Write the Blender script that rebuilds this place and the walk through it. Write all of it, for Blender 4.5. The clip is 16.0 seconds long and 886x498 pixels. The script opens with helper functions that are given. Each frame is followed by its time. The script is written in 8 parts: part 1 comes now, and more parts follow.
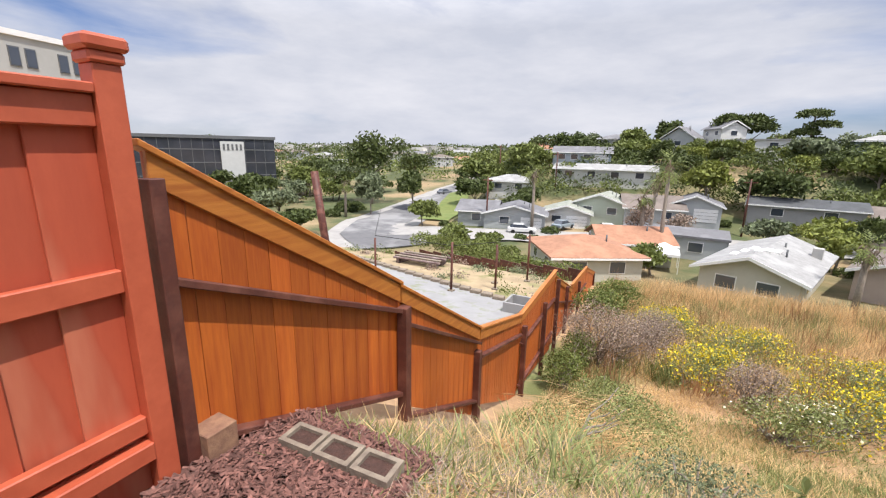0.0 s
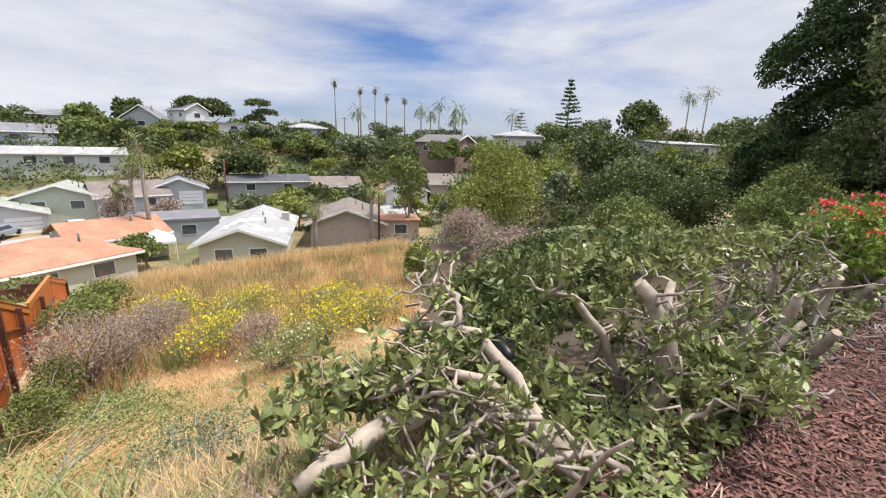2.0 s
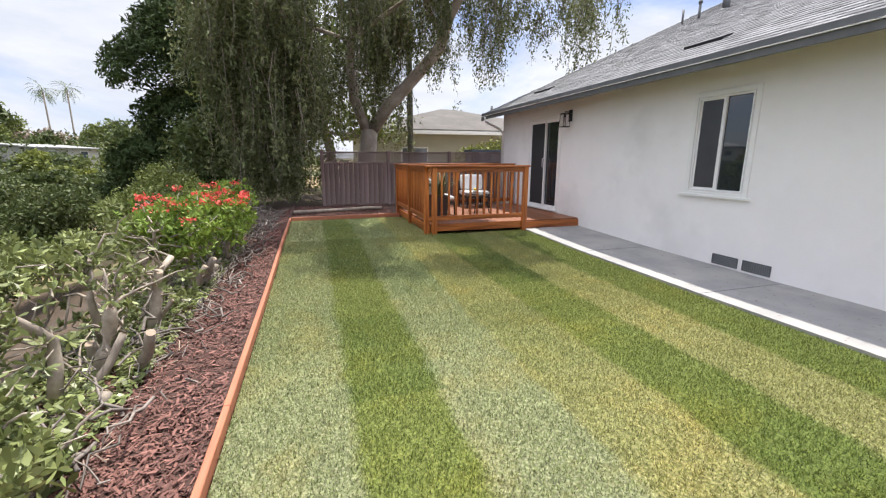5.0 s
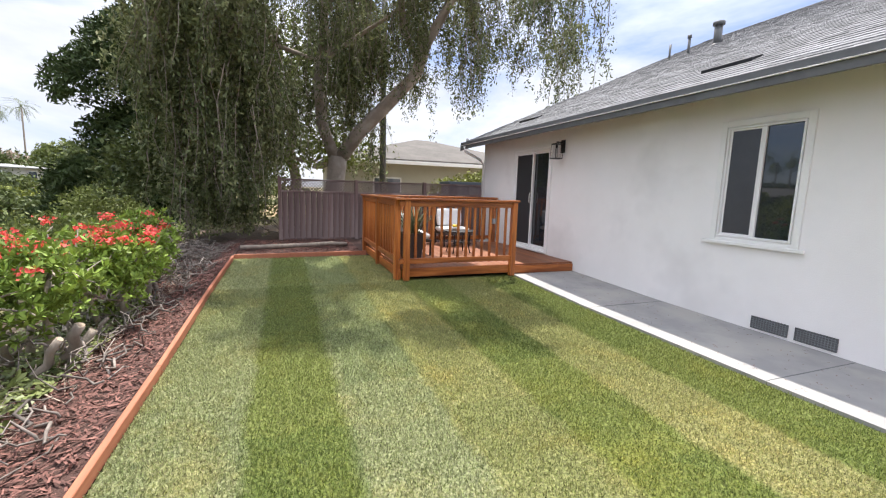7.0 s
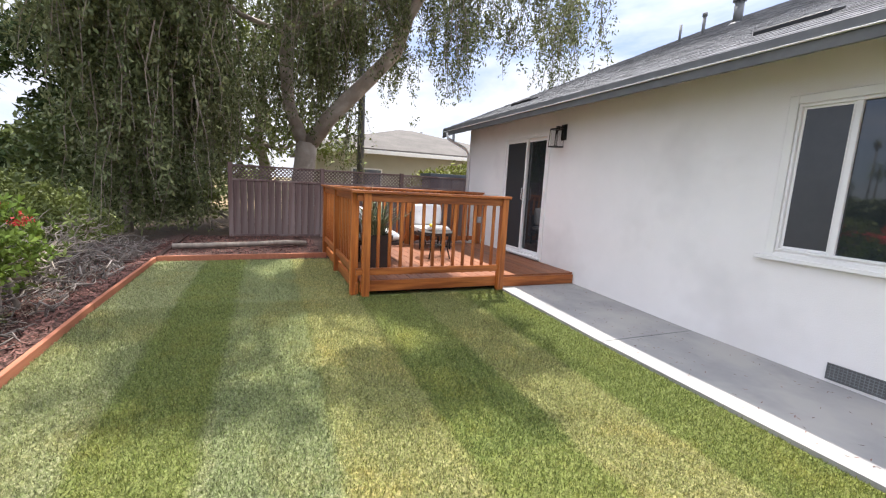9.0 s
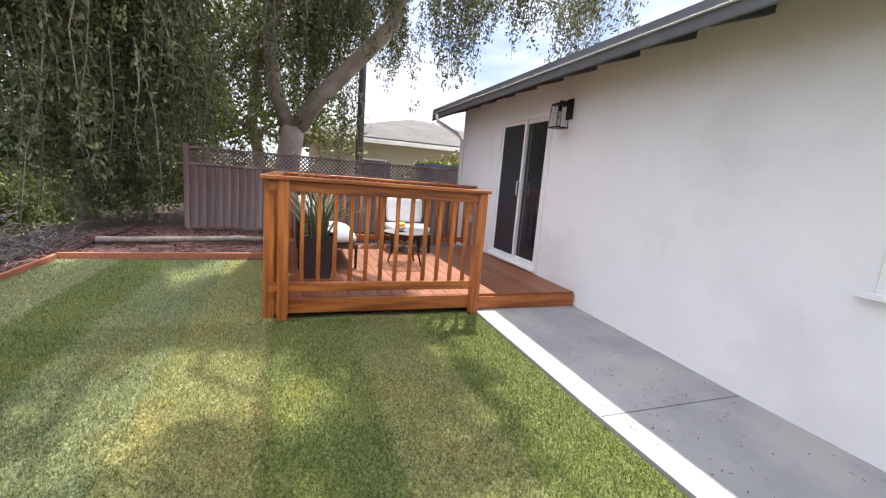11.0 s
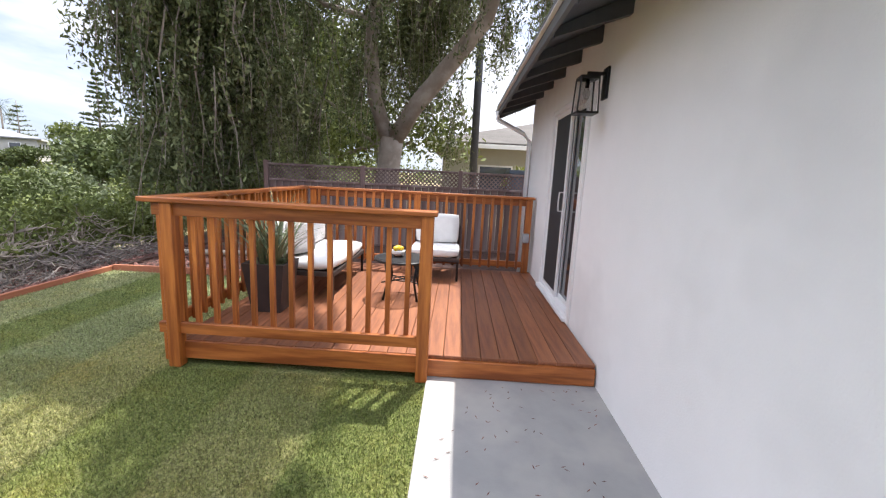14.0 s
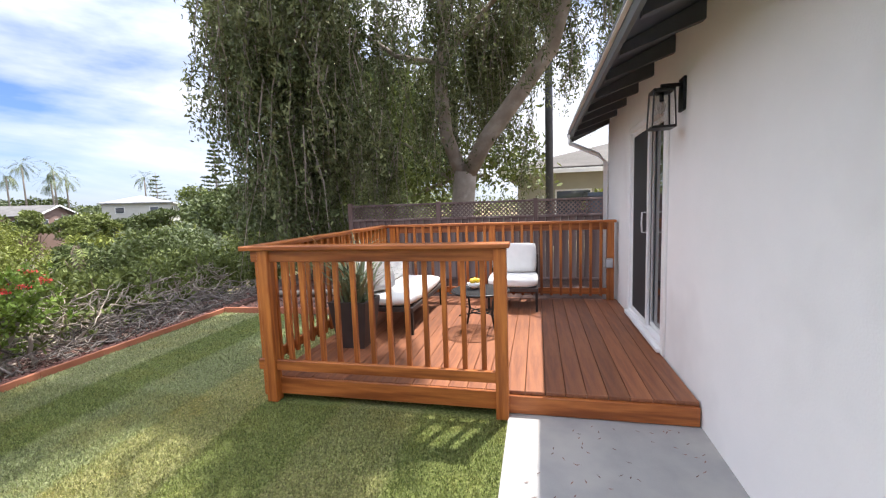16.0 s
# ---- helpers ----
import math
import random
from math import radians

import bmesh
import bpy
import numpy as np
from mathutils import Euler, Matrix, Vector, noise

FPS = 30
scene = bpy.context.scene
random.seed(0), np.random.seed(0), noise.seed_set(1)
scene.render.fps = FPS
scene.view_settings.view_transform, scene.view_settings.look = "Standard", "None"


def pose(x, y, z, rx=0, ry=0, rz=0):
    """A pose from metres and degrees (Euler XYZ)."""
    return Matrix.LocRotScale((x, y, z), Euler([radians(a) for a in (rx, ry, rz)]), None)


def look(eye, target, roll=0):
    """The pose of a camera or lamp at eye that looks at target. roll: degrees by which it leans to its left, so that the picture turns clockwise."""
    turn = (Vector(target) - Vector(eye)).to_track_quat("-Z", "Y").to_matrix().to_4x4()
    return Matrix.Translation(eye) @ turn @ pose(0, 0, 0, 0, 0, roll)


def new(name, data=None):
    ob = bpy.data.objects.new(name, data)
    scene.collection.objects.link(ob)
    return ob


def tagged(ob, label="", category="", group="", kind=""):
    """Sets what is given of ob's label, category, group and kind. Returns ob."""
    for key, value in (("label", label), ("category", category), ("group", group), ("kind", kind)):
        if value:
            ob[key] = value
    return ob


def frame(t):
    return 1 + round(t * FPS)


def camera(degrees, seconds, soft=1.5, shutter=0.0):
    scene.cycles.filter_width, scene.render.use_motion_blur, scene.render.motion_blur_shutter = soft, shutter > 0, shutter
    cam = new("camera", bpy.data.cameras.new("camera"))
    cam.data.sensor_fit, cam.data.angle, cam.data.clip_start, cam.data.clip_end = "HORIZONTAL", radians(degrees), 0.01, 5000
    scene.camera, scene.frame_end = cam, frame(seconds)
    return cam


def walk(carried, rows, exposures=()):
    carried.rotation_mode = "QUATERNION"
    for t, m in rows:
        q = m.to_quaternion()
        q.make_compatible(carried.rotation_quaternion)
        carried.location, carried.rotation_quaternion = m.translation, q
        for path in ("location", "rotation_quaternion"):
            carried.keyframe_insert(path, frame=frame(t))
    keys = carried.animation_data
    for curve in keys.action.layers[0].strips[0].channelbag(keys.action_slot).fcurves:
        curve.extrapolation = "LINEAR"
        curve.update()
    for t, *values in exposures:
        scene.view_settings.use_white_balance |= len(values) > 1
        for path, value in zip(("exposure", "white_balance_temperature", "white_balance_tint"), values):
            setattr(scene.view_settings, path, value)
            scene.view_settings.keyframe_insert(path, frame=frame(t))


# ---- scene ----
cam = camera(93.6, 16.0, soft=1.2)
PATH = [
    (0, (0.077, -0.022, 1.627), (-0.81, 1.71, 1.163), 1.1),
    (0.5, (0.043, -0.042, 1.652), (-0.87, 1.688, 1.237), 0.9),
    (1, (0.148, -0.023, 1.539), (0.042, 1.926, 1.101), 1.4),
    (1.5, (0.348, -0.021, 1.454), (1.103, 1.763, 0.958), 0.8),
    (2, (0.459, -0.066, 1.45), (1.609, 1.497, 0.967), 1.8),
    (2.5, (0.521, -0.089, 1.462), (1.793, 1.388, 1.014), 1.9),
    (3, (0.544, -0.11, 1.472), (1.965, 1.226, 1.03), 2.0),
    (3.5, (0.665, -0.194, 1.457), (2.319, 0.841, 1.017), 1.7),
    (4, (0.786, -0.335, 1.436), (2.661, 0.21, 1.002), 0.9),
    (4.5, (0.996, -0.525, 1.354), (2.949, -0.594, 0.93), 0.2),
    (5, (1.313, -0.647, 1.388), (3.181, -1.22, 0.964), 0.1),
    (7.5, (2.941, -1.166, 1.393), (4.788, -1.882, 1.116), 2.0),
    (8, (3.24, -1.319, 1.416), (5.074, -2.062, 1.125), 2.2),
    (8.5, (3.575, -1.43, 1.402), (5.396, -2.203, 1.106), 2.5),
    (9, (3.901, -1.706, 1.37), (5.722, -2.475, 1.069), 3.1),
    (11.5, (5.162, -3.21, 1.347), (7.023, -3.851, 0.99), 5.0),
    (12, (5.318, -3.644, 1.366), (7.2, -4.199, 0.979), 5.1),
    (12.5, (5.448, -4.062, 1.406), (7.362, -4.482, 1.009), 4.9),
    (13, (5.608, -4.397, 1.481), (7.551, -4.666, 1.087), 4.4),
    (13.5, (5.817, -4.671, 1.504), (7.781, -4.763, 1.136), 3.6),
    (14, (5.9, -4.866, 1.525), (7.868, -4.806, 1.173), 2.9),
    (14.5, (5.921, -4.965, 1.526), (7.886, -4.811, 1.186), 2.2),
    (15, (5.902, -4.975, 1.522), (7.86, -4.729, 1.199), 0.8),
    (15.5, (5.9, -4.956, 1.525), (7.854, -4.647, 1.23), -0.4),
    (16, (5.912, -4.922, 1.542), (7.85, -4.477, 1.332), -2.0),
]
walk(cam, [(t, look(eye, target, roll)) for t, eye, target, roll in PATH],
     exposures=((0, 0.28, 6450, 13), (1, 0.27, 6450, 13), (3, 0.50, 6500, 12), (5, 0.69, 6500, 11), (9, 0.95, 6450, 12), (11.5, 1.04, 6350, 13), (16, 1.01, 6350, 12)))

# ---- world, sun, exposure ----
SUN_TO = Vector((0.38, -0.185, 1.0)).normalized()
world = bpy.data.worlds.new("world")
scene.world = world
world.use_nodes = True
wt = world.node_tree
wt.nodes.clear()


def wn(kind, **kw):
    n = wt.nodes.new(kind)
    for k, v in kw.items():
        n.inputs[k].default_value = v
    return n


sky = wt.nodes.new("ShaderNodeTexSky")
sky.sky_type = "NISHITA"
sky.sun_disc = False
sky.sun_elevation = math.asin(SUN_TO.z)
sky.sun_rotation = math.atan2(SUN_TO.x, SUN_TO.y)
sky.altitude = 50
tc = wt.nodes.new("ShaderNodeTexCoord")
mp = wt.nodes.new("ShaderNodeMapping")
mp.inputs["Scale"].default_value = (1.0, 1.0, 3.4)
mp.inputs["Location"].default_value = (0.6, 0.2, 0.1)
cn = wn("ShaderNodeTexNoise", Scale=1.25, Detail=7.0, Roughness=0.55, Distortion=0.4)
cr = wt.nodes.new("ShaderNodeValToRGB")
cr.color_ramp.elements[0].position = 0.33
cr.color_ramp.elements[1].position = 0.53
cc = wt.nodes.new("ShaderNodeValToRGB")
cc.color_ramp.elements[0].position = 0.35
cc.color_ramp.elements[0].color = (4.0, 4.25, 4.8, 1)
cc.color_ramp.elements[1].position = 0.7
cc.color_ramp.elements[1].color = (5.4, 5.5, 5.8, 1)
cn2 = wn("ShaderNodeTexNoise", Scale=3.1, Detail=6.0, Roughness=0.6)
mx = wt.nodes.new("ShaderNodeMix")
mx.data_type = "RGBA"
bg = wt.nodes.new("ShaderNodeBackground")
bg.inputs["Strength"].default_value = 0.125
wo = wt.nodes.new("ShaderNodeOutputWorld")
L = wt.links.new
L(tc.outputs["Generated"], mp.inputs["Vector"])
L(mp.outputs[0], cn.inputs["Vector"])
L(mp.outputs[0], cn2.inputs["Vector"])
L(cn.outputs["Fac"], cr.inputs["Fac"])
L(cn2.outputs["Fac"], cc.inputs["Fac"])
L(cr.outputs["Color"], mx.inputs["Factor"])
tint = wt.nodes.new("ShaderNodeMix")
tint.data_type, tint.blend_type = "RGBA", "MULTIPLY"
tint.inputs["Factor"].default_value = 1.0
tint.inputs["B"].default_value = (0.44, 0.54, 0.76, 1)
L(sky.outputs[0], tint.inputs["A"])
L(tint.outputs["Result"], mx.inputs["A"])
# clouds gain brightness overhead, out of view, as added fill for the shaded wall
sep = wt.nodes.new("ShaderNodeSeparateXYZ")
hi = wt.nodes.new("ShaderNodeMapRange")
hi.inputs["From Min"].default_value, hi.inputs["From Max"].default_value = 0.25, 0.9
hi.inputs["To Min"].default_value, hi.inputs["To Max"].default_value = 1.0, 2.8
L(tc.outputs["Generated"], sep.inputs[0])
L(sep.outputs["Z"], hi.inputs["Value"])
cloud_gain = wt.nodes.new("ShaderNodeVectorMath")
cloud_gain.operation = "SCALE"
L(cc.outputs["Color"], cloud_gain.inputs[0])
L(hi.outputs[0], cloud_gain.inputs["Scale"])
L(cloud_gain.outputs[0], mx.inputs["B"])
L(mx.outputs["Result"], bg.inputs["Color"])
L(bg.outputs[0], wo.inputs["Surface"])

sun_data = bpy.data.lights.new("sun", "SUN")
sun_data.energy, sun_data.angle, sun_data.color = 4.6, radians(0.6), (1.0, 0.95, 0.87)
sun = new("sun", sun_data)
sun.matrix_world = look(SUN_TO * 100, (0, 0, 0))


# ---- materials ----
def mat(name, c1, c2=None, scale=6.0, rough=0.7, bump=0.0, bscale=None, stretch=(1, 1, 1), metal=0.0, c3=None, c3scale=0.8, c3amt=0.5,
        vary=0.0, island=0.0, spec=0.5, trans=0.0):
    """A surface of two or three colours in noise at two scales; vary: lightness by object, island: by piece."""
    m = bpy.data.materials.new(name)
    m.use_nodes = True
    nt = m.node_tree
    b = nt.nodes["Principled BSDF"]
    b.inputs["Roughness"].default_value, b.inputs["Metallic"].default_value = rough, metal
    b.inputs["Specular IOR Level"].default_value = spec
    co = nt.nodes.new("ShaderNodeTexCoord")
    mg = nt.nodes.new("ShaderNodeMapping")
    mg.inputs["Scale"].default_value = stretch
    nt.links.new(co.outputs["Object"], mg.inputs["Vector"])

    def noise_node(s, d=5.0, r=0.6):
        n = nt.nodes.new("ShaderNodeTexNoise")
        n.inputs["Scale"].default_value, n.inputs["Detail"].default_value, n.inputs["Roughness"].default_value = s, d, r
        nt.links.new(mg.outputs[0], n.inputs["Vector"])
        return n

    def ramp(src, a=0.35, z=0.65):
        r = nt.nodes.new("ShaderNodeMapRange")
        r.inputs["From Min"].default_value, r.inputs["From Max"].default_value = a, z
        nt.links.new(src, r.inputs["Value"])
        return r.outputs[0]

    def mixc(f, a, c, kind="MIX"):
        n = nt.nodes.new("ShaderNodeMix")
        n.data_type, n.blend_type = "RGBA", kind
        for sock, v in ((n.inputs["Factor"], f), (n.inputs["A"], a), (n.inputs["B"], c)):
            if isinstance(v, (tuple, float, int)):
                sock.default_value = (*v, 1) if isinstance(v, tuple) else v
            else:
                nt.links.new(v, sock)
        return n.outputs["Result"]

    c2 = c2 or tuple(v * 0.8 for v in c1)
    n1 = noise_node(scale)
    col = mixc(ramp(n1.outputs["Fac"]), c1, c2)
    if c3:
        n2 = noise_node(c3scale, 4.0)
        r2 = ramp(n2.outputs["Fac"], 0.62 - 0.3 * c3amt, 0.78 - 0.3 * c3amt)
        col = mixc(r2, col, c3)
    if vary or island:
        if vary:
            oi = nt.nodes.new("ShaderNodeObjectInfo")
            src = oi.outputs["Random"]
        else:
            ge = nt.nodes.new("ShaderNodeNewGeometry")
            src = ge.outputs["Random Per Island"]
        amt = vary or island
        r = nt.nodes.new("ShaderNodeMapRange")
        r.inputs["To Min"].default_value, r.inputs["To Max"].default_value = 1 - amt, 1 + amt
        nt.links.new(src, r.inputs["Value"])
        hs = nt.nodes.new("ShaderNodeHueSaturation")
        nt.links.new(r.outputs[0], hs.inputs["Value"])
        nt.links.new(col, hs.inputs["Color"])
        col = hs.outputs["Color"]
    nt.links.new(col, b.inputs["Base Color"])
    if bump:
        nb = noise_node(bscale or scale * 3, 6.0)
        bp = nt.nodes.new("ShaderNodeBump")
        bp.inputs["Strength"].default_value, bp.inputs["Distance"].default_value = 1.0, bump
        nt.links.new(nb.outputs["Fac"], bp.inputs["Height"])
        nt.links.new(bp.outputs[0], b.inputs["Normal"])
    if trans:
        tr = nt.nodes.new("ShaderNodeBsdfTranslucent")
        nt.links.new(col, tr.inputs["Color"])
        mxs = nt.nodes.new("ShaderNodeMixShader")
        mxs.inputs[0].default_value = trans
        out = nt.nodes["Material Output"]
        nt.links.new(b.outputs[0], mxs.inputs[1])
        nt.links.new(tr.outputs[0], mxs.inputs[2])
        nt.links.new(mxs.outputs[0], out.inputs["Surface"])
    return m


def wood(name, c1, c2, axis="z", **kw):
    """Stained timber with its grain along an axis."""
    st = {"x": (0.08, 1, 1), "y": (1, 0.08, 1), "z": (1, 1, 0.08)}[axis]
    kw.setdefault("rough", 0.55)
    kw.setdefault("bump", 0.0015)
    return mat(name, c1, c2, scale=28.0, bscale=60.0, stretch=st, **kw)


M_STUCCO = mat("stucco", (0.84, 0.828, 0.82), (0.81, 0.80, 0.79), scale=2.0, rough=0.9, bump=0.002, bscale=90, c3=(0.72, 0.71, 0.70), c3scale=0.6, c3amt=0.3)
M_TRIM = mat("white_trim", (0.82, 0.82, 0.80), (0.78, 0.78, 0.77), scale=3, rough=0.5, bump=0.0003)
M_VINYL = mat("white_vinyl", (0.83, 0.83, 0.83), (0.8, 0.8, 0.8), rough=0.3)
M_FASCIA = mat("grey_fascia", (0.13, 0.135, 0.14), (0.10, 0.105, 0.11), scale=5, rough=0.55, bump=0.0005)
M_RAFTER = mat("dark_rafter", (0.075, 0.08, 0.095), (0.06, 0.062, 0.075), scale=8, rough=0.6, bump=0.001)
M_SHINGLE = mat("grey_shingle", (0.21, 0.215, 0.22), (0.12, 0.12, 0.13), scale=40, rough=0.95, bump=0.002, bscale=200, vary=0.28)
M_SHINGLE_FAR = mat("grey_shingle_joined", (0.20, 0.205, 0.21), (0.12, 0.12, 0.13), scale=25, rough=0.95, bump=0.002, bscale=200, island=0.38)
M_CONC = mat("smooth_grey_concrete", (0.33, 0.322, 0.315), (0.265, 0.262, 0.26), scale=2.2, rough=0.8, bump=0.001, bscale=120, c3=(0.37, 0.357, 0.335), c3scale=1.2)
M_DECK = wood("deck_board", (0.275, 0.105, 0.045), (0.165, 0.058, 0.028), "x", rough=0.5, vary=0.2)
M_RAIL = wood("cedar_rail_x", (0.46, 0.155, 0.036), (0.26, 0.07, 0.016), "x", rough=0.42, vary=0.16, c3=(0.20, 0.055, 0.012), c3scale=11.0, c3amt=0.42)
M_RAILY = wood("cedar_rail_y", (0.46, 0.155, 0.036), (0.26, 0.07, 0.016), "y", rough=0.42, vary=0.16, c3=(0.20, 0.055, 0.012), c3scale=11.0, c3amt=0.42)
M_POST = wood("cedar_post", (0.53, 0.185, 0.038), (0.32, 0.09, 0.02), "z", rough=0.42, vary=0.2, c3=(0.24, 0.065, 0.014), c3scale=11.0, c3amt=0.40)
M_REDP = mat("red_orange_paint", (0.47, 0.090, 0.042), (0.39, 0.068, 0.032), scale=9, rough=0.6, bump=0.001, bscale=40, stretch=(1, 1, 0.2), vary=0.06,
             c3=(0.52, 0.16, 0.09), c3scale=3.5, c3amt=0.4)
M_REDT = mat("red_paint_trim", (0.48, 0.105, 0.05), (0.40, 0.08, 0.037), scale=9, rough=0.5, bump=0.001, bscale=40, vary=0.05)
M_ORG = wood("orange_stain_board", (0.48, 0.125, 0.018), (0.34, 0.07, 0.012), "z", rough=0.5, vary=0.16, c3=(0.30, 0.055, 0.014), c3scale=3.0, c3amt=0.45)
M_ORGC = wood("orange_stain_cap", (0.50, 0.19, 0.035), (0.36, 0.11, 0.02), "y", rough=0.5, vary=0.08)
M_DKRED = mat("dark_red_post", (0.10, 0.028, 0.018), (0.065, 0.02, 0.015), scale=12, rough=0.6, bump=0.002, bscale=50, c3=(0.16, 0.06, 0.04), c3scale=4, vary=0.15)
M_GREYW = wood("weathered_fence_board", (0.16, 0.105, 0.095), (0.10, 0.065, 0.06), "z", rough=0.85, vary=0.22, c3=(0.22, 0.17, 0.16), c3scale=2.0)
M_MESH = mat("vent_mesh", (0.16, 0.165, 0.165), (0.11, 0.115, 0.115), scale=200, rough=0.6)
M_BLK = mat("black_metal", (0.02, 0.02, 0.022), (0.03, 0.03, 0.03), scale=20, rough=0.4, metal=0.6)
M_BROWNM = mat("dark_wicker", (0.05, 0.035, 0.03), (0.03, 0.022, 0.02), scale=80, rough=0.6, bump=0.002, bscale=150)
M_CUSH = mat("white_cushion", (0.78, 0.77, 0.75), (0.72, 0.71, 0.69), scale=6, rough=0.95, bump=0.003, bscale=9)
M_GREYC = mat("grey_blanket", (0.45, 0.43, 0.42), (0.35, 0.33, 0.32), scale=30, rough=0.95, bump=0.003)
M_POT = mat("dark_planter", (0.055, 0.042, 0.04), (0.04, 0.03, 0.03), scale=6, rough=0.5, bump=0.001)
M_MULCHG = mat("mulch_ground", (0.085, 0.042, 0.032), (0.05, 0.026, 0.02), scale=25, rough=0.95, bump=0.02, bscale=40)
M_CHIP = mat("mulch_chip", (0.20, 0.095, 0.075), (0.11, 0.05, 0.04), scale=30, rough=0.9, island=0.5)
M_EDGE = wood("edging_board", (0.42, 0.16, 0.085), (0.32, 0.11, 0.06), "x", rough=0.7)
M_BLOCK = mat("pale_block", (0.27, 0.225, 0.17), (0.17, 0.135, 0.105), scale=15, rough=0.95, bump=0.004, bscale=50)
M_BARK = mat("grey_bark", (0.30, 0.255, 0.21), (0.20, 0.165, 0.135), scale=14, rough=0.9, bump=0.006, bscale=30, stretch=(1, 1, 0.4))
M_PALEB = mat("pale_branch", (0.42, 0.36, 0.29), (0.30, 0.25, 0.20), scale=18, rough=0.85, bump=0.003, bscale=50, c3=(0.2, 0.17, 0.14), c3scale=5)
M_TWIG = mat("grey_twig", (0.25, 0.215, 0.19), (0.13, 0.11, 0.095), scale=12, rough=0.9, island=0.4)
M_CUTW = mat("cut_wood", (0.42, 0.33, 0.24), (0.30, 0.23, 0.17), scale=20, rough=0.9)


def leafmat(name, c1, c2, scale=0.8, isl=0.38, rough=0.58, trans=0.16):
    return mat(name, c1, c2, scale=scale, rough=rough, island=isl, trans=trans, spec=0.28)


M_LF_FRANGI = leafmat("frangipani_leaf", (0.255, 0.285, 0.11), (0.11, 0.14, 0.045), scale=1.6, rough=0.38, isl=0.45)
M_LF_DARK = leafmat("dark_leaf", (0.062, 0.084, 0.026), (0.10, 0.125, 0.038))
M_LF_MID = leafmat("mid_leaf", (0.12, 0.148, 0.038), (0.17, 0.20, 0.055))
M_LF_LIME = leafmat("lime_leaf", (0.24, 0.26, 0.055), (0.16, 0.19, 0.045))
M_LF_GREY = leafmat("greygreen_leaf", (0.19, 0.22, 0.125), (0.13, 0.16, 0.085))
M_LF_WILL = leafmat("weeping_leaf", (0.09, 0.115, 0.045), (0.20, 0.215, 0.10), scale=0.5, isl=0.5, trans=0.28)
M_LF_DRY = leafmat("dry_twig", (0.28, 0.215, 0.17), (0.36, 0.28, 0.22))
M_LF_PINE = leafmat("pine_needles", (0.028, 0.046, 0.016), (0.055, 0.082, 0.024), scale=0.35, rough=0.85, trans=0.05)
M_STRAW = leafmat("straw", (0.68, 0.50, 0.26), (0.62, 0.44, 0.23), scale=0.5, trans=0.45)
M_RUST = leafmat("rust_weed", (0.40, 0.22, 0.11), (0.30, 0.17, 0.09))
M_WEED = leafmat("green_weed", (0.27, 0.29, 0.11), (0.18, 0.22, 0.075))
M_YEL = leafmat("yellow_flower", (0.75, 0.58, 0.02), (0.65, 0.5, 0.02), trans=0.1)
M_WHT = leafmat("white_flower", (0.75, 0.72, 0.55), (0.7, 0.65, 0.5), trans=0.1)
M_REDF = leafmat("red_flower", (0.80, 0.085, 0.075), (0.72, 0.15, 0.12), trans=0.15, isl=0.2)
M_GRASS = leafmat("lawn_blade", (0.15, 0.20, 0.06), (0.12, 0.17, 0.05), scale=3.0, isl=0.3, trans=0.2)


def glassmat(name, tint=(0.02, 0.025, 0.03)):
    m = bpy.data.materials.new(name)
    m.use_nodes = True
    b = m.node_tree.nodes["Principled BSDF"]
    b.inputs["Base Color"].default_value = (*tint, 1)
    b.inputs["Roughness"].default_value = 0.03
    b.inputs["Specular IOR Level"].default_value = 0.8
    b.inputs["Transmission Weight"].default_value = 0.0
    b.inputs["Coat Weight"].default_value = 0.5
    b.inputs["Coat Roughness"].default_value = 0.02
    return m


M_GLASS = glassmat("dark_window_glass")
M_SCREEN = mat("insect_screen", (0.03, 0.032, 0.036), (0.025, 0.026, 0.03), scale=300, rough=0.6)


def clearglass():
    m = bpy.data.materials.new("clear_glass")
    m.use_nodes = True
    b = m.node_tree.nodes["Principled BSDF"]
    b.inputs["Roughness"].default_value = 0.02
    b.inputs["Transmission Weight"].default_value = 1.0
    b.inputs["IOR"].default_value = 1.05
    return m


M_CLEAR = clearglass()


# ---- mesh helpers ----
def box(bm, x0, x1, y0, y1, z0, z1):
    vs = [bm.verts.new((x, y, z)) for x in (x0, x1) for y in (y0, y1) for z in (z0, z1)]
    for f in ((0, 1, 3, 2), (4, 6, 7, 5), (0, 4, 5, 1), (2, 3, 7, 6), (0, 2, 6, 4), (1, 5, 7, 3)):
        bm.faces.new([vs[i] for i in f])
    return vs


def prism(bm, pts, depth):
    """pts: a loop of 3D points; depth: the vector along which it is drawn out."""
    d = Vector(depth)
    a = [bm.verts.new(p) for p in pts]
    b = [bm.verts.new(Vector(p) + d) for p in pts]
    bm.faces.new(a[::-1])
    bm.faces.new(b)
    for i in range(len(a)):
        j = (i + 1) % len(a)
        bm.faces.new((a[i], a[j], b[j], b[i]))


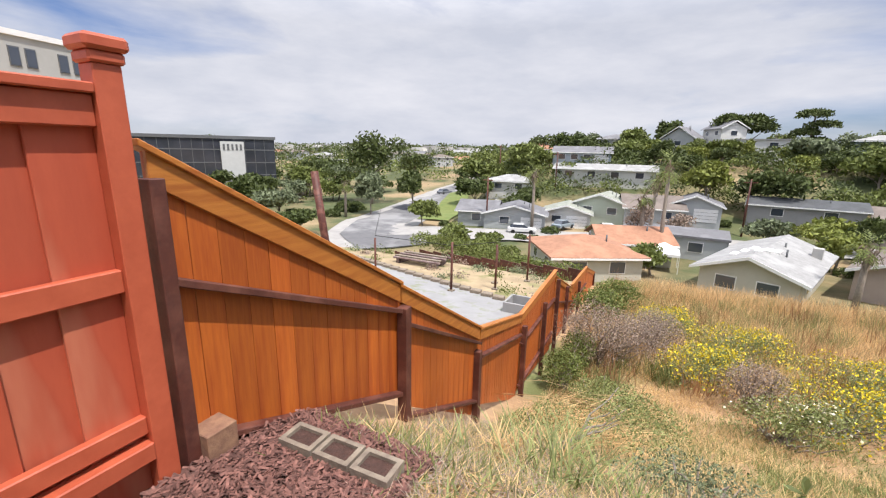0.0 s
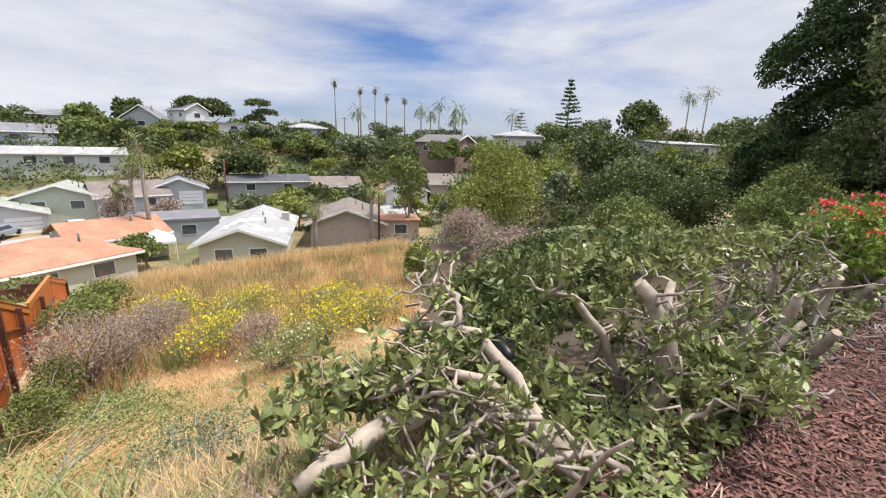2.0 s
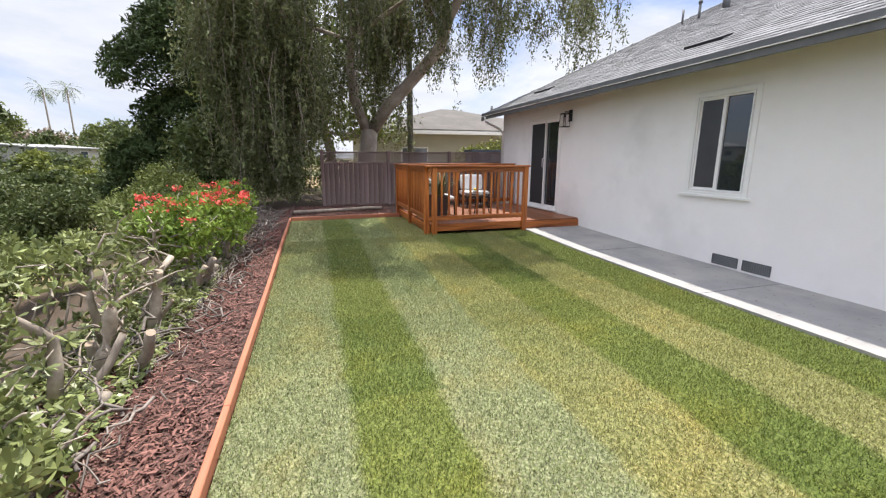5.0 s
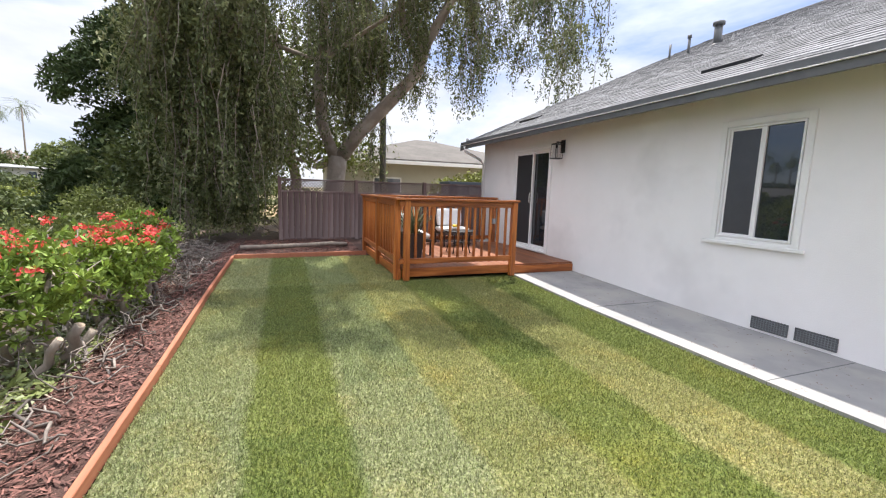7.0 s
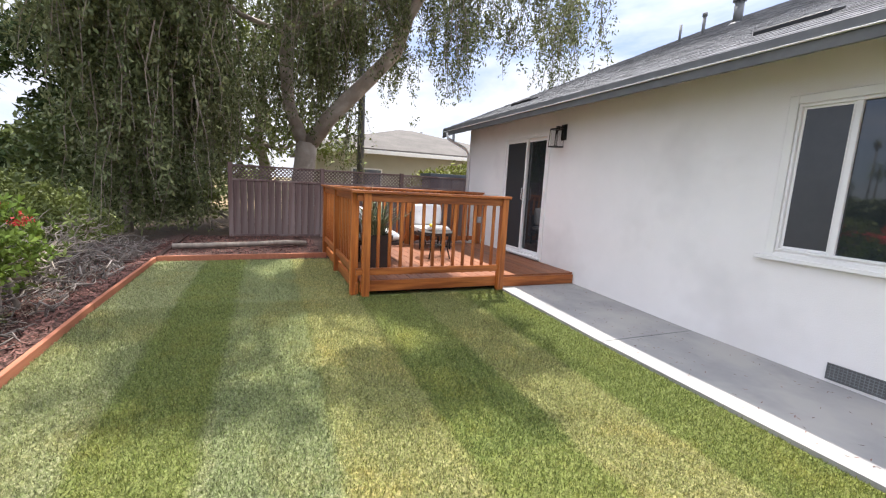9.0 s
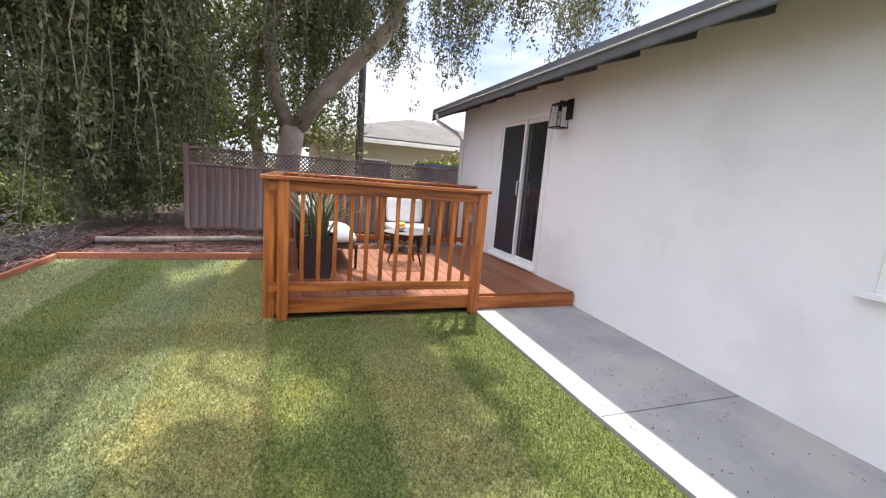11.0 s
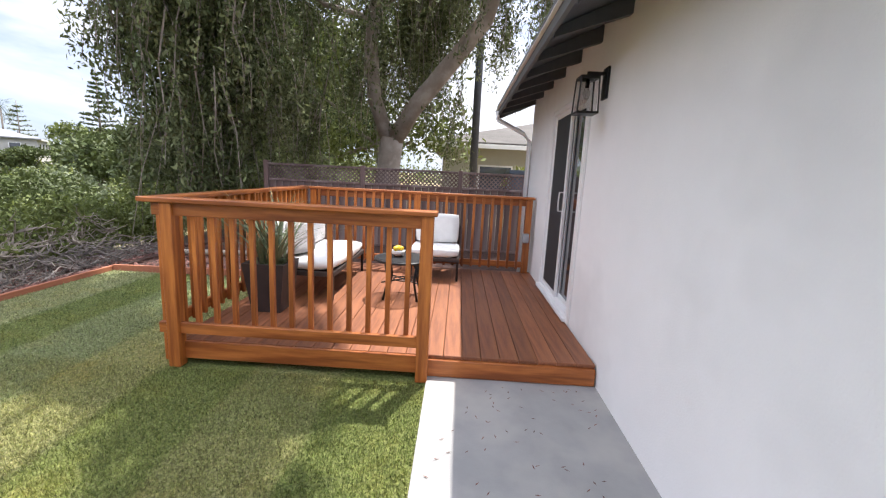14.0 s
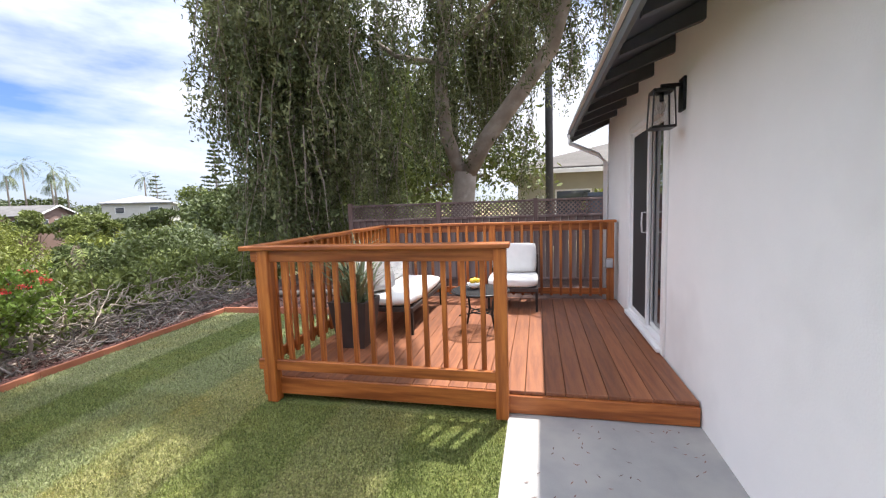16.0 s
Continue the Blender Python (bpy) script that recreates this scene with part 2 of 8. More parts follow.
def tube(bm, pts, radii, n=8, cap=True):
    """A round limb through the points."""
    rings = []
    for i, p in enumerate(pts):
        p = Vector(p)
        d = (Vector(pts[min(i + 1, len(pts) - 1)]) - Vector(pts[max(i - 1, 0)])).normalized()
        u = d.cross(Vector((0.13, 0.31, 1)) if abs(d.z) < 0.9 else Vector((1, 0.2, 0))).normalized()
        v = d.cross(u)
        r = radii[i] if hasattr(radii, "__len__") else radii
        rings.append([bm.verts.new(p + (u * math.cos(a) + v * math.sin(a)) * r) for a in [2 * math.pi * k / n for k in range(n)]])
    for a, b in zip(rings, rings[1:]):
        for k in range(n):
            bm.faces.new((a[k], a[(k + 1) % n], b[(k + 1) % n], b[k]))
    if cap:
        bm.faces.new(rings[0][::-1])
        bm.faces.new(rings[-1])


def wander(a, b, n=6, amp=0.1, rng=random, sag=0.0):
    """A crooked line of points from a to b."""
    a, b = Vector(a), Vector(b)
    out = []
    for i in range(n + 1):
        f = i / n
        e = math.sin(math.pi * f) * amp
        out.append(a.lerp(b, f) + Vector((rng.uniform(-e, e), rng.uniform(-e, e), rng.uniform(-e, e) + sag * math.sin(math.pi * f))))
    return out


def mesh_of(bm, name, smooth=False):
    me = bpy.data.meshes.new(name)
    bm.normal_update()
    bm.to_mesh(me)
    bm.free()
    if smooth:
        me.polygons.foreach_set("use_smooth", [True] * len(me.polygons))
    return me


def bevelled(bm, w=0.006):
    bmesh.ops.recalc_face_normals(bm, faces=bm.faces)
    bmesh.ops.bevel(bm, geom=list(bm.edges), offset=w, segments=1, affect="EDGES")
    return bm


def part(name, bm, material, parent=None, label="", loc=None, smooth=False):
    me = bm if isinstance(bm, bpy.types.Mesh) else mesh_of(bm, name, smooth)
    if material and not me.materials:
        me.materials.append(material)
    ob = new(name, me)
    if parent:
        ob.parent = parent
    if loc:
        ob.location = loc
    if label:
        ob["label"] = label
    return ob


def boxpart(name, dims, material, parent=None, label="", bev=0.004):
    """A bevelled box (x0, x1, y0, y1, z0, z1) as one mesh whose origin is its middle."""
    x0, x1, y0, y1, z0, z1 = dims
    c = ((x0 + x1) / 2, (y0 + y1) / 2, (z0 + z1) / 2)
    bm = bmesh.new()
    box(bm, x0 - c[0], x1 - c[0], y0 - c[1], y1 - c[1], z0 - c[2], z1 - c[2])
    if bev:
        bevelled(bm, bev)
    return part(name, bm, material, parent, label, loc=c)


def thing(name, loc, label, category, group="", kind=""):
    ob = new(name)
    ob.location = loc
    ob.empty_display_size = 0.1
    return tagged(ob, label, category, group, kind)


def structure(ob, label=""):
    return tagged(ob, label, "", "", "structure")


def quads(name, P, U, V, material, parent=None, label="", shape="leaf"):
    """Many small leaves: middles P, half-length vectors U, half-width vectors V."""
    n = len(P)
    if shape == "oval":
        vs = np.stack([P - U, P - 0.45 * U + 0.62 * V, P + 0.35 * U + V, P + U, P + 0.35 * U - V, P - 0.45 * U - 0.62 * V], 1)
    elif shape == "leaf":
        vs = np.stack([P - U, P - 0.1 * U + V, P + U, P - 0.1 * U - V], 1)
    elif shape == "tri":
        vs = np.stack([P - V, P + V, P + 2 * U], 1)
    else:
        vs = np.stack([P - U - V, P - U + V, P + U + V, P + U - V], 1)
    k = vs.shape[1]
    me = bpy.data.meshes.new(name)
    me.vertices.add(n * k)
    me.vertices.foreach_set("co", vs.reshape(-1).astype(np.float32))
    me.loops.add(n * k)
    me.loops.foreach_set("vertex_index", np.arange(n * k, dtype=np.int32))
    me.polygons.add(n)
    me.polygons.foreach_set("loop_start", np.arange(0, n * k, k, dtype=np.int32))
    me.update(calc_edges=True)
    me.materials.append(material)
    return part(name, me, None, parent, label)


def unit(a):
    return a / np.maximum(np.linalg.norm(a, axis=1, keepdims=True), 1e-6)


def leaves(name, centres, size, material, parent=None, rng=None, spread=0.0, droop=0.0, ratio=0.4, label="", shape="leaf", out=None):
    """Leaves of random turn at the centres; droop pulls their tips down."""
    rng = rng or np.random.default_rng(3)
    n = len(centres)
    U = rng.normal(size=(n, 3))
    U[:, 2] -= droop
    if out is not None:
        U = U * 0.6 + out
    U = unit(U)
    V = unit(np.cross(U, rng.normal(size=(n, 3))))
    s = size * rng.uniform(0.6, 1.3, (n, 1))
    return quads(name, centres + rng.normal(size=(n, 3)) * spread, U * s, V * s * ratio, material, parent, label, shape)


def blob_points(rng, blobs, n, shell=0.35):
    """Points near the skin of a set of ellipsoids (x, y, z, rx, ry, rz), made uneven."""
    B = np.array(blobs, float)
    w = (B[:, 3] * B[:, 4] * B[:, 5]) ** 0.67
    k = rng.choice(len(B), n, p=w / w.sum())
    d = unit(rng.normal(size=(n, 3)))
    d[:, 2] = np.where(d[:, 2] < -0.3, -d[:, 2], d[:, 2])
    r = 1 - shell * rng.random((n, 1)) ** 1.5 * 1.2
    lump = 1 + 0.13 * np.sin(d[:, :1] * 9 + B[k][:, :1] * 5) * np.cos(d[:, 1:2] * 8 + d[:, 2:] * 7)
    return B[k][:, :3] + d * B[k][:, 3:] * r * lump


# ---- the ground ----
PROFILE = ((-900, 0), (0.9, 0.0), (1.6, -0.12), (2.6, -0.62), (4.1, -1.65), (7.5, -3.2), (9, -3.6), (20, -4.5), (24, -5.8), (33, -10.9), (78, -11.2))


def interp(x, pts):
    return float(np.interp(x, [p[0] for p in pts], [p[1] for p in pts]))


def smooth(a, b, v):
    f = min(1, max(0, (v - a) / (b - a)))
    return f * f * (3 - 2 * f)


def ground_z(x, y):
    z = interp(y, PROFILE)
    near = interp(y, ((78, -11.2), (92, -6.5), (108, -1.0), (140, 0.8), (300, 2.0), (2500, 4)))
    far = interp(y, ((78, -11.2), (150, -11), (230, -7), (500, -2), (2500, 6)))
    if y > 78:
        f = smooth(-60, -20, x)
        z = far + (near - far) * f
    east = interp(x, ((12, -9), (45, -8.5), (80, -3), (110, 0.0), (2500, 3)))
    if y > 1:
        g = smooth(12, 60, x)
        z = z + (max(z, east) - z) * g if z < east else z
    z += 0.35 * noise.noise((x * 0.12, y * 0.12, 0)) * smooth(3, 9, y) * (1 - 0.9 * smooth(-1, -2.5, x) if y < 24 else 1)
    if y > 0:
        z -= 0.15 * (1 - smooth(1.0, 2.4, y)) * smooth(-0.5, 1.5, x)
    if -1.75 < x < 3 and y > 0:
        z += 0.2 * smooth(0.0, 0.5, y) * (1 - smooth(1.4, 2.4, y)) * (1 - smooth(-0.2, 2.0, x))
    return z


def grow(a, b, s0, k):
    out, s = [a], s0
    while out[-1] < b:
        out.append(out[-1] + s)
        s *= k
    return out


gx = sorted(set([-v for v in grow(2, 2500, 0.7, 1.09)] + [i * 0.5 for i in range(-3, 25)] + grow(12.5, 2500, 0.7, 1.09)))
gy = sorted(set([-v for v in grow(0.2, 2000, 0.8, 1.2)] + [i * 0.35 for i in range(0, 60)] + grow(21, 130, 1.0, 1.01) + grow(170, 3000, 12, 1.15)))
bm = bmesh.new()
rows = []
for yy in gy:
    rows.append([])
    for xx in gx:
        z = ground_z(xx, yy)
        if yy < 0.35:
            z -= 0.14
        rows[-1].append(bm.verts.new((xx, yy, z)))
for a, b in zip(rows, rows[1:]):
    for i in range(len(a) - 1):
        f = bm.faces.new((a[i], a[i + 1], b[i + 1], b[i]))
        c = f.calc_center_median()
        f.material_index = (0 if c.x < 1.6 + 0.55 * c.y else 2) if (c.y < 26 and c.x < 20) else 1
M_SOIL = mat("dark_bank_soil", (0.10, 0.065, 0.04), (0.06, 0.045, 0.03), scale=5, rough=1.0, bump=0.03, bscale=14)
M_DRYG = mat("dry_slope_soil", (0.48, 0.31, 0.17), (0.33, 0.21, 0.11), scale=3, rough=1.0, bump=0.03, bscale=10, c3=(0.14, 0.15, 0.05), c3scale=0.35, c3amt=0.4)
M_VALLEY = mat("valley_scrub", (0.065, 0.085, 0.03), (0.10, 0.11, 0.045), scale=0.3, rough=1.0, bump=0.2, bscale=0.8, c3=(0.30, 0.22, 0.12), c3scale=0.05, c3amt=0.62)
ground = part("ground", bm, M_DRYG, smooth=True)
ground.data.materials.append(M_VALLEY)
ground.data.materials.append(M_SOIL)
structure(ground, "hillside ground falling from the yard to a scrubby valley")


# ---- yard surfaces ----
def yard_z(x):
    return interp(x, ((-3, -0.10), (5, -0.11), (7, -0.085), (8.8, -0.03), (12, -0.02)))


def sheet(name, xs, ys, zf, material, label, drop=0.12):
    bm = bmesh.new()
    g = [[bm.verts.new((x, y, zf(x, y))) for x in xs] for y in ys]
    for a, b in zip(g, g[1:]):
        for i in range(len(a) - 1):
            bm.faces.new((a[i], a[i + 1], b[i + 1], b[i]))
    r = bmesh.ops.extrude_face_region(bm, geom=list(bm.faces))
    for v in r["geom"]:
        if isinstance(v, bmesh.types.BMVert):
            v.co.z -= drop
    bmesh.ops.recalc_face_normals(bm, faces=bm.faces)
    return structure(part(name, bm, material), label)


EDGE_Y = -0.07
CURB_Y = -4.70
WALL_Y = -5.98


def lawn_material(name="lawn", blade=0.0):
    m = mat(name, (0.19, 0.235, 0.085), (0.095, 0.14, 0.032), scale=55, rough=1.0 if not blade else 0.6, bump=0.0 if blade else 0.012, bscale=120, island=blade)
    nt = m.node_tree
    b = nt.nodes["Principled BSDF"]
    old = b.inputs["Base Color"].links[0].from_socket
    co = nt.nodes.new("ShaderNodeTexCoord")
    sep = nt.nodes.new("ShaderNodeSeparateXYZ")
    nz = nt.nodes.new("ShaderNodeTexNoise")
    nz.inputs["Scale"].default_value, nz.inputs["Detail"].default_value = 5.0, 8.0
    add = nt.nodes.new("ShaderNodeMath")
    add.operation = "MULTIPLY_ADD"
    add.inputs[1].default_value = 0.16
    k = nt.nodes.new("ShaderNodeMapRange")
    k.inputs["From Min"].default_value, k.inputs["From Max"].default_value = -5.11, 0.11
    cr2 = nt.nodes.new("ShaderNodeValToRGB")
    cr2.color_ramp.interpolation = "LINEAR"
    stops = []
    bands = ((-5.1, 0), (-3.95, 1), (-3.3, 0), (-2.62, 1), (-1.95, 2), (-1.28, 0), (-0.7, 1), (0.1, 1))
    cols = ((0.137, 0.180, 0.038), (0.242, 0.275, 0.142), (0.270, 0.275, 0.108))
    e = cr2.color_ramp.elements
    cut = [0.0]
    for y0, c in bands[1:-1]:
        cut.append((y0 + 5.11) / 5.22)
    e[0].position, e[0].color = 0.0, (*cols[0], 1)
    e[1].position, e[1].color = 1.0, (*cols[1], 1)
    kinds = [0, 2, 0, 2, 1, 0, 1]
    for i in range(1, len(cut)):
        a = e.new(cut[i] - 0.006)
        a.color = (*cols[kinds[i - 1]], 1)
        z = e.new(cut[i] + 0.006)
        z.color = (*cols[kinds[i]], 1)
    worn = nt.nodes.new("ShaderNodeMapRange")
    worn.inputs["From Min"].default_value, worn.inputs["From Max"].default_value = 1.5, 7.5
    worn.inputs["To Min"].default_value, worn.inputs["To Max"].default_value = 0.0, 0.5
    even = nt.nodes.new("ShaderNodeMix")
    even.data_type = "RGBA"
    even.inputs["B"].default_value = (0.198, 0.216, 0.078, 1)
    nt.links.new(sep.outputs["X"], worn.inputs["Value"])
    nt.links.new(worn.outputs[0], even.inputs["Factor"])
    nt.links.new(cr2.outputs["Color"], even.inputs["A"])
    mxn = nt.nodes.new("ShaderNodeMix")
    mxn.data_type, mxn.blend_type = "RGBA", "MULTIPLY"
    mxn.inputs["Factor"].default_value = 1.0
    gain = nt.nodes.new("ShaderNodeMix")
    gain.data_type, gain.blend_type = "RGBA", "DIVIDE"
    gain.inputs["Factor"].default_value = 1.0
    gain.inputs["B"].default_value = (0.135, 0.18, 0.055, 1)
    nt.links.new(co.outputs["Object"], sep.inputs[0])
    nt.links.new(co.outputs["Object"], nz.inputs["Vector"])
    nt.links.new(nz.outputs["Fac"], add.inputs[0])
    nt.links.new(sep.outputs["Y"], add.inputs[2])
    nt.links.new(add.outputs[0], k.inputs["Value"])
    nt.links.new(k.outputs[0], cr2.inputs["Fac"])
    nt.links.new(old, gain.inputs["A"])
    nt.links.new(gain.outputs["Result"], mxn.inputs["A"])
    nt.links.new(even.outputs["Result"], mxn.inputs["B"])
    tr = nt.nodes.new("ShaderNodeBsdfTranslucent")
    ms = nt.nodes.new("ShaderNodeMixShader")
    ms.inputs[0].default_value = 0.35
    blades = nt.nodes.new("ShaderNodeTexNoise")
    blades.inputs["Scale"].default_value, blades.inputs["Detail"].default_value = 62.0, 4.0
    blades.inputs["Roughness"].default_value = 0.75
    fine = nt.nodes.new("ShaderNodeMapRange")
    fine.inputs["From Min"].default_value, fine.inputs["From Max"].default_value = 0.36, 0.64
    fine.inputs["To Min"].default_value, fine.inputs["To Max"].default_value = 0.55, 1.6
    speck = nt.nodes.new("ShaderNodeMix")
    speck.data_type, speck.blend_type = "RGBA", "MULTIPLY"
    speck.inputs["Factor"].default_value = 1.0
    nt.links.new(co.outputs["Object"], blades.inputs["Vector"])
    nt.links.new(blades.outputs["Fac"], fine.inputs["Value"])
    nt.links.new(mxn.outputs["Result"], speck.inputs["A"])
    nt.links.new(fine.outputs[0], speck.inputs["B"])
    # turf pieces laid in rows, each a little greener or paler, and yellowed patches
    turf = nt.nodes.new("ShaderNodeTexBrick")
    turf.offset, turf.inputs["Scale"].default_value, turf.inputs["Mortar Size"].default_value = 0.37, 1.0, 0.0
    turf.inputs["Brick Width"].default_value, turf.inputs["Row Height"].default_value = 1.45, 0.655
    turf.inputs["Color1"].default_value, turf.inputs["Color2"].default_value = (0.80, 0.86, 0.78, 1), (1.22, 1.14, 1.15, 1)
    wob = nt.nodes.new("ShaderNodeVectorMath")
    wob.operation = "MULTIPLY_ADD"
    wob.inputs[1].default_value = (0.2, 0.2, 0.0)
    nt.links.new(nz.outputs["Color"], wob.inputs[0])
    nt.links.new(co.outputs["Object"], wob.inputs[2])
    nt.links.new(wob.outputs[0], turf.inputs["Vector"])
    pieces = nt.nodes.new("ShaderNodeMix")
    pieces.data_type, pieces.blend_type = "RGBA", "MULTIPLY"
    pieces.inputs["Factor"].default_value = 0.65
    nt.links.new(speck.outputs["Result"], pieces.inputs["A"])
    nt.links.new(turf.outputs["Color"], pieces.inputs["B"])
    patchy = nt.nodes.new("ShaderNodeTexNoise")
    patchy.inputs["Scale"].default_value, patchy.inputs["Detail"].default_value, patchy.inputs["Roughness"].default_value = 1.3, 7.0, 0.72
    pr = nt.nodes.new("ShaderNodeMapRange")
    pr.inputs["From Min"].default_value, pr.inputs["From Max"].default_value = 0.50, 0.72
    pr.inputs["To Max"].default_value = 0.75
    yel = nt.nodes.new("ShaderNodeMix")
    yel.data_type, yel.blend_type = "RGBA", "MULTIPLY"
    yel.inputs["B"].default_value = (1.32, 1.10, 0.86, 1)
    nt.links.new(co.outputs["Object"], patchy.inputs["Vector"])
    nt.links.new(patchy.outputs["Fac"], pr.inputs["Value"])
    nt.links.new(pr.outputs[0], yel.inputs["Factor"])
    nt.links.new(pieces.outputs["Result"], yel.inputs["A"])
    mxn = yel
    nt.links.new(mxn.outputs["Result"], tr.inputs["Color"])
    nt.links.new(b.outputs[0], ms.inputs[1])
    nt.links.new(tr.outputs[0], ms.inputs[2])
    nt.links.new(ms.outputs[0], nt.nodes["Material Output"].inputs["Surface"])
    for l in list(b.inputs["Base Color"].links):
        nt.links.remove(l)
    nt.links.new(mxn.outputs["Result"], b.inputs["Base Color"])
    return m


M_LAWN = lawn_material()
M_BLADE = lawn_material("lawn_blades", 0.42)
xs_yard = [-3, 0, 2, 4, 5, 6, 7, 8, 8.8, 10, 11.4]
lawn = sheet("lawn", xs_yard, (CURB_Y + 0.004, EDGE_Y - 0.03), lambda x, y: yard_z(x), M_LAWN, "mown lawn of pale and dark green turf strips", 0.03)
far_bed = sheet("mulch_bed", (11.44, 12.5, 14.6), (-9, -2, 0.35), lambda x, y: -0.03, M_MULCHG, "bark mulch bed by the far fence")
def bed_z(x, y):
    return ground_z(x, y) * smooth(0.0, 0.5, y) + yard_z(x) * (1 - smooth(0.0, 0.5, y)) + 0.03


side_bed = sheet("mulch_bed", [-3 + 0.5 * i for i in range(31)] + [14.6], (EDGE_Y, 0.1, 0.3, 0.5, 0.7), bed_z, M_MULCHG, "bark mulch bed along the lawn")
sheet("mulch_bed", (-3, -2.2, -1.6, -1.2, -0.78), (0.703, 0.9, 1.1, 1.3, 1.5), bed_z, M_MULCHG, "bark mulch mound at the foot of the fence")
sheet("mulch_bed", [1.7 + 0.5 * i for i in range(26)], (0.703, 0.9, 1.1, 1.3, 1.5), bed_z, M_MULCHG, "bark mulch bed under the pruned trees")
walk_slab = sheet("concrete_path", [-3, 0, 3, 4.72, 6, 7, 8, 8.9, 11.9], (WALL_Y, CURB_Y - 0.0), lambda x, y: yard_z(x) + 0.03, M_CONC, "smooth grey concrete path beside the house")


def board(name, a, b, w, h, material, parent=None, label="", kind=""):
    """A plank from a to b, w wide and h high, standing on the line."""
    a, b = Vector(a), Vector(b)
    d = b - a
    s = Vector((-d.y, d.x, 0)).normalized() * w / 2
    bm = bmesh.new()
    c = (a + b) / 2
    pts = [a - s - c, a + s - c, a + s - c + Vector((0, 0, h)), a - s - c + Vector((0, 0, h))]
    prism(bm, pts, d)
    bevelled(bm, min(w, h) * 0.12)
    return part(name, bm, material, parent, label, loc=c)


edging = thing("lawn_edging", (6, EDGE_Y, -0.1), "red-brown timber edging board between lawn and mulch", "garden edging")
edge_pts = [-1.5, 1.2, 3.8, 6.3, 8.9, 11.42]
for a, b in zip(edge_pts, edge_pts[1:]):
    o = board("board", (a + 0.004 - 6, 0.0, yard_z(a) - 0.02 + 0.1), (b - 6, 0.0, yard_z(b) - 0.02 + 0.1), 0.04, 0.085, M_EDGE, edging)
edging2 = thing("lawn_edging", (11.42, -1.4, -0.1), "red-brown timber edging board across the lawn's far end", "garden edging")
board("board", (0.0, 1.31, 0.05), (0.15, -1.25, 0.05), 0.04, 0.11, M_EDGE, edging2)


# ---- the house ----
def wall_with_openings(name, x0, x1, z0, z1, y0, y1, openings, material, label):
    """A wall along x, with openings (xa, xb, za, zb) that go through it."""
    bm = bmesh.new()
    xs = sorted({x0, x1, *[o[0] for o in openings], *[o[1] for o in openings]})
    zs = sorted({z0, z1, *[o[2] for o in openings], *[o[3] for o in openings]})

    def solid(xa, xb, za, zb):
        cx, cz = (xa + xb) / 2, (za + zb) / 2
        return not any(o[0] < cx < o[1] and o[2] < cz < o[3] for o in openings)

    for xa, xb in zip(xs, xs[1:]):
        for za, zb in zip(zs, zs[1:]):
            if solid(xa, xb, za, zb):
                box(bm, xa, xb, y0, y1, za, zb)
    bmesh.ops.remove_doubles(bm, verts=bm.verts, dist=1e-5)
    seen = {}
    for f in list(bm.faces):
        seen.setdefault(tuple(round(c, 4) for c in f.calc_center_median()), []).append(f)
    bmesh.ops.delete(bm, geom=[f for fs in seen.values() if len(fs) > 1 for f in fs], context="FACES")
    return structure(part(name, bm, material), label)


HX0, HX1, EAVE_Y, EAVE_Z, PITCH = -9.0, 12.75, -5.45, 2.54, 0.45
WIN = (5.40, 6.21, 0.95, 2.23)
DOOR = (9.76, 11.15, 0.20, 2.32)
wall_n = wall_with_openings("wall_garden_side", HX0, HX1, -0.3, 2.86, WALL_Y - 0.16, WALL_Y, [WIN, DOOR], M_STUCCO, "white stucco house wall facing the garden")
bm = bmesh.new()
box(bm, HX1 - 0.16, HX1, -21, WALL_Y - 0.161, -0.3, 2.8)
for yy, h in ((0, 0),):
    prism(bm, [(HX1 - 0.16, -21, 2.8), (HX1 - 0.16, WALL_Y - 0.161, 2.8), (HX1 - 0.16, -14, 2.75 + 8 * PITCH)], (0.16, 0, 0))
structure(part("wall_gable_side", bm, M_STUCCO), "white stucco gable wall of the house")
bm = bmesh.new()
box(bm, HX0, HX0 + 0.16, -21, WALL_Y - 0.161, -0.3, 2.8)
box(bm, HX0, HX1, -21.16, -21.001, -0.3, 2.8)
structure(part("wall_back", bm, M_STUCCO), "white stucco rear walls of the house")
M_ROOM = mat("dim_room_paint", (0.45, 0.43, 0.40), rough=0.9)
bm = bmesh.new()
box(bm, HX0 + 0.17, HX1 - 0.17, -20.9, WALL_Y - 0.17, -0.1, 0.18)
structure(part("floor", bm, mat("room_floor", (0.16, 0.11, 0.08), rough=0.5)), "brown floor inside the house")
bm = bmesh.new()
box(bm, HX0 + 0.17, HX1 - 0.17, -9.6, -9.5, 0.19, 2.6)
structure(part("wall_inner", bm, M_ROOM), "plain wall inside the house")
bm = bmesh.new()
box(bm, HX0 + 0.17, HX1 - 0.17, -20.9, WALL_Y - 0.17, 2.61, 2.7)
structure(part("ceiling", bm, M_ROOM), "plain ceiling inside the house")


def roof_z(y):
    return EAVE_Z + (EAVE_Y - y) * PITCH if y > -14.0 else EAVE_Z + (EAVE_Y + 14.0) * PITCH + (y + 14.0) * PITCH


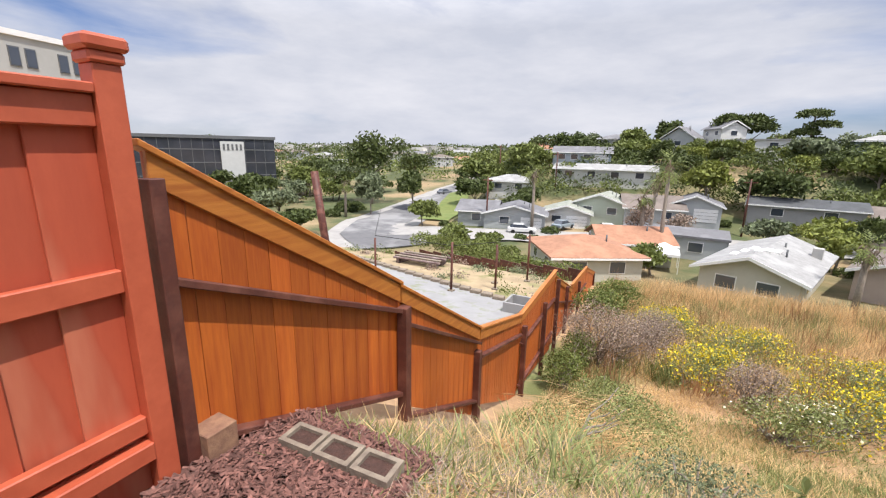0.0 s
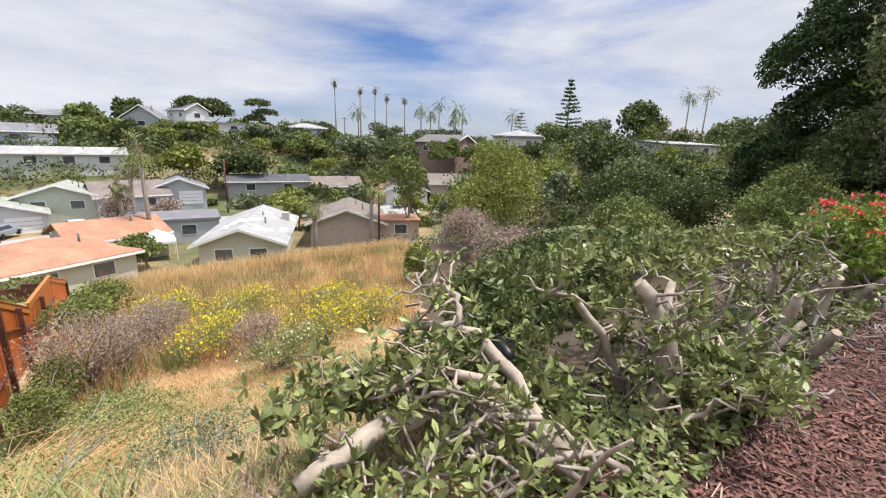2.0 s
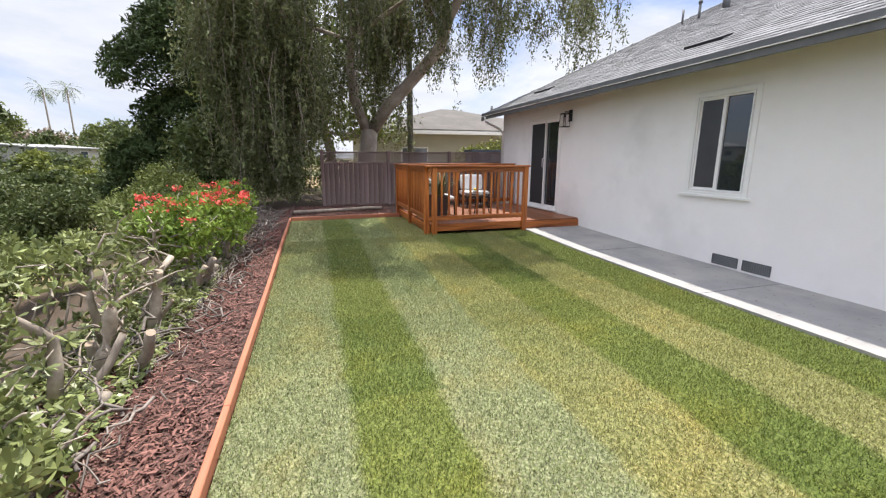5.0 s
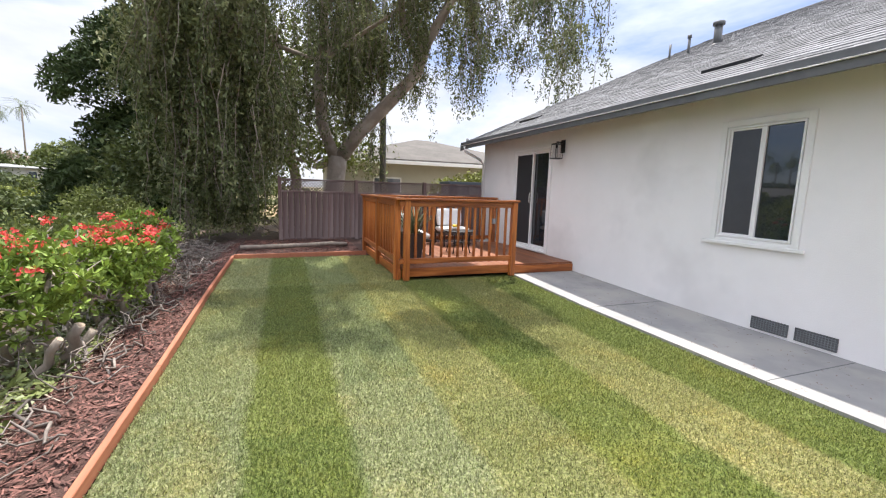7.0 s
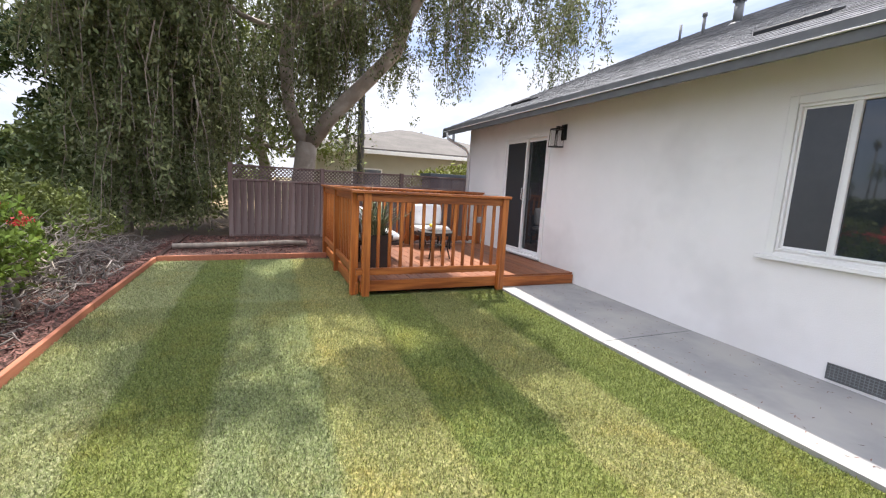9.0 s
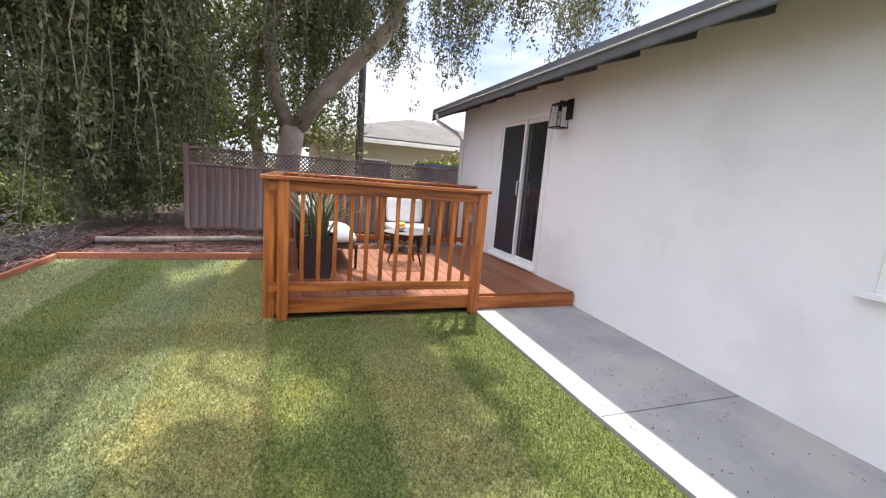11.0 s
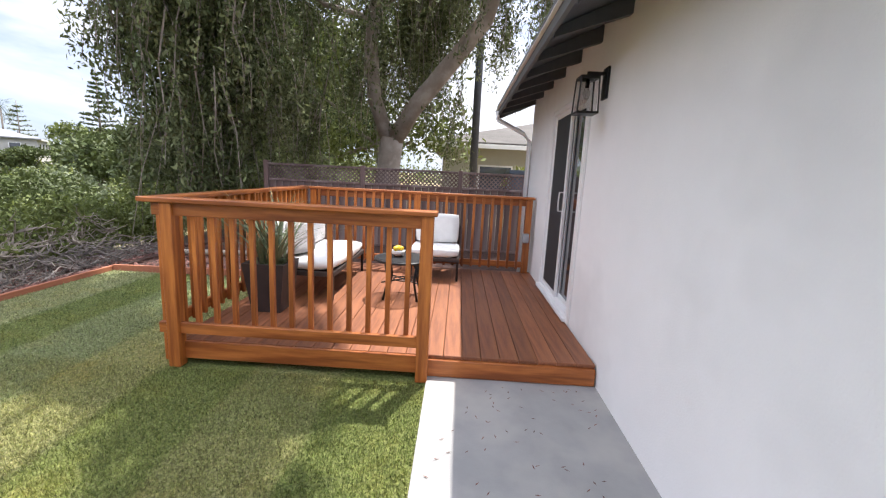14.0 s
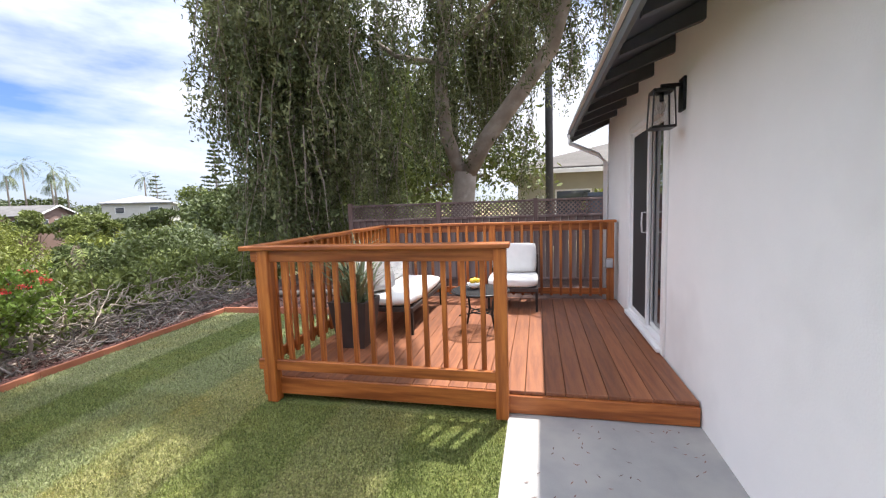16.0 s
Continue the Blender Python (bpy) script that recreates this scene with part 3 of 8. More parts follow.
RX0, RX1 = -9.5, 13.05
roof = thing("roof", (RX0, EAVE_Y, EAVE_Z), "grey shingle roof with a dark eave", "roof", kind="structure")
bm = bmesh.new()
prism(bm, [(0, 0, 0.02), (0, -8.6, 0.02 + 8.6 * PITCH), (0, -17.2, 0.02), (0, -17.2, 0.1), (0, -8.6, 0.11 + 8.6 * PITCH), (0, 0, 0.105)], (RX1 - RX0, 0, 0))
part("decking", bm, M_RAFTER, roof)
fas = board("fascia", (0, 0.015, -0.05), (RX1 - RX0, 0.015, -0.05), 0.03, 0.084, M_FASCIA, roof, "dark grey fascia board")
gut = board("drip_edge", (0, 0.042, 0.036), (RX1 - RX0, 0.042, 0.036), 0.03, 0.008, M_TRIM, roof, "thin pale metal drip edge")
barge = bmesh.new()
prism(barge, [(0, 0.03, -0.09), (0, -8.6, 8.6 * PITCH - 0.09), (0, -8.6, 8.6 * PITCH + 0.09), (0, 0.03, 0.09)], (0.035, 0, 0))
bm = bmesh.new()
prism(bm, [(0, 0.0, 0.055), (0, 0.034, 0.055), (0, 0.034, 0.122), (0, 0.0, 0.122)], (RX1 - RX0, 0, 0))
part("gutter_edge", bm, M_FASCIA, roof, "dark grey gutter edge")
part("barge_board", barge, M_FASCIA, roof, "dark grey barge board", loc=(RX1 - RX0, 0, 0))
raf = bmesh.new()
prism(raf, [(0, -0.02, -0.045), (0, -0.62, 0.62 * PITCH - 0.125), (0, -0.62, 0.62 * PITCH + 0.015), (0, -0.02, 0.018)], (0.06, 0, 0))
raf_me = mesh_of(raf, "rafter_tail")
raf_me.materials.append(M_RAFTER)
x = 0.2
while x < RX1 - RX0 - 0.1:
    part("rafter_tail", raf_me, None, roof, loc=(x, 0, 0))
    x += 0.61


def unit_frame(parent, x0, x1, z0, z1, y, w, d, material, label=""):
    bm = bmesh.new()
    box(bm, x0, x0 + w, y - d, y, z0, z1)
    box(bm, x1 - w, x1, y - d, y, z0, z1)
    box(bm, x0 + w, x1 - w, y - d, y, z1 - w, z1)
    box(bm, x0 + w, x1 - w, y - d, y, z0, z0 + w)
    return part("window_frame" if "window" in label else "frame", bevelled(bm, 0.003), material, parent, label)


win = structure(thing("window_1", (0, 0, 0), "white vinyl sliding window with a plain white surround", "window"))
unit_frame(win, WIN[0] - 0.085, WIN[1] + 0.075, WIN[2] - 0.085, WIN[3] + 0.075, WALL_Y + 0.022, 0.07, 0.02, M_TRIM, "flat white window surround")
unit_frame(win, WIN[0] + 0.002, WIN[1] - 0.002, WIN[2] + 0.002, WIN[3] - 0.002, WALL_Y + 0.012, 0.022, 0.07, M_VINYL, "white vinyl window frame")
boxpart("window_sill", (WIN[0] - 0.15, WIN[1] + 0.15, WALL_Y + 0.024, WALL_Y + 0.05, WIN[2] - 0.088, WIN[2] - 0.05), M_TRIM, win, "white window sill")
wm = (WIN[0] + WIN[1]) / 2 + 0.0
boxpart("mullion", (wm - 0.022, wm + 0.022, WALL_Y - 0.05, WALL_Y + 0.0, WIN[2] + 0.022, WIN[3] - 0.022), M_VINYL, win)
boxpart("pane", (WIN[0] + 0.022, wm - 0.022, WALL_Y - 0.032, WALL_Y - 0.026, WIN[2] + 0.022, WIN[3] - 0.022), M_GLASS, win, bev=0)
boxpart("pane", (wm + 0.022, WIN[1] - 0.022, WALL_Y - 0.036, WALL_Y - 0.030, WIN[2] + 0.022, WIN[3] - 0.022), M_GLASS, win, bev=0)
boxpart("insect_screen", (wm + 0.022, WIN[1] - 0.022, WALL_Y - 0.024, WALL_Y - 0.022, WIN[2] + 0.022, WIN[3] - 0.022),
        mat("thin_screen", (0.05, 0.052, 0.06), rough=0.35, spec=0.8), win, "grey insect screen", bev=0)
unit_frame(win, wm + 0.022, WIN[1] - 0.024, WIN[2] + 0.024, WIN[3] - 0.024, WALL_Y - 0.015, 0.02, 0.012, M_VINYL, "thin screen frame of the window")

door = structure(thing("door_1", (0, 0, 0), "white-framed sliding glass door with an insect screen", "door"))
unit_frame(door, DOOR[0] - 0.0, DOOR[1] + 0.0, DOOR[2], DOOR[3], WALL_Y + 0.02, 0.05, 0.09, M_VINYL, "white door frame")
dm = 10.42
unit_frame(door, DOOR[0] - 0.055, DOOR[1] + 0.04, DOOR[2] - 0.02, DOOR[3] + 0.055, WALL_Y + 0.026, 0.053, 0.024, M_TRIM, "flat white door casing")
for nm, xa, xb, yy in (("sliding_panel", DOOR[0] + 0.05, dm + 0.03, WALL_Y - 0.045), ("fixed_panel", dm - 0.03, DOOR[1] - 0.05, WALL_Y - 0.005)):
    unit_frame(door, xa, xb, DOOR[2] + 0.05, DOOR[3] - 0.05, yy, 0.05, 0.03, M_VINYL, "white door stile and rails")
boxpart("pane", (DOOR[0] + 0.1, dm - 0.02, WALL_Y - 0.064, WALL_Y - 0.058, DOOR[2] + 0.1, DOOR[3] - 0.1), M_GLASS, door, bev=0)
boxpart("pane", (dm + 0.02, DOOR[1] - 0.1, WALL_Y - 0.030, WALL_Y - 0.024, DOOR[2] + 0.1, DOOR[3] - 0.1), M_GLASS, door, bev=0)
boxpart("insect_screen", (dm + 0.02, DOOR[1] - 0.1, WALL_Y - 0.014, WALL_Y - 0.012, DOOR[2] + 0.1, DOOR[3] - 0.1), M_SCREEN, door, "dark grey insect screen", bev=0)
bm = bmesh.new()
tube(bm, [(dm - 0.005, WALL_Y + 0.0, 1.2), (dm - 0.005, WALL_Y + 0.04, 1.2), (dm - 0.005, WALL_Y + 0.045, 1.3), (dm - 0.005, WALL_Y + 0.04, 1.4), (dm - 0.005, WALL_Y + 0.0, 1.4)], 0.009, 6)
part("door_handle", bm, M_VINYL, door, "white pull handle", smooth=True)
boxpart("threshold", (DOOR[0], DOOR[1], WALL_Y + 0.021, WALL_Y + 0.06, 0.19, 0.225), M_VINYL, door, "white door sill")

for i, (xa, xb) in enumerate(((5.30, 5.68), (4.87, 5.24))):
    v = thing("foundation_vent", (xa, WALL_Y, -0.045), "galvanised mesh vent set low in the white wall", "vent", group="foundation vents")
    boxpart("backing", (0.01, xb - xa - 0.01, 0.003, 0.006, 0.01, 0.13), M_MESH, v, bev=0)
    unit_frame(v, 0, xb - xa, 0, 0.14, 0.014, 0.012, 0.011, M_FASCIA, "grey metal rim")
    bm = bmesh.new()
    n = 14
    for k in range(1, n):
        px = (xb - xa) * k / n
        box(bm, px - 0.0025, px + 0.0025, 0.0065, 0.0095, 0.012, 0.128)
    for k in range(1, 6):
        pz = 0.14 * k / 6
        box(bm, 0.012, xb - xa - 0.012, 0.0098, 0.0125, pz - 0.0025, pz + 0.0025)
    part("mesh", bm, mat("galvanised_steel", (0.3, 0.32, 0.34), rough=0.5, metal=0.7), v, "galvanised wire mesh")

# wall lantern
lamp = thing("wall_lantern", (9.39, WALL_Y, 2.05), "black box lantern with clear glass on the white wall", "wall lamp")
boxpart("backplate", (-0.06, 0.06, 0.0, 0.02, 0.12, 0.36), M_BLK, lamp)
boxpart("arm", (-0.012, 0.012, 0.02, 0.16, 0.30, 0.325), M_BLK, lamp)
boxpart("cap", (-0.075, 0.075, 0.075, 0.225, 0.262, 0.285), M_BLK, lamp)
boxpart("base", (-0.085, 0.085, 0.065, 0.235, 0.0, 0.018), M_BLK, lamp)
for sx in (-1, 1):
    for sy in (-1, 1):
        bm = bmesh.new()
        tube(bm, [(sx * 0.079, 0.15 + sy * 0.079, 0.018), (sx * 0.07, 0.15 + sy * 0.07, 0.262)], 0.007, 4)
        part("bar", bm, M_BLK, lamp)
for sx in (-1, 1):
    boxpart("pane", (sx * 0.068 - 0.0015, sx * 0.068 + 0.0015, 0.085, 0.215, 0.02, 0.26), M_CLEAR, lamp, "clear glass pane", bev=0)
bm = bmesh.new()
bmesh.ops.create_uvsphere(bm, u_segments=12, v_segments=8, radius=0.028, matrix=Matrix.Translation((0, 0.15, 0.16)) @ Matrix.Diagonal((1, 1, 1.8, 1)))
part("bulb", bm, M_CLEAR, lamp, "clear glass bulb", smooth=True)
bm = bmesh.new()
tube(bm, [(0, 0.15, 0.2), (0, 0.15, 0.262)], 0.016, 10)
part("socket", bm, M_BLK, lamp, "black lamp socket", smooth=True)

PIPES = ((10.4, -11.0, 0.55, 0.09), (11.95, -11.2, 0.5, 0.03), (11.1, -10.9, 0.5, 0.035))
# downpipe at the far corner, roof pipes and vents
dp = thing("downpipe", (HX1 - 0.07, WALL_Y + 0.05, 0), "white downpipe at the corner of the house", "downpipe")
bm = bmesh.new()
tube(bm, [(0.1, 0.52, 2.55), (0.1, 0.5, 2.42), (0.02, 0.1, 2.22), (0, 0.0, 2.1), (0, 0, 0.0)], 0.035, 8)
part("pipe", bm, M_TRIM, dp, smooth=True)
for x, y, h, r in PIPES:
    p = thing("roof_pipe", (x, y, roof_z(y)), "grey metal vent pipe standing on the roof", "roof pipe", group="roof pipes")
    bm = bmesh.new()
    tube(bm, [(0, 0, -0.02), (0, 0, h)], r, 10)
    part("pipe", bm, M_FASCIA, p, smooth=True)
    bm = bmesh.new()
    tube(bm, [(0, 0, 0.0), (0, 0, 0.12)], [r * 3, r * 1.1], 10)
    part("flashing", bm, M_FASCIA, p, smooth=True)
    if r > 0.03:
        bm = bmesh.new()
        tube(bm, [(0, 0, h), (0, 0, h + 0.07)], r * 1.5, 10)
        part("cowl", bm, M_FASCIA, p, smooth=True)
for x, y in ((6.6, -6.35), (11.2, -6.3)):
    p = thing("roof_vent", (x, y, roof_z(y) + 0.125), "low dark slot vent lying on the shingles", "roof vent", group="slot vents")
    bm = bmesh.new()
    prism(bm, [(-0.33, 0.05, -0.03), (-0.33, -0.15, 0.15 * PITCH - 0.02), (-0.33, -0.15, 0.15 * PITCH + 0.025), (-0.33, 0.05, 0.025)], (0.66, 0, 0))
    part("hood", bevelled(bm, 0.005), M_BLK, p)
# wall tap / conduit
tap = thing("standpipe", (3.55, WALL_Y + 0.05, yard_z(3.5) + 0.03), "slim grey standpipe with a tap against the white wall", "water tap")
bm = bmesh.new()
tube(bm, [(0, 0, 0), (0, 0, 0.75)], 0.012, 8)
part("pipe", bm, M_FASCIA, tap, smooth=True)
bm = bmesh.new()
tube(bm, [(0, 0, 0.7), (0, 0.06, 0.7), (0, 0.09, 0.66)], 0.016, 8)
tube(bm, [(-0.03, 0.03, 0.75), (0.03, 0.03, 0.75)], 0.01, 6)
part("tap", bm, M_FASCIA, tap, smooth=True)

# ---- the deck ----
DX0, DX1, DY0, DY1, DZ = 8.90, 11.92, WALL_Y + 0.012, -2.72, 0.168
deck = thing("deck", (DX0, DY1, 0), "low red-brown timber deck against the house", "deck")
W = 0.14
ys = []
y = DY0
while y < DY1 - 0.02:
    ys.append(y)
    y += W + 0.004
deck_me = {}
for y in ys:
    w = min(W, DY1 - y)
    boxpart("deck_board", (0.0 - 0.02, DX1 - DX0 + 0.02, y - DY1, y - DY1 + w, DZ - 0.028, DZ), M_DECK, deck, bev=0.003)
boxpart("fascia_board", (-0.045, -0.006, DY0 - DY1, -4.66 - DY1, 0.004, DZ - 0.03), M_RAILY, deck, "orange-brown fascia board")
boxpart("fascia_board", (-0.048, -0.022, -4.655 - DY1, -0.0, 0.026, DZ - 0.004), M_RAILY, deck, "orange-brown fascia board")
boxpart("fascia_board", (0.0, DX1 - DX0, 0.004, 0.043, -0.005, DZ - 0.03), M_RAIL, deck, "orange-brown fascia board")
for px, py in ((0.35, -0.3), (0.35, -1.75), (2.6, -0.3), (2.6, -1.75)):
    boxpart("pier", (px - 0.07, px + 0.07, py - 0.07, py + 0.07, -0.12, 0.0), M_POST, deck, "short timber pier")
# no real part: a black box that puts the under-deck shade into colour
bm = bmesh.new()
box(bm, 0.1, DX1 - DX0 - 0.1, -1.9, -0.25, -0.09, -0.02)
part("skirt", bm, M_BLK, deck, "black box standing in for the shade under the deck")
RT = 1.268


def railing(along, a, b, fixed, sign, n_bal, label):
    """A railing along x or y between a and b; sign: which side the balusters stand on."""
    if along == "y":
        r = thing("deck_railing", (fixed, a, 0), label, "railing", group="deck railings")
        box_ = lambda u0, u1, v0, v1, z0, z1: (v0, v1, u0, u1, z0, z1)
        grain = M_RAILY
    else:
        r = thing("deck_railing", (a, fixed, 0), label, "railing", group="deck railings")
        box_ = lambda u0, u1, v0, v1, z0, z1: (u0, u1, v0, v1, z0, z1)
        grain = M_RAIL
    ln = b - a
    boxpart("cap_rail", box_(-0.07, ln + 0.07, -0.07, 0.07, RT - 0.036, RT), grain, r, "flat cedar cap rail", bev=0.006)
    boxpart("top_rail", box_(0.0, ln, -0.019, 0.019, RT - 0.13, RT - 0.038), grain, r)
    boxpart("bottom_rail", box_(0.0, ln, -0.019, 0.019, DZ + 0.075, DZ + 0.16), grain, r)
    for i in range(n_bal):
        u = (i + 0.5) / n_bal * (ln - 0.12) + 0.06
        boxpart("baluster", box_(u - 0.018, u + 0.018, sign * 0.02 - 0.0 if sign > 0 else -0.056, 0.056 if sign > 0 else -0.02, DZ + 0.06, RT - 0.037), M_POST, r, bev=0.003)
    return r, box_


r1, bx = railing("y", -4.66, -2.66, 8.83, 1, 13, "stained cedar railing across the deck's front")
for u in (0.0, 1.88):
    boxpart("post", bx(u - 0.045, u + 0.045, -0.045, 0.045, -0.02, RT - 0.037), M_POST, r1, "square cedar post")
r2, bx = railing("x", 8.93, 11.86, -2.66, -1, 21, "stained cedar railing along the lawn side")
for u in (0.03, 1.45, 2.86):
    boxpart("post", bx(u - 0.045, u + 0.045, -0.045, 0.045, -0.03, RT - 0.037), M_POST, r2, "square cedar post")
r3, bx = railing("y", -5.88, -2.74, 11.90, -1, 23, "stained cedar railing across the deck's back")
for u in (0.0, 1.6, 3.1):
    boxpart("post", bx(u - 0.045, u + 0.045, -0.045, 0.045, 0.0, RT - 0.037), M_POST, r3, "square cedar post")
out = thing("outlet_box", (11.80, -5.86, 0.62), "grey weatherproof socket box on the railing post", "socket")
boxpart("body", (0, 0.055, -0.04, 0.05, 0, 0.13), mat("grey_plastic", (0.35, 0.37, 0.39), rough=0.5), out)
boxpart("cover", (-0.012, -0.001, -0.032, 0.042, 0.01, 0.12), mat("grey_lid", (0.42, 0.44, 0.46), rough=0.4), out)


# ---- far fence with lattice ----
FX = 14.45


def lattice_fence(y0, y1):
    f = thing("board_fence", (FX, y0, -0.02), "weathered brown board fence panel with a lattice top", "fence", group="board fence panels")
    ln = y1 - y0
    n = int(ln / 0.14)
    for i in range(n):
        u = i * ln / n
        boxpart("board", (-0.01, 0.01, u + 0.003, u + ln / n - 0.003, 0.03, 1.26), M_GREYW, f, bev=0.003)
    for z in (0.0, 1.26, 1.57):
        boxpart("rail", (-0.03, 0.03, 0, ln, z, z + 0.045), M_GREYW, f)
    bm = bmesh.new()
    h, step = 0.265, 0.085
    k = -h
    while k < ln:
        for s, xo in ((1, -0.006), (-1, 0.003)):
            a0, a1 = (k, k + h) if s > 0 else (k + h, k)
            ua, ub = max(0, min(ln, a0)), max(0, min(ln, a1))
            if abs(ua - ub) < 0.01:
                continue
            za = 1.305 + h * (ua - a0) / (a1 - a0)
            zb = 1.305 + h * (ub - a0) / (a1 - a0)
            prism(bm, [(xo, ua - 0.017, za), (xo, ua + 0.017, za), (xo, ub + 0.017, zb), (xo, ub - 0.017, zb)], (0.007, 0, 0))
        k += step
    part("lattice", bm, M_GREYW, f, "diagonal lattice strip")
    boxpart("post", (-0.05, 0.05, -0.09, -0.002, -0.03, 1.64), M_GREYW, f, "square fence post")
    return f


for y0, y1 in ((-0.95 - 1.9, -0.95), (-4.84, -2.94), (-6.83, -4.93), (-8.82, -6.92)):
    lattice_fence(y0, y1)
tagged(boxpart("fence_post", (FX - 0.05, FX + 0.05, -0.949, -0.86, -0.05, 1.64), M_GREYW), "weathered brown square end post of the fence", "fence post")

# ---- red and orange fence down the slope ----
FNX = -1.70


def red_section(y0, y1):
    f = thing("painted_fence", (FNX, y0, 0), "tall red-painted board fence panel with capped rails", "fence")
    ln = y1 - y0
    n = max(2, round(ln / 0.185))
    for i in range(n):
        u = i * ln / n
        dx = 0.012 * (i % 2) + 0.003 * math.sin(i * 2.3)
        boxpart("board", (-0.034 + dx, -0.014 + dx, u - 0.006 * (i > 0), u + ln / n + 0.006 * (i < n - 1), 0.08, 1.74), M_REDP, f, bev=0.003)
    boxpart("top_cap", (-0.05, 0.06, 0, ln, 1.79, 1.825), M_REDT, f, bev=0.005)
    boxpart("top_rail", (-0.02, 0.035, 0, ln, 1.68, 1.789), M_REDT, f, bev=0.005)
    boxpart("middle_rail", (0.001, 0.04, 0, ln, 1.08, 1.17), M_REDT, f, bev=0.005)
    boxpart("bottom_rail", (0.001, 0.04, 0, ln, 0.47, 0.55), M_REDT, f, bev=0.005)
    boxpart("kick_rail", (0.001, 0.07, 0, ln, 0.36, 0.44), M_REDT, f, bev=0.005)
    return f


for y0, y1 in ((0.02, 0.755), (-1.45, -0.075), (-2.9, -1.5), (-4.35, -2.95), (-5.9, -4.4)):
    red_section(y0, y1)


def cap_post(y, top):
    p = thing("fence_post", (FNX, y, 0), "square red-painted fence post with a moulded cap", "fence post", group="capped fence posts")
    boxpart("shaft", (-0.03, 0.06, -0.045, 0.045, 0.0, top - 0.06), M_REDT, p, "red-painted shaft")
    boxpart("cap", (-0.055, 0.085, -0.07, 0.07, top - 0.02, top + 0.03), M_REDT, p, "red moulded cap", bev=0.012)
    boxpart("collar", (-0.042, 0.072, -0.057, 0.057, top - 0.06, top - 0.02), M_REDT, p, "red collar under the cap", bev=0.008)


cap_post(0.80, 1.95)
cap_post(-1.475, 1.95)


def slope_section(y0, t0, y1, t1, b0, b1, rails, boards=0.14, x0=FNX, x1=FNX, cap=True, label="orange-stained board fence section stepping down the slope", mat_=None):
    """A fence panel whose top runs from (y0, t0) to (y1, t1) and foot from b0 to b1."""
    f = thing("slope_fence", (x0, y0, min(b0, b1)), label, "fence", group="slope fence sections")
    z_ = min(b0, b1)
    ln = y1 - y0
    n = max(2, round(ln / boards))
    for i in range(n):
        fa, fb = i / n + 0.0008 + 0.0014 * (i % 3 == 1), (i + 1) / n - 0.0008
        ya, yb = ln * fa, ln * fb
        xa, xb = (x1 - x0) * fa, (x1 - x0) * fb
        c = Vector(((xa + xb) / 2, (ya + yb) / 2, 0))
        bm = bmesh.new()
        prism(bm, [(xa - c.x, ya - c.y, b0 + (b1 - b0) * fa - z_), (xb - c.x, yb - c.y, b0 + (b1 - b0) * fb - z_),
                   (xb - c.x, yb - c.y, t0 + (t1 - t0) * fb - z_), (xa - c.x, ya - c.y, t0 + (t1 - t0) * fa - z_)], (-0.018, 0, 0))
        part("board", bm, mat_ or M_ORG, f, loc=c)
    if cap:
        c = board("cap_board", (0.0, -0.03, t0 - z_ + 0.0), (x1 - x0, ln + 0.02, t1 - z_ + 0.0), 0.09, 0.03, M_ORGC, f, "ochre-stained cap board")
        board("upper_trim", (0.014, 0.0, t0 - z_ - 0.145), (x1 - x0 + 0.014, ln, t1 - z_ - 0.145), 0.026, 0.145, M_ORGC, f, "ochre trim board")
    for r0, r1 in rails:
        board("rail", (0.035, 0.02, r0 - z_), (x1 - x0 + 0.035, ln - 0.02, r1 - z_), 0.07, 0.04, M_DKRED, f, "dark red-brown rail")
    return f


def dark_post(y, z0, z1, x=FNX + 0.05, w=0.085):
    tagged(boxpart("fence_post", (x - 0.04, x + 0.05, y - w / 2, y + w / 2, z0, z1), M_DKRED), "dark red-brown square fence post on the slope", "fence post", group="dark slope posts")


slope_section(0.90, 1.62, 2.66, 0.56, 0.25, -0.42, [(1.06, 0.33), (0.30, -0.42)])
slope_section(2.68, 0.55, 4.45, -0.52, -0.55, -1.75, [(0.20, -0.72), (-0.68, -1.52)])
slope_section(4.47, -0.53, 7.2, -1.38, -1.6, -3.15, [(-0.92, -1.78)], x1=FNX - 0.25)
slope_section(7.22, -1.38, 10.6, -1.38, -3.0, -3.6, [(-2.0, -2.15), (-2.9, -3.1)], x0=FNX - 0.25, x1=FNX - 0.35)
slope_section(10.65, -1.55, 13.6, -2.75, -3.5, -3.9, [(-2.3, -3.2)], x0=FNX - 0.35, x1=FNX - 0.4)
slope_section(13.65, -2.65, 17.2, -2.9, -3.8, -4.3, [(-3.4, -3.6)], x0=FNX - 0.4, x1=FNX - 0.45)
slope_section(17.25, -2.95, 20.5, -4.0, -4.3, -4.6, [], x0=FNX - 0.45, x1=FNX - 0.5)
for y, z0, z1, x in ((0.90, 0.1, 1.50, FNX + 0.05), (2.67, -0.80, 0.38, FNX + 0.05), (4.38, -1.9, -0.78, FNX + 0.03), (7.3, -3.2, -1.62, FNX - 0.18),
                     (9.1, -3.7, -1.75, FNX - 0.22), (10.6, -3.7, -1.6, FNX - 0.25), (12.3, -3.9, -2.3, FNX - 0.3), (15, -4.3, -2.9, FNX - 0.35)):
    dark_post(y, z0, z1, x if y > 1 else x - 0.02, w=0.085 if y > 1 else 0.06)
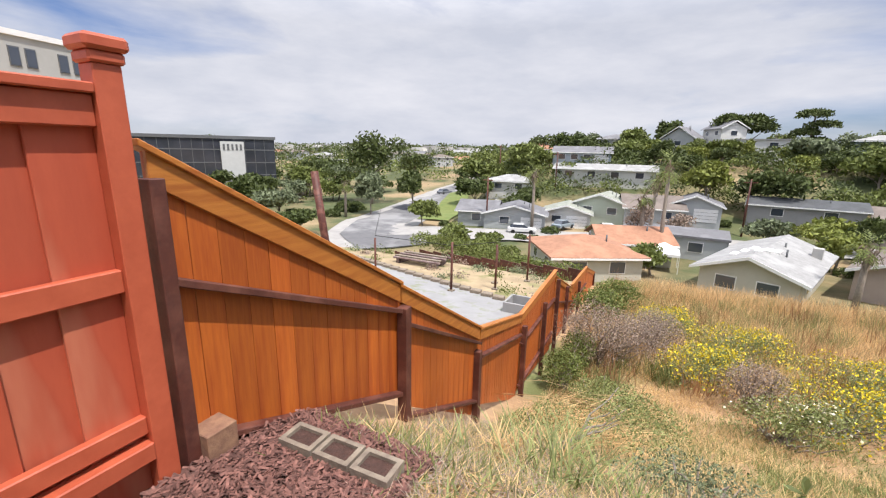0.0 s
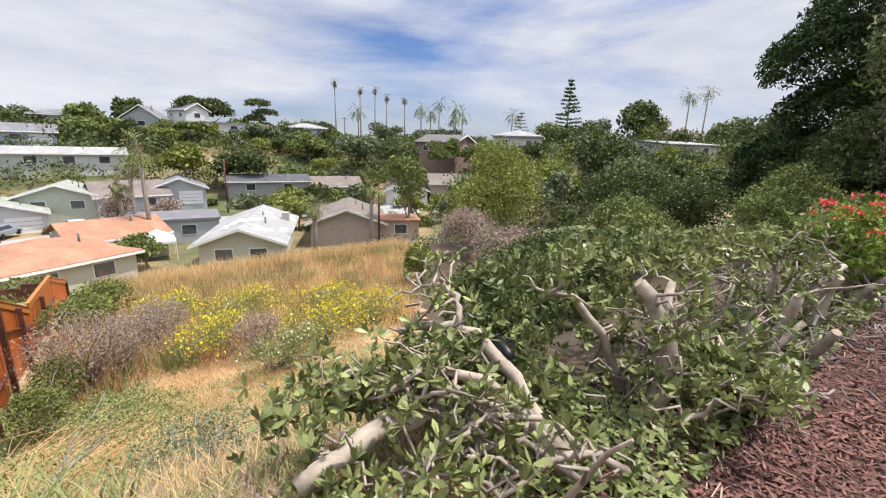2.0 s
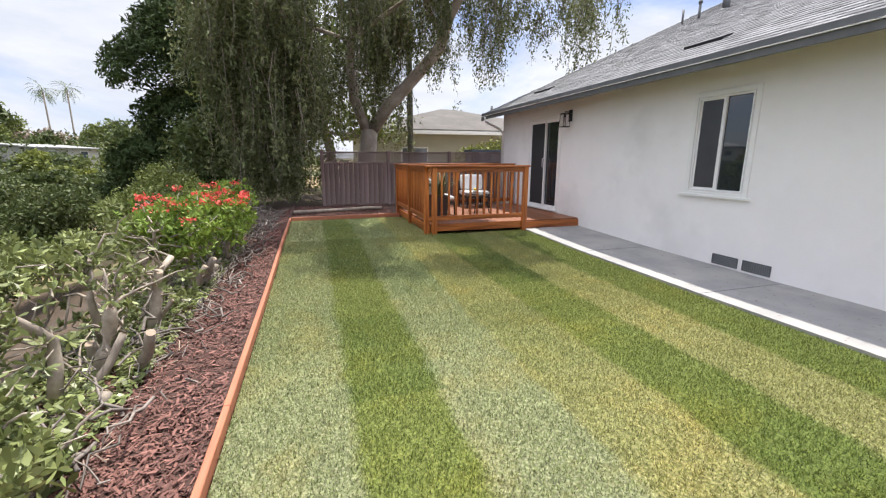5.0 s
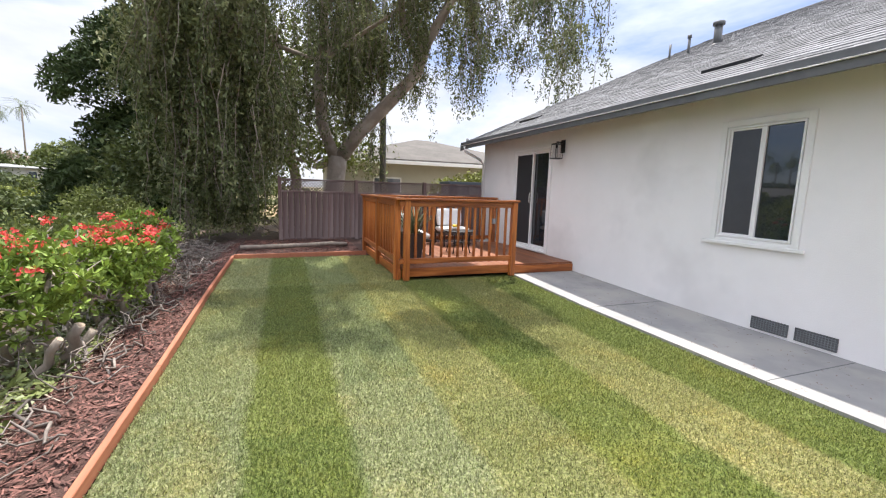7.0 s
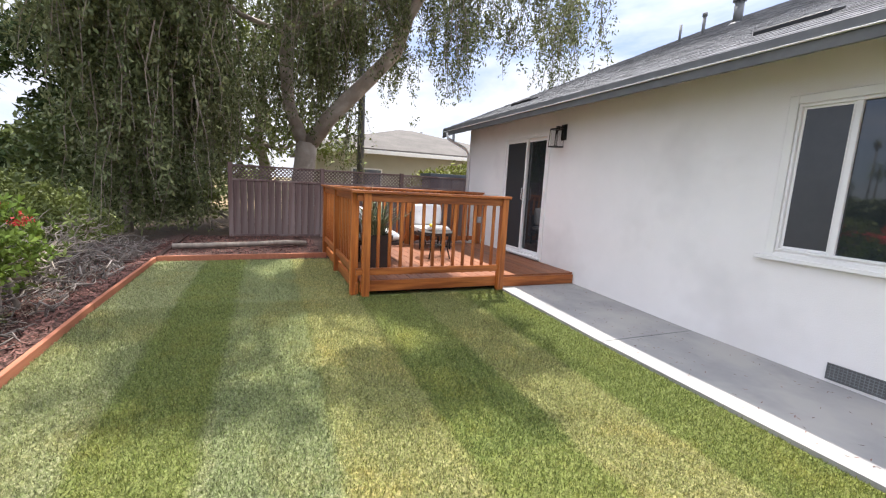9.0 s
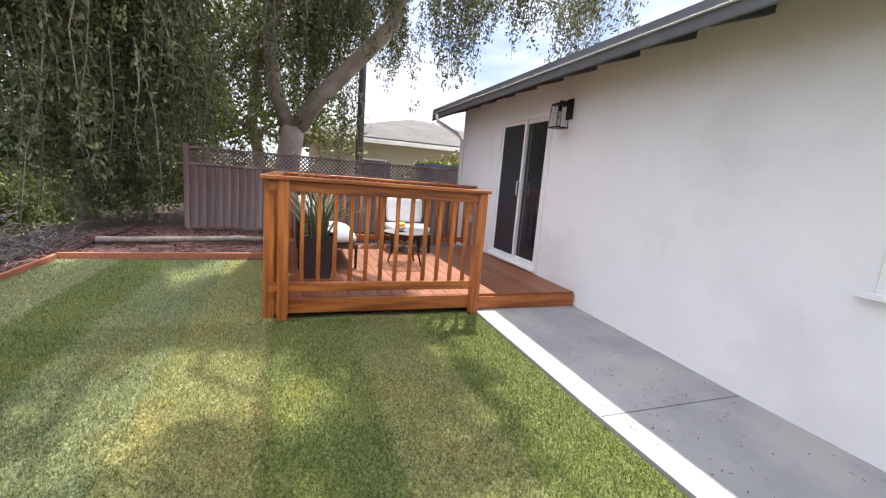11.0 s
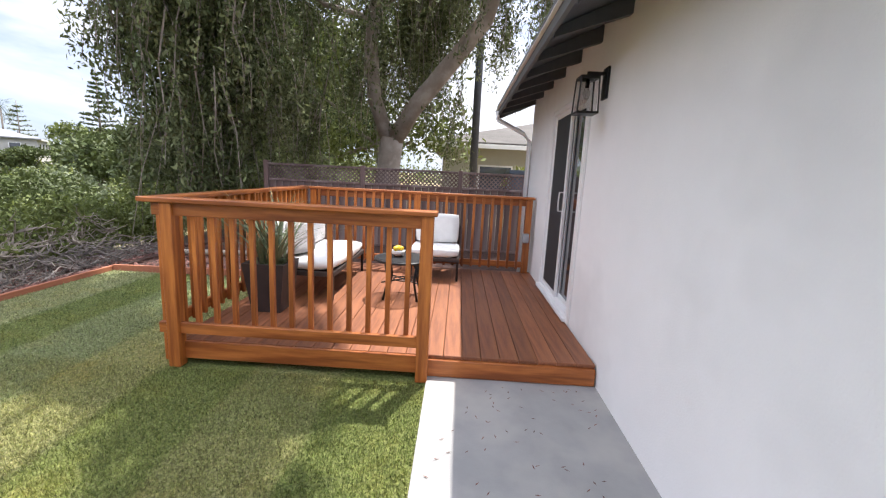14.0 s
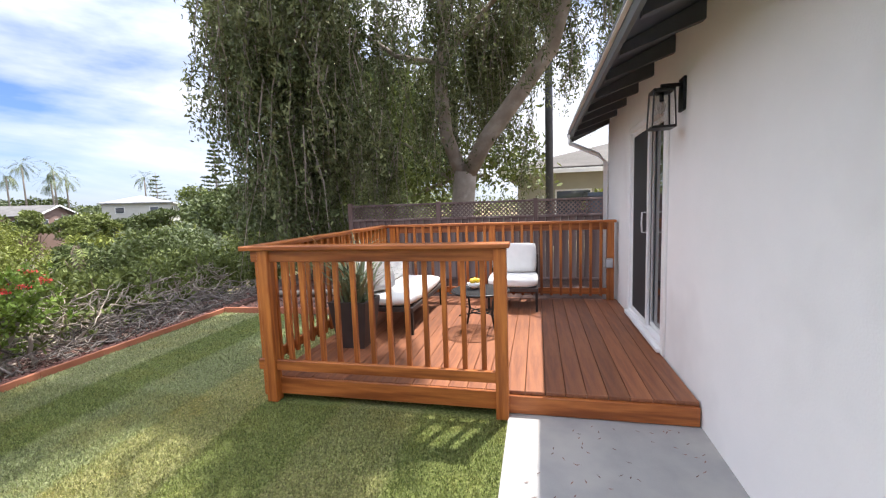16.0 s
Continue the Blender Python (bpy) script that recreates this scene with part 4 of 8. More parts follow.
tagged(boxpart("concrete_stub", (FNX - 0.02, FNX + 0.13, 0.93, 1.08, 0.05, 0.36), mat("rough_stub_wood", (0.30, 0.17, 0.10), (0.18, 0.09, 0.06), scale=14, rough=0.9, bump=0.004)), "short rough wooden stub at the foot of the fence", "post stub")


# ---- vegetation ----
def crown_tree(name, x, y, z, h, blobs, leaf, label, n=1500, size=0.25, trunk_r=0.2, seed=1, bark=None, category="tree", group="", droop=0.0, shell=0.4, trunk=True, ratio=0.45):
    """A tapered trunk with limbs and a crown of leaves over the ellipsoids, which are relative to its foot."""
    t = thing(name, (x, y, z), label, category, group)
    rng = np.random.default_rng(seed)
    rnd = random.Random(seed)
    if trunk:
        bm = bmesh.new()
        top = blobs[0]
        p = wander((0, 0, -0.3), (top[0] * 0.7, top[1] * 0.7, top[2]), 6, trunk_r * 0.7, rnd)
        tube(bm, p, [trunk_r * (1 - 0.1 * i) for i in range(7)], 7)
        for b in blobs:
            a = p[rnd.randint(2, 4)]
            tube(bm, wander(a, b[:3], 4, trunk_r * 0.8, rnd), [trunk_r * 0.5, trunk_r * 0.38, trunk_r * 0.3, trunk_r * 0.2, trunk_r * 0.1], 5, cap=False)
        part("trunk", bm, bark or M_BARK, t, smooth=True)
    P = blob_points(rng, blobs, n, shell)
    leaves("crown", P, size, leaf, t, rng, spread=size * 0.3, droop=droop, ratio=ratio)
    return t


def bush(name, x, y, blobs, leaf, label, n=1200, size=0.06, seed=1, twigs=12, z=None, category="shrub", group="", ratio=0.45, shell=0.5, twig_mat=None, droop=0.0):
    z = ground_z(x, y) if z is None else z
    t = thing(name, (x, y, z), label, category, group)
    rng = np.random.default_rng(seed)
    rnd = random.Random(seed)
    if twigs:
        bm = bmesh.new()
        for i in range(twigs):
            b = blobs[rnd.randrange(len(blobs))]
            e = (b[0] + rnd.uniform(-1, 1) * b[3] * 0.75, b[1] + rnd.uniform(-1, 1) * b[4] * 0.75, b[2] + rnd.uniform(0.1, 0.8) * b[5])
            tube(bm, wander((rnd.uniform(-0.1, 0.1), rnd.uniform(-0.1, 0.1), -0.05), e, 5, b[3] * 0.12, rnd), [0.022, 0.018, 0.015, 0.011, 0.008, 0.005], 5, cap=False)
        part("stem_tangle", bm, twig_mat or M_BARK, t, smooth=True)["kind"] = "stuff"
    P = blob_points(rng, blobs, n, shell)
    P[:, 2] = np.maximum(P[:, 2], 0.02)
    leaves("leaves", P, size, leaf, t, rng, spread=size * 0.5, ratio=ratio, droop=droop)
    return t


# ---- the neighbour's terrace below the fence ----
def patch(name, pts_x, y0, y1, material, label, lift=0.05, n=8, kind="structure"):
    """A sheet laid on the ground between two lines y0(x) and y1(x)."""
    bm = bmesh.new()
    g = []
    for i in range(n + 1):
        f = i / n
        g.append([bm.verts.new((x, y0(x) * (1 - f) + y1(x) * f, ground_z(x, y0(x) * (1 - f) + y1(x) * f) + lift)) for x in pts_x])
    for a, b in zip(g, g[1:]):
        for i in range(len(a) - 1):
            bm.faces.new((a[i], a[i + 1], b[i + 1], b[i]))
    ob = part(name, bm, material, smooth=True)
    return structure(ob, label)


xs_t = [-17 + i for i in range(0, 14)] + [-2.4]
M_SLAB = mat("pale_patio", (0.30, 0.30, 0.30), (0.25, 0.25, 0.25), scale=1.2, rough=0.85, c3=(0.2, 0.22, 0.13), c3scale=1.6, c3amt=0.25)
M_DIRT = mat("dry_dirt", (0.40, 0.31, 0.19), (0.30, 0.23, 0.14), scale=1.5, rough=1.0, c3=(0.2, 0.2, 0.08), c3scale=0.7, c3amt=0.4, bump=0.03, bscale=6)
stone_y = lambda x: 14.2 + (-3.5 - x) * 0.30
patch("patio", xs_t, lambda x: 8.0, stone_y, M_SLAB, "pale concrete patio on the terrace below the fence", 0.06)
patch("dirt_plot", xs_t, lambda x: stone_y(x) + 0.05, lambda x: 20.5 + (-3.5 - x) * 0.35, M_DIRT, "bare dry dirt plot with scattered weeds", 0.05)
edge = thing("stone_edging", (-9, 16, 0), "row of pale concrete stones edging the patio", "garden edging")
for i in range(26):
    x = -16.5 + i * 0.55
    y = stone_y(x)
    boxpart("stone", (x + 9 - 0.22, x + 9 + 0.22, y - 16 - 0.15, y - 16 + 0.15, ground_z(x, y) + 0.03, ground_z(x, y) + 0.2), M_BLOCK, edge, bev=0.02)
dkf = thing("low_fence", (-10, 21, 0), "low dark red-brown board fence behind the dirt plot", "fence")
fx = lambda x: 20.6 + (-3.5 - x) * 0.35
for i in range(14):
    x = -21.0 + i * 1.35
    z = ground_z(x, fx(x))
    board("board", (x + 10, fx(x) - 21, z), (x + 1.33 + 10, fx(x + 1.33) - 21, z), 0.05, 0.75, M_DKRED, dkf)
for x, y, h, r, lean in ((-7.0, 14.6, 2.1, 0.05, 0), (-5.6, 16.0, 2.0, 0.045, 0), (-10.2, 13.8, 2.0, 0.045, 0), (-4.9, 18.4, 2.3, 0.045, 0), (-12.4, 13.5, 4.6, 0.17, -0.7), (-6.0, 17.0, 1.6, 0.03, 0.1)):
    z = ground_z(x, y)
    p = thing("steel_post" if r < 0.1 else "leaning_post", (x, y, z), "rusty steel post standing on the terrace" if r < 0.1 else "thick leaning dark red-brown post", "post", group="terrace posts" if r < 0.1 else "")
    bm = bmesh.new()
    tube(bm, [(0, 0, -0.1), (lean, 0, h)], r, 8)
    part("shaft", bm, M_DKRED, p, smooth=True)
    if r < 0.1:
        boxpart("foot", (-0.12, 0.12, -0.12, 0.12, 0, 0.12), M_BLOCK, p)
wire = thing("fence_wire", (-8, 16, -2), "thin wire strung between the terrace posts", "wire")
bm = bmesh.new()
tube(bm, [(-6, 3.5, 0.2), (-2.2, -2.2, 0.1), (1.0, -1.4, -0.1), (3.1, 2.4, -0.3)], 0.012, 4)
part("strand", bm, M_BLK, wire)
pile = thing("timber_pile", (-10.8, 18.6, ground_z(-10.8, 18.6)), "stack of weathered pale planks on the dirt", "lumber")
for i in range(7):
    boxpart("plank", (-1.3, 1.5 - 0.1 * (i % 3), -0.7 + i * 0.22, -0.52 + i * 0.22, 0.35 + 0.06 * (i % 2), 0.42 + 0.06 * (i % 2)), M_GREYW if i % 3 == 0 else M_BLOCK, pile)
for sx in (-1.0, 1.0):
    boxpart("trestle", (sx - 0.08, sx + 0.08, -0.7, 0.9, 0, 0.35), M_GREYW, pile)
plt = thing("planter_box", (-3.6, 13.7, ground_z(-3.6, 13.7)), "pale rectangular concrete planter box on the patio", "planter")
boxpart("wall", (-0.7, 0.7, -0.5, -0.42, 0, 0.45), M_SLAB, plt)
boxpart("wall", (-0.7, 0.7, 0.42, 0.5, 0, 0.45), M_SLAB, plt)
boxpart("wall", (-0.7, -0.62, -0.419, 0.419, 0, 0.45), M_SLAB, plt)
boxpart("wall", (0.62, 0.7, -0.419, 0.419, 0, 0.45), M_SLAB, plt)


# ---- valley: road, houses, cars ----
M_ROAD = mat("old_asphalt", (0.145, 0.145, 0.15), (0.12, 0.12, 0.125), scale=0.8, rough=0.95, c3=(0.26, 0.26, 0.26), c3scale=0.15)
M_PAVE = mat("pale_pavement", (0.35, 0.34, 0.32), (0.28, 0.27, 0.26), scale=0.6, rough=0.9)
M_TURF = mat("valley_grass", (0.12, 0.17, 0.045), (0.17, 0.19, 0.06), scale=0.7, rough=1.0)


def ribbon(name, line, w, material, label, lift=0.12):
    bm = bmesh.new()
    pts = [Vector((*p, 0)) for p in line]
    fine = []
    for a, b in zip(pts, pts[1:]):
        k = max(2, int((b - a).length / 3))
        fine += [a.lerp(b, i / k) for i in range(k)]
    fine.append(pts[-1])
    prev = None
    for i, p in enumerate(fine):
        d = (fine[min(i + 2, len(fine) - 1)] - fine[max(i - 2, 0)]).normalized()
        s = Vector((-d.y, d.x, 0)) * w / 2
        cur = [bm.verts.new((q.x, q.y, ground_z(q.x, q.y) + lift)) for q in (p - s, p, p + s)]
        if prev:
            bm.faces.new((prev[0], cur[0], cur[1], prev[1]))
            bm.faces.new((prev[1], cur[1], cur[2], prev[2]))
        prev = cur
    bmesh.ops.recalc_face_normals(bm, faces=bm.faces)
    if bm.faces[0].normal.z < 0:
        bmesh.ops.reverse_faces(bm, faces=bm.faces)
    return structure(part(name, bm, material), label)


road_line = [(-30, 44), (-38, 50), (-43, 60), (-45, 71), (-51, 94), (-61, 133), (-67, 175), (-68, 210), (-60, 260)]
ribbon("pavement", road_line, 13.5, M_PAVE, "pale kerbs and pavement beside the road", 0.14)
ribbon("road", road_line, 9.0, M_ROAD, "worn grey asphalt road climbing the valley", 0.22)
ribbon("pavement", [(-38, 54), (-25, 58), (-10, 64), (4, 70), (25, 72), (40, 60)], 9, M_PAVE, "pale concrete driveways in front of the houses", 0.26)
ribbon("verge", [(-36, 66), (-40, 82), (-46, 100)], 6, M_TURF, "green verge beside the road", 0.3)

GLZ = glassmat("far_glass", (0.05, 0.06, 0.08))
WALLS = {}


def wallmat(c):
    if c not in WALLS:
        WALLS[c] = mat("house_paint", c, tuple(v * 0.93 for v in c), scale=1.5, rough=0.9)
    return WALLS[c]


def roofmat(c):
    k = ("r", c)
    if k not in WALLS:
        WALLS[k] = mat("house_roof", c, tuple(v * 0.8 for v in c), scale=2.2, rough=0.95, c3=tuple(min(1, v * 1.15) for v in c), c3scale=0.5, stretch=(1, 1, 1), bump=0.01, bscale=12)
    return WALLS[k]


def house(x, y, w, d, rot, wall_c, roof_c, label, h=2.6, rise=1.3, kind="gable", garage=False, storeys=1, eave=0.5, z=None, wins=2, flat=False, chimney=False, sky_windows=0, skirt=1.5):
    """A house whose front (w wide) looks along local -y; the ridge runs along local y for 'gable', along x for 'side'."""
    z = ground_z(x, y) if z is None else z
    H = thing("house", (x, y, z), label, "house")
    H.rotation_euler.z = radians(rot)
    hh = h * storeys
    wm_, rm = wallmat(wall_c), roofmat(roof_c)
    bm = bmesh.new()
    box(bm, -w / 2, w / 2, -d / 2, d / 2, -skirt, hh)
    if kind == "gable" and not flat:
        for yy in (-d / 2, d / 2 - 0.15):
            prism(bm, [(-w / 2, yy, hh), (w / 2, yy, hh), (0, yy, hh + rise * (w / 2) / (w / 2 + eave))], (0, 0.15, 0))
    if kind == "side" and not flat:
        for xx in (-w / 2, w / 2 - 0.15):
            prism(bm, [(xx, -d / 2, hh), (xx, d / 2, hh), (xx, 0, hh + rise * (d / 2) / (d / 2 + eave))], (0.15, 0, 0))
    part("wall", bm, wm_, H)
    bm = bmesh.new()
    W2, D2, t = w / 2 + eave, d / 2 + eave, 0.14
    if flat:
        box(bm, -W2 + 0.3, W2 - 0.3, -D2 + 0.3, D2 - 0.3, hh + 0.002, hh + 0.3)
    elif kind == "gable":
        for s in (-1, 1):
            prism(bm, [(0, -D2, hh + rise), (s * W2, -D2, hh - 0.12), (s * W2, -D2, hh - 0.12 + t), (0, -D2, hh + rise + t)], (0, 2 * D2, 0))
    elif kind == "side":
        for s in (-1, 1):
            prism(bm, [(-W2, 0, hh + rise), (-W2, s * D2, hh - 0.12), (-W2, s * D2, hh - 0.12 + t), (-W2, 0, hh + rise + t)], (2 * W2, 0, 0))
    else:
        rl = max(W2, D2) - min(W2, D2)
        a = [(-W2, -D2), (W2, -D2), (W2, D2), (-W2, D2)]
        top = [(-rl, 0), (rl, 0)] if W2 > D2 else [(0, -rl), (0, rl)]
        lo = [bm.verts.new((px, py, hh - 0.1)) for px, py in a]
        lo2 = [bm.verts.new((px, py, hh + 0.08)) for px, py in a]
        tp = [bm.verts.new((px, py, hh + rise + 0.1)) for px, py in top]
        bm.faces.new(lo[::-1])
        for i in range(4):
            bm.faces.new((lo[i], lo[(i + 1) % 4], lo2[(i + 1) % 4], lo2[i]))
        if W2 > D2:
            fs = ((lo2[0], lo2[1], tp[1], tp[0]), (lo2[1], lo2[2], tp[1]), (lo2[2], lo2[3], tp[0], tp[1]), (lo2[3], lo2[0], tp[0]))
        else:
            fs = ((lo2[0], lo2[1], tp[0]), (lo2[1], lo2[2], tp[1], tp[0]), (lo2[2], lo2[3], tp[1]), (lo2[3], lo2[0], tp[0], tp[1]))
        for f in fs:
            bm.faces.new(f)
    bmesh.ops.recalc_face_normals(bm, faces=bm.faces)
    part("roof", bm, rm, H)
    if not flat:
        board("eave_board", (-W2, -D2 - 0.03, hh - 0.2), (W2, -D2 - 0.03, hh - 0.2), 0.05, 0.2, M_TRIM, H) if kind != "gable" else None
        if kind == "gable":
            for s in (-1, 1):
                bm = bmesh.new()
                prism(bm, [(0, -D2 - 0.06, hh + rise - 0.1), (s * W2, -D2 - 0.06, hh - 0.22), (s * W2, -D2 - 0.06, hh + 0.04), (0, -D2 - 0.06, hh + rise + 0.17)], (0, 0.055, 0))
                bmesh.ops.recalc_face_normals(bm, faces=bm.faces)
                part("barge_board", bm, M_TRIM, H)
    slots = []
    x_in = -w / 2 + 0.8
    if garage:
        g = boxpart("garage_door", (w / 2 - 3.4 - 0.5, w / 2 - 0.5, -d / 2 - 0.06, -d / 2 - 0.004, 0.0, 2.15), M_VINYL, H, "white garage door", bev=0)
        for k in range(1, 4):
            boxpart("groove", (w / 2 - 3.9, w / 2 - 0.5, -d / 2 - 0.075, -d / 2 - 0.061, 0.54 * k - 0.02, 0.54 * k + 0.02), M_FASCIA, H, bev=0)
    n = max(0, wins)
    span = w - (4.4 if garage else 1.2)
    for st in range(storeys):
        for i in range(n):
            cx = -w / 2 + 0.6 + span * (i + 0.5) / n
            zz = st * h + 1.0
            ww = min(0.75, span / n * 0.36)
            wd = boxpart("window", (cx - ww - 0.08, cx + ww + 0.08, -d / 2 - 0.045, -d / 2 - 0.004, zz - 0.08, zz + 1.18), M_TRIM, H, "white window frame", bev=0)
            boxpart("pane", (-ww, ww, -0.045, -0.027, -0.55, 0.55), GLZ, wd, "dark window pane", bev=0)
        for i in range(2):
            cy = -d / 2 + d * (i + 0.5) / 2
            for s in (-1, 1):
                wd = boxpart("window", (s * (w / 2 + 0.025) - 0.02, s * (w / 2 + 0.025) + 0.02, cy - 0.7, cy + 0.7, st * h + 1.0, st * h + 2.1), M_TRIM, H, "white window frame", bev=0)
                boxpart("pane", (s * 0.032 - 0.01, s * 0.032 + 0.01, -0.6, 0.6, -0.48, 0.48), GLZ, wd, "dark window pane", bev=0)
    if chimney:
        boxpart("chimney", (w / 2 - 0.9, w / 2 - 0.1, d * 0.18, d * 0.18 + 0.8, hh - 0.3, hh + 1.4), wallmat((0.45, 0.44, 0.42)), H, "pale chimney stack")
    for i in range(sky_windows):
        px = -w * 0.26 + (i % 3) * w * 0.07 + (i // 3) * w * 0.24
        zc = hh + rise - (rise + 0.12) * abs(px) / W2 + 0.15
        boxpart("skylight", (px - 0.28, px + 0.28, -d * 0.32 + (i % 3) * 1.1, -d * 0.32 + (i % 3) * 1.1 + 1.5, zc - 0.06, zc + 0.1), M_TRIM, H, "white roof light", bev=0)
    for i in range(2):
        bm = bmesh.new()
        px, py = w * (0.12 + 0.1 * i), d * (0.1 - 0.25 * i)
        zc = hh + rise * 0.5
        tube(bm, [(px, py, zc), (px, py, hh + rise + 0.25)], 0.09, 6)
        if not flat:
            part("vent_pipe", bm, M_FASCIA, H, smooth=True)
        else:
            bm.free()
    return H


WHITE, CREAM, TANW, GREYH, BLUEG = (0.62, 0.62, 0.6), (0.50, 0.48, 0.41), (0.42, 0.35, 0.31), (0.42, 0.44, 0.45), (0.36, 0.41, 0.46)
R_PALE, R_ORG, R_GREY, R_DARK, R_BRN, R_GRN = (0.31, 0.31, 0.305), (0.36, 0.185, 0.115), (0.17, 0.17, 0.18), (0.08, 0.085, 0.09), (0.18, 0.15, 0.13), (0.28, 0.295, 0.25)
house(10.5, 50.0, 7.4, 15, -21, CREAM, R_PALE, "cream bungalow with a pale grey shingle roof and white roof lights", rise=1.5, chimney=True, sky_windows=6, wins=2, eave=0.7)
house(2.5, 62.0, 12, 7, -5, GREYH, R_GREY, "low grey flat-roofed house behind the cream bungalow", flat=True, wins=2)
house(22.8, 52.0, 8.6, 11, -25, TANW, R_BRN, "pinkish tan bungalow with a brown-grey roof", rise=1.7, wins=0, eave=0.6)
house(27.4, 46.4, 4.6, 4.5, -25, TANW, R_ORG, "small tan porch wing with a flat orange roof", flat=True, h=2.4, wins=1)
house(-6.6, 46.5, 9.0, 9, 30, CREAM, R_ORG, "cream bungalow with a terracotta shingle roof", rise=1.4, kind="hip", wins=2)
house(-2.6, 55.5, 8, 7, 20, CREAM, R_ORG, "cream wing with a terracotta shingle roof", rise=1.4, kind="side", wins=1)
house(-21.5, 70, 10, 8, 12, GREYH, R_GREY, "grey bungalow with a double garage door", rise=1.4, kind="gable", garage=True, wins=1)
house(-28.5, 70.5, 6.5, 8, 12, GREYH, R_GREY, "grey house wing with a red-brown chimney", rise=1.4, kind="side", wins=1, chimney=True)
house(-14.2, 77, 8, 8, 8, WHITE, R_GRN, "white bungalow with a pale green-grey roof and garage", rise=1.3, garage=True, wins=1)
house(-8.6, 82, 9.5, 8, -4, (0.45, 0.5, 0.42), R_GRN, "sage bungalow with a pale green-grey roof", rise=1.7, wins=2)
house(-1.0, 82, 9, 9, 10, GREYH, R_BRN, "grey house with a brown shingle roof", rise=1.8, kind="side", wins=2, chimney=True)
house(6.0, 84, 7.5, 8, -3, GREYH, R_GREY, "grey garage house with a pale roller door", rise=1.6, garage=True, wins=0)
house(21, 86, 14, 8, -10, (0.3, 0.3, 0.3), R_DARK, "long dark-roofed house under the trees", rise=0.9, kind="side", wins=2)
house(33, 82, 9, 8, -14, TANW, R_BRN, "tan bungalow with a brown roof", rise=1.5, kind="side", wins=1)
house(42, 69, 7.5, 8, -28, WHITE, R_BRN, "white garage building with a brown roof", rise=1.6, garage=True, wins=0)
house(50, 66, 8, 8, -28, TANW, R_BRN, "tan bungalow at the end of the valley lane", rise=1.5, kind="side", wins=1)
house(-11, 98, 20, 7, 3, (0.6, 0.6, 0.57), R_PALE, "long pale building with a white roof on the slope", rise=0.9, kind="side", wins=4)
house(-17.5, 108, 13, 8, 6, BLUEG, R_GREY, "blue-grey bungalow on the upper street", rise=1.3, kind="side", wins=3, garage=True)
house(-30, 92, 10, 8, 10, WHITE, R_PALE, "white bungalow half hidden by trees", rise=1.2, kind="hip", wins=2)
house(20, 123, 9.5, 8, -6, WHITE, R_PALE, "white two-storey house on the ridge", flat=True, storeys=2, wins=2)
house(13, 130, 6, 8, 25, WHITE, R_GREY, "tall white house with a balcony on the ridge", rise=1.8, storeys=3, wins=1)
house(42, 126, 10, 8, -8, BLUEG, R_PALE, "pale blue two-storey house on the ridge", rise=1.2, storeys=2, kind="hip", wins=3)
house(29, 132, 9, 7, -5, WHITE, R_GREY, "white bungalow on the ridge", rise=1.0, kind="side", wins=2)
house(-12, 134, 11, 8, 5, WHITE, R_GREY, "white two-storey house on the ridge skyline", rise=1.2, storeys=2, kind="hip", wins=3)
house(-34, 128, 12, 8, 8, CREAM, R_ORG, "cream house with a terracotta roof on the ridge", rise=1.5, kind="hip", wins=2, storeys=2)
house(-24, 132, 12, 7, 8, WHITE, R_ORG, "white house with a terracotta roof on the ridge", rise=1.2, kind="side", wins=3)
house(4, 128, 8, 7, -20, (0.4, 0.42, 0.42), R_GREY, "grey steep-roofed house on the ridge", rise=3.0, wins=1, storeys=2)
house(100, 98, 26, 8, -45, (0.5, 0.52, 0.52), R_PALE, "long low pale house along the ridge", rise=0.8, kind="side", wins=4)
house(122, 60, 16, 8, -60, (0.5, 0.5, 0.5), R_PALE, "long low grey house along the ridge", rise=0.8, kind="side", wins=3)
house(78, 116, 8, 7, -35, (0.35, 0.2, 0.15), R_DARK, "dark-roofed pavilion among the ridge trees", rise=1.5, kind="hip", wins=1)
rh = random.Random(11)
for i in range(34):
    x, y = rh.uniform(-260, -45), rh.uniform(190, 330)
    if abs(x + 67) < 14 and y < 250:
        continue
    if x > -0.35 * y:
        continue
    house(x, y, rh.uniform(10, 18), 9, rh.uniform(-10, 50), rh.choice((WHITE, CREAM, WHITE, GREYH)), rh.choice((R_PALE, R_GREY, R_ORG, R_BRN)), "distant pale house among trees", rise=1.5, kind=rh.choice(("hip", "side")), storeys=rh.choice((1, 2, 2)), wins=2)

# neighbour's house past the far fence
house(32.5, -10.5, 13, 12, -90, (0.42, 0.41, 0.33), (0.11, 0.10, 0.09), "olive bungalow with a grey tile roof beyond the fence", h=3.1, rise=1.9, kind="hip", z=-0.1, wins=3, eave=0.8)

house(73, 70, 17, 10, 40, (0.55, 0.53, 0.49), (0.30, 0.30, 0.31), "long pale bungalow with a grey roof on the canyon rim", h=2.8, rise=1.4, kind="hip", z=1.0, wins=4, skirt=8)
house(58, 78, 12, 9, 30, (0.26, 0.17, 0.14), (0.13, 0.125, 0.12), "red-brown house with a dark roof on the canyon rim", h=2.8, rise=1.6, z=-0.7, wins=3, skirt=8)
house(88, 44, 16, 10, 65, (0.45, 0.44, 0.41), (0.30, 0.30, 0.30), "low pale building with a flat grey roof on the far rim", h=2.6, rise=0.5, z=0.4, wins=4, skirt=6)

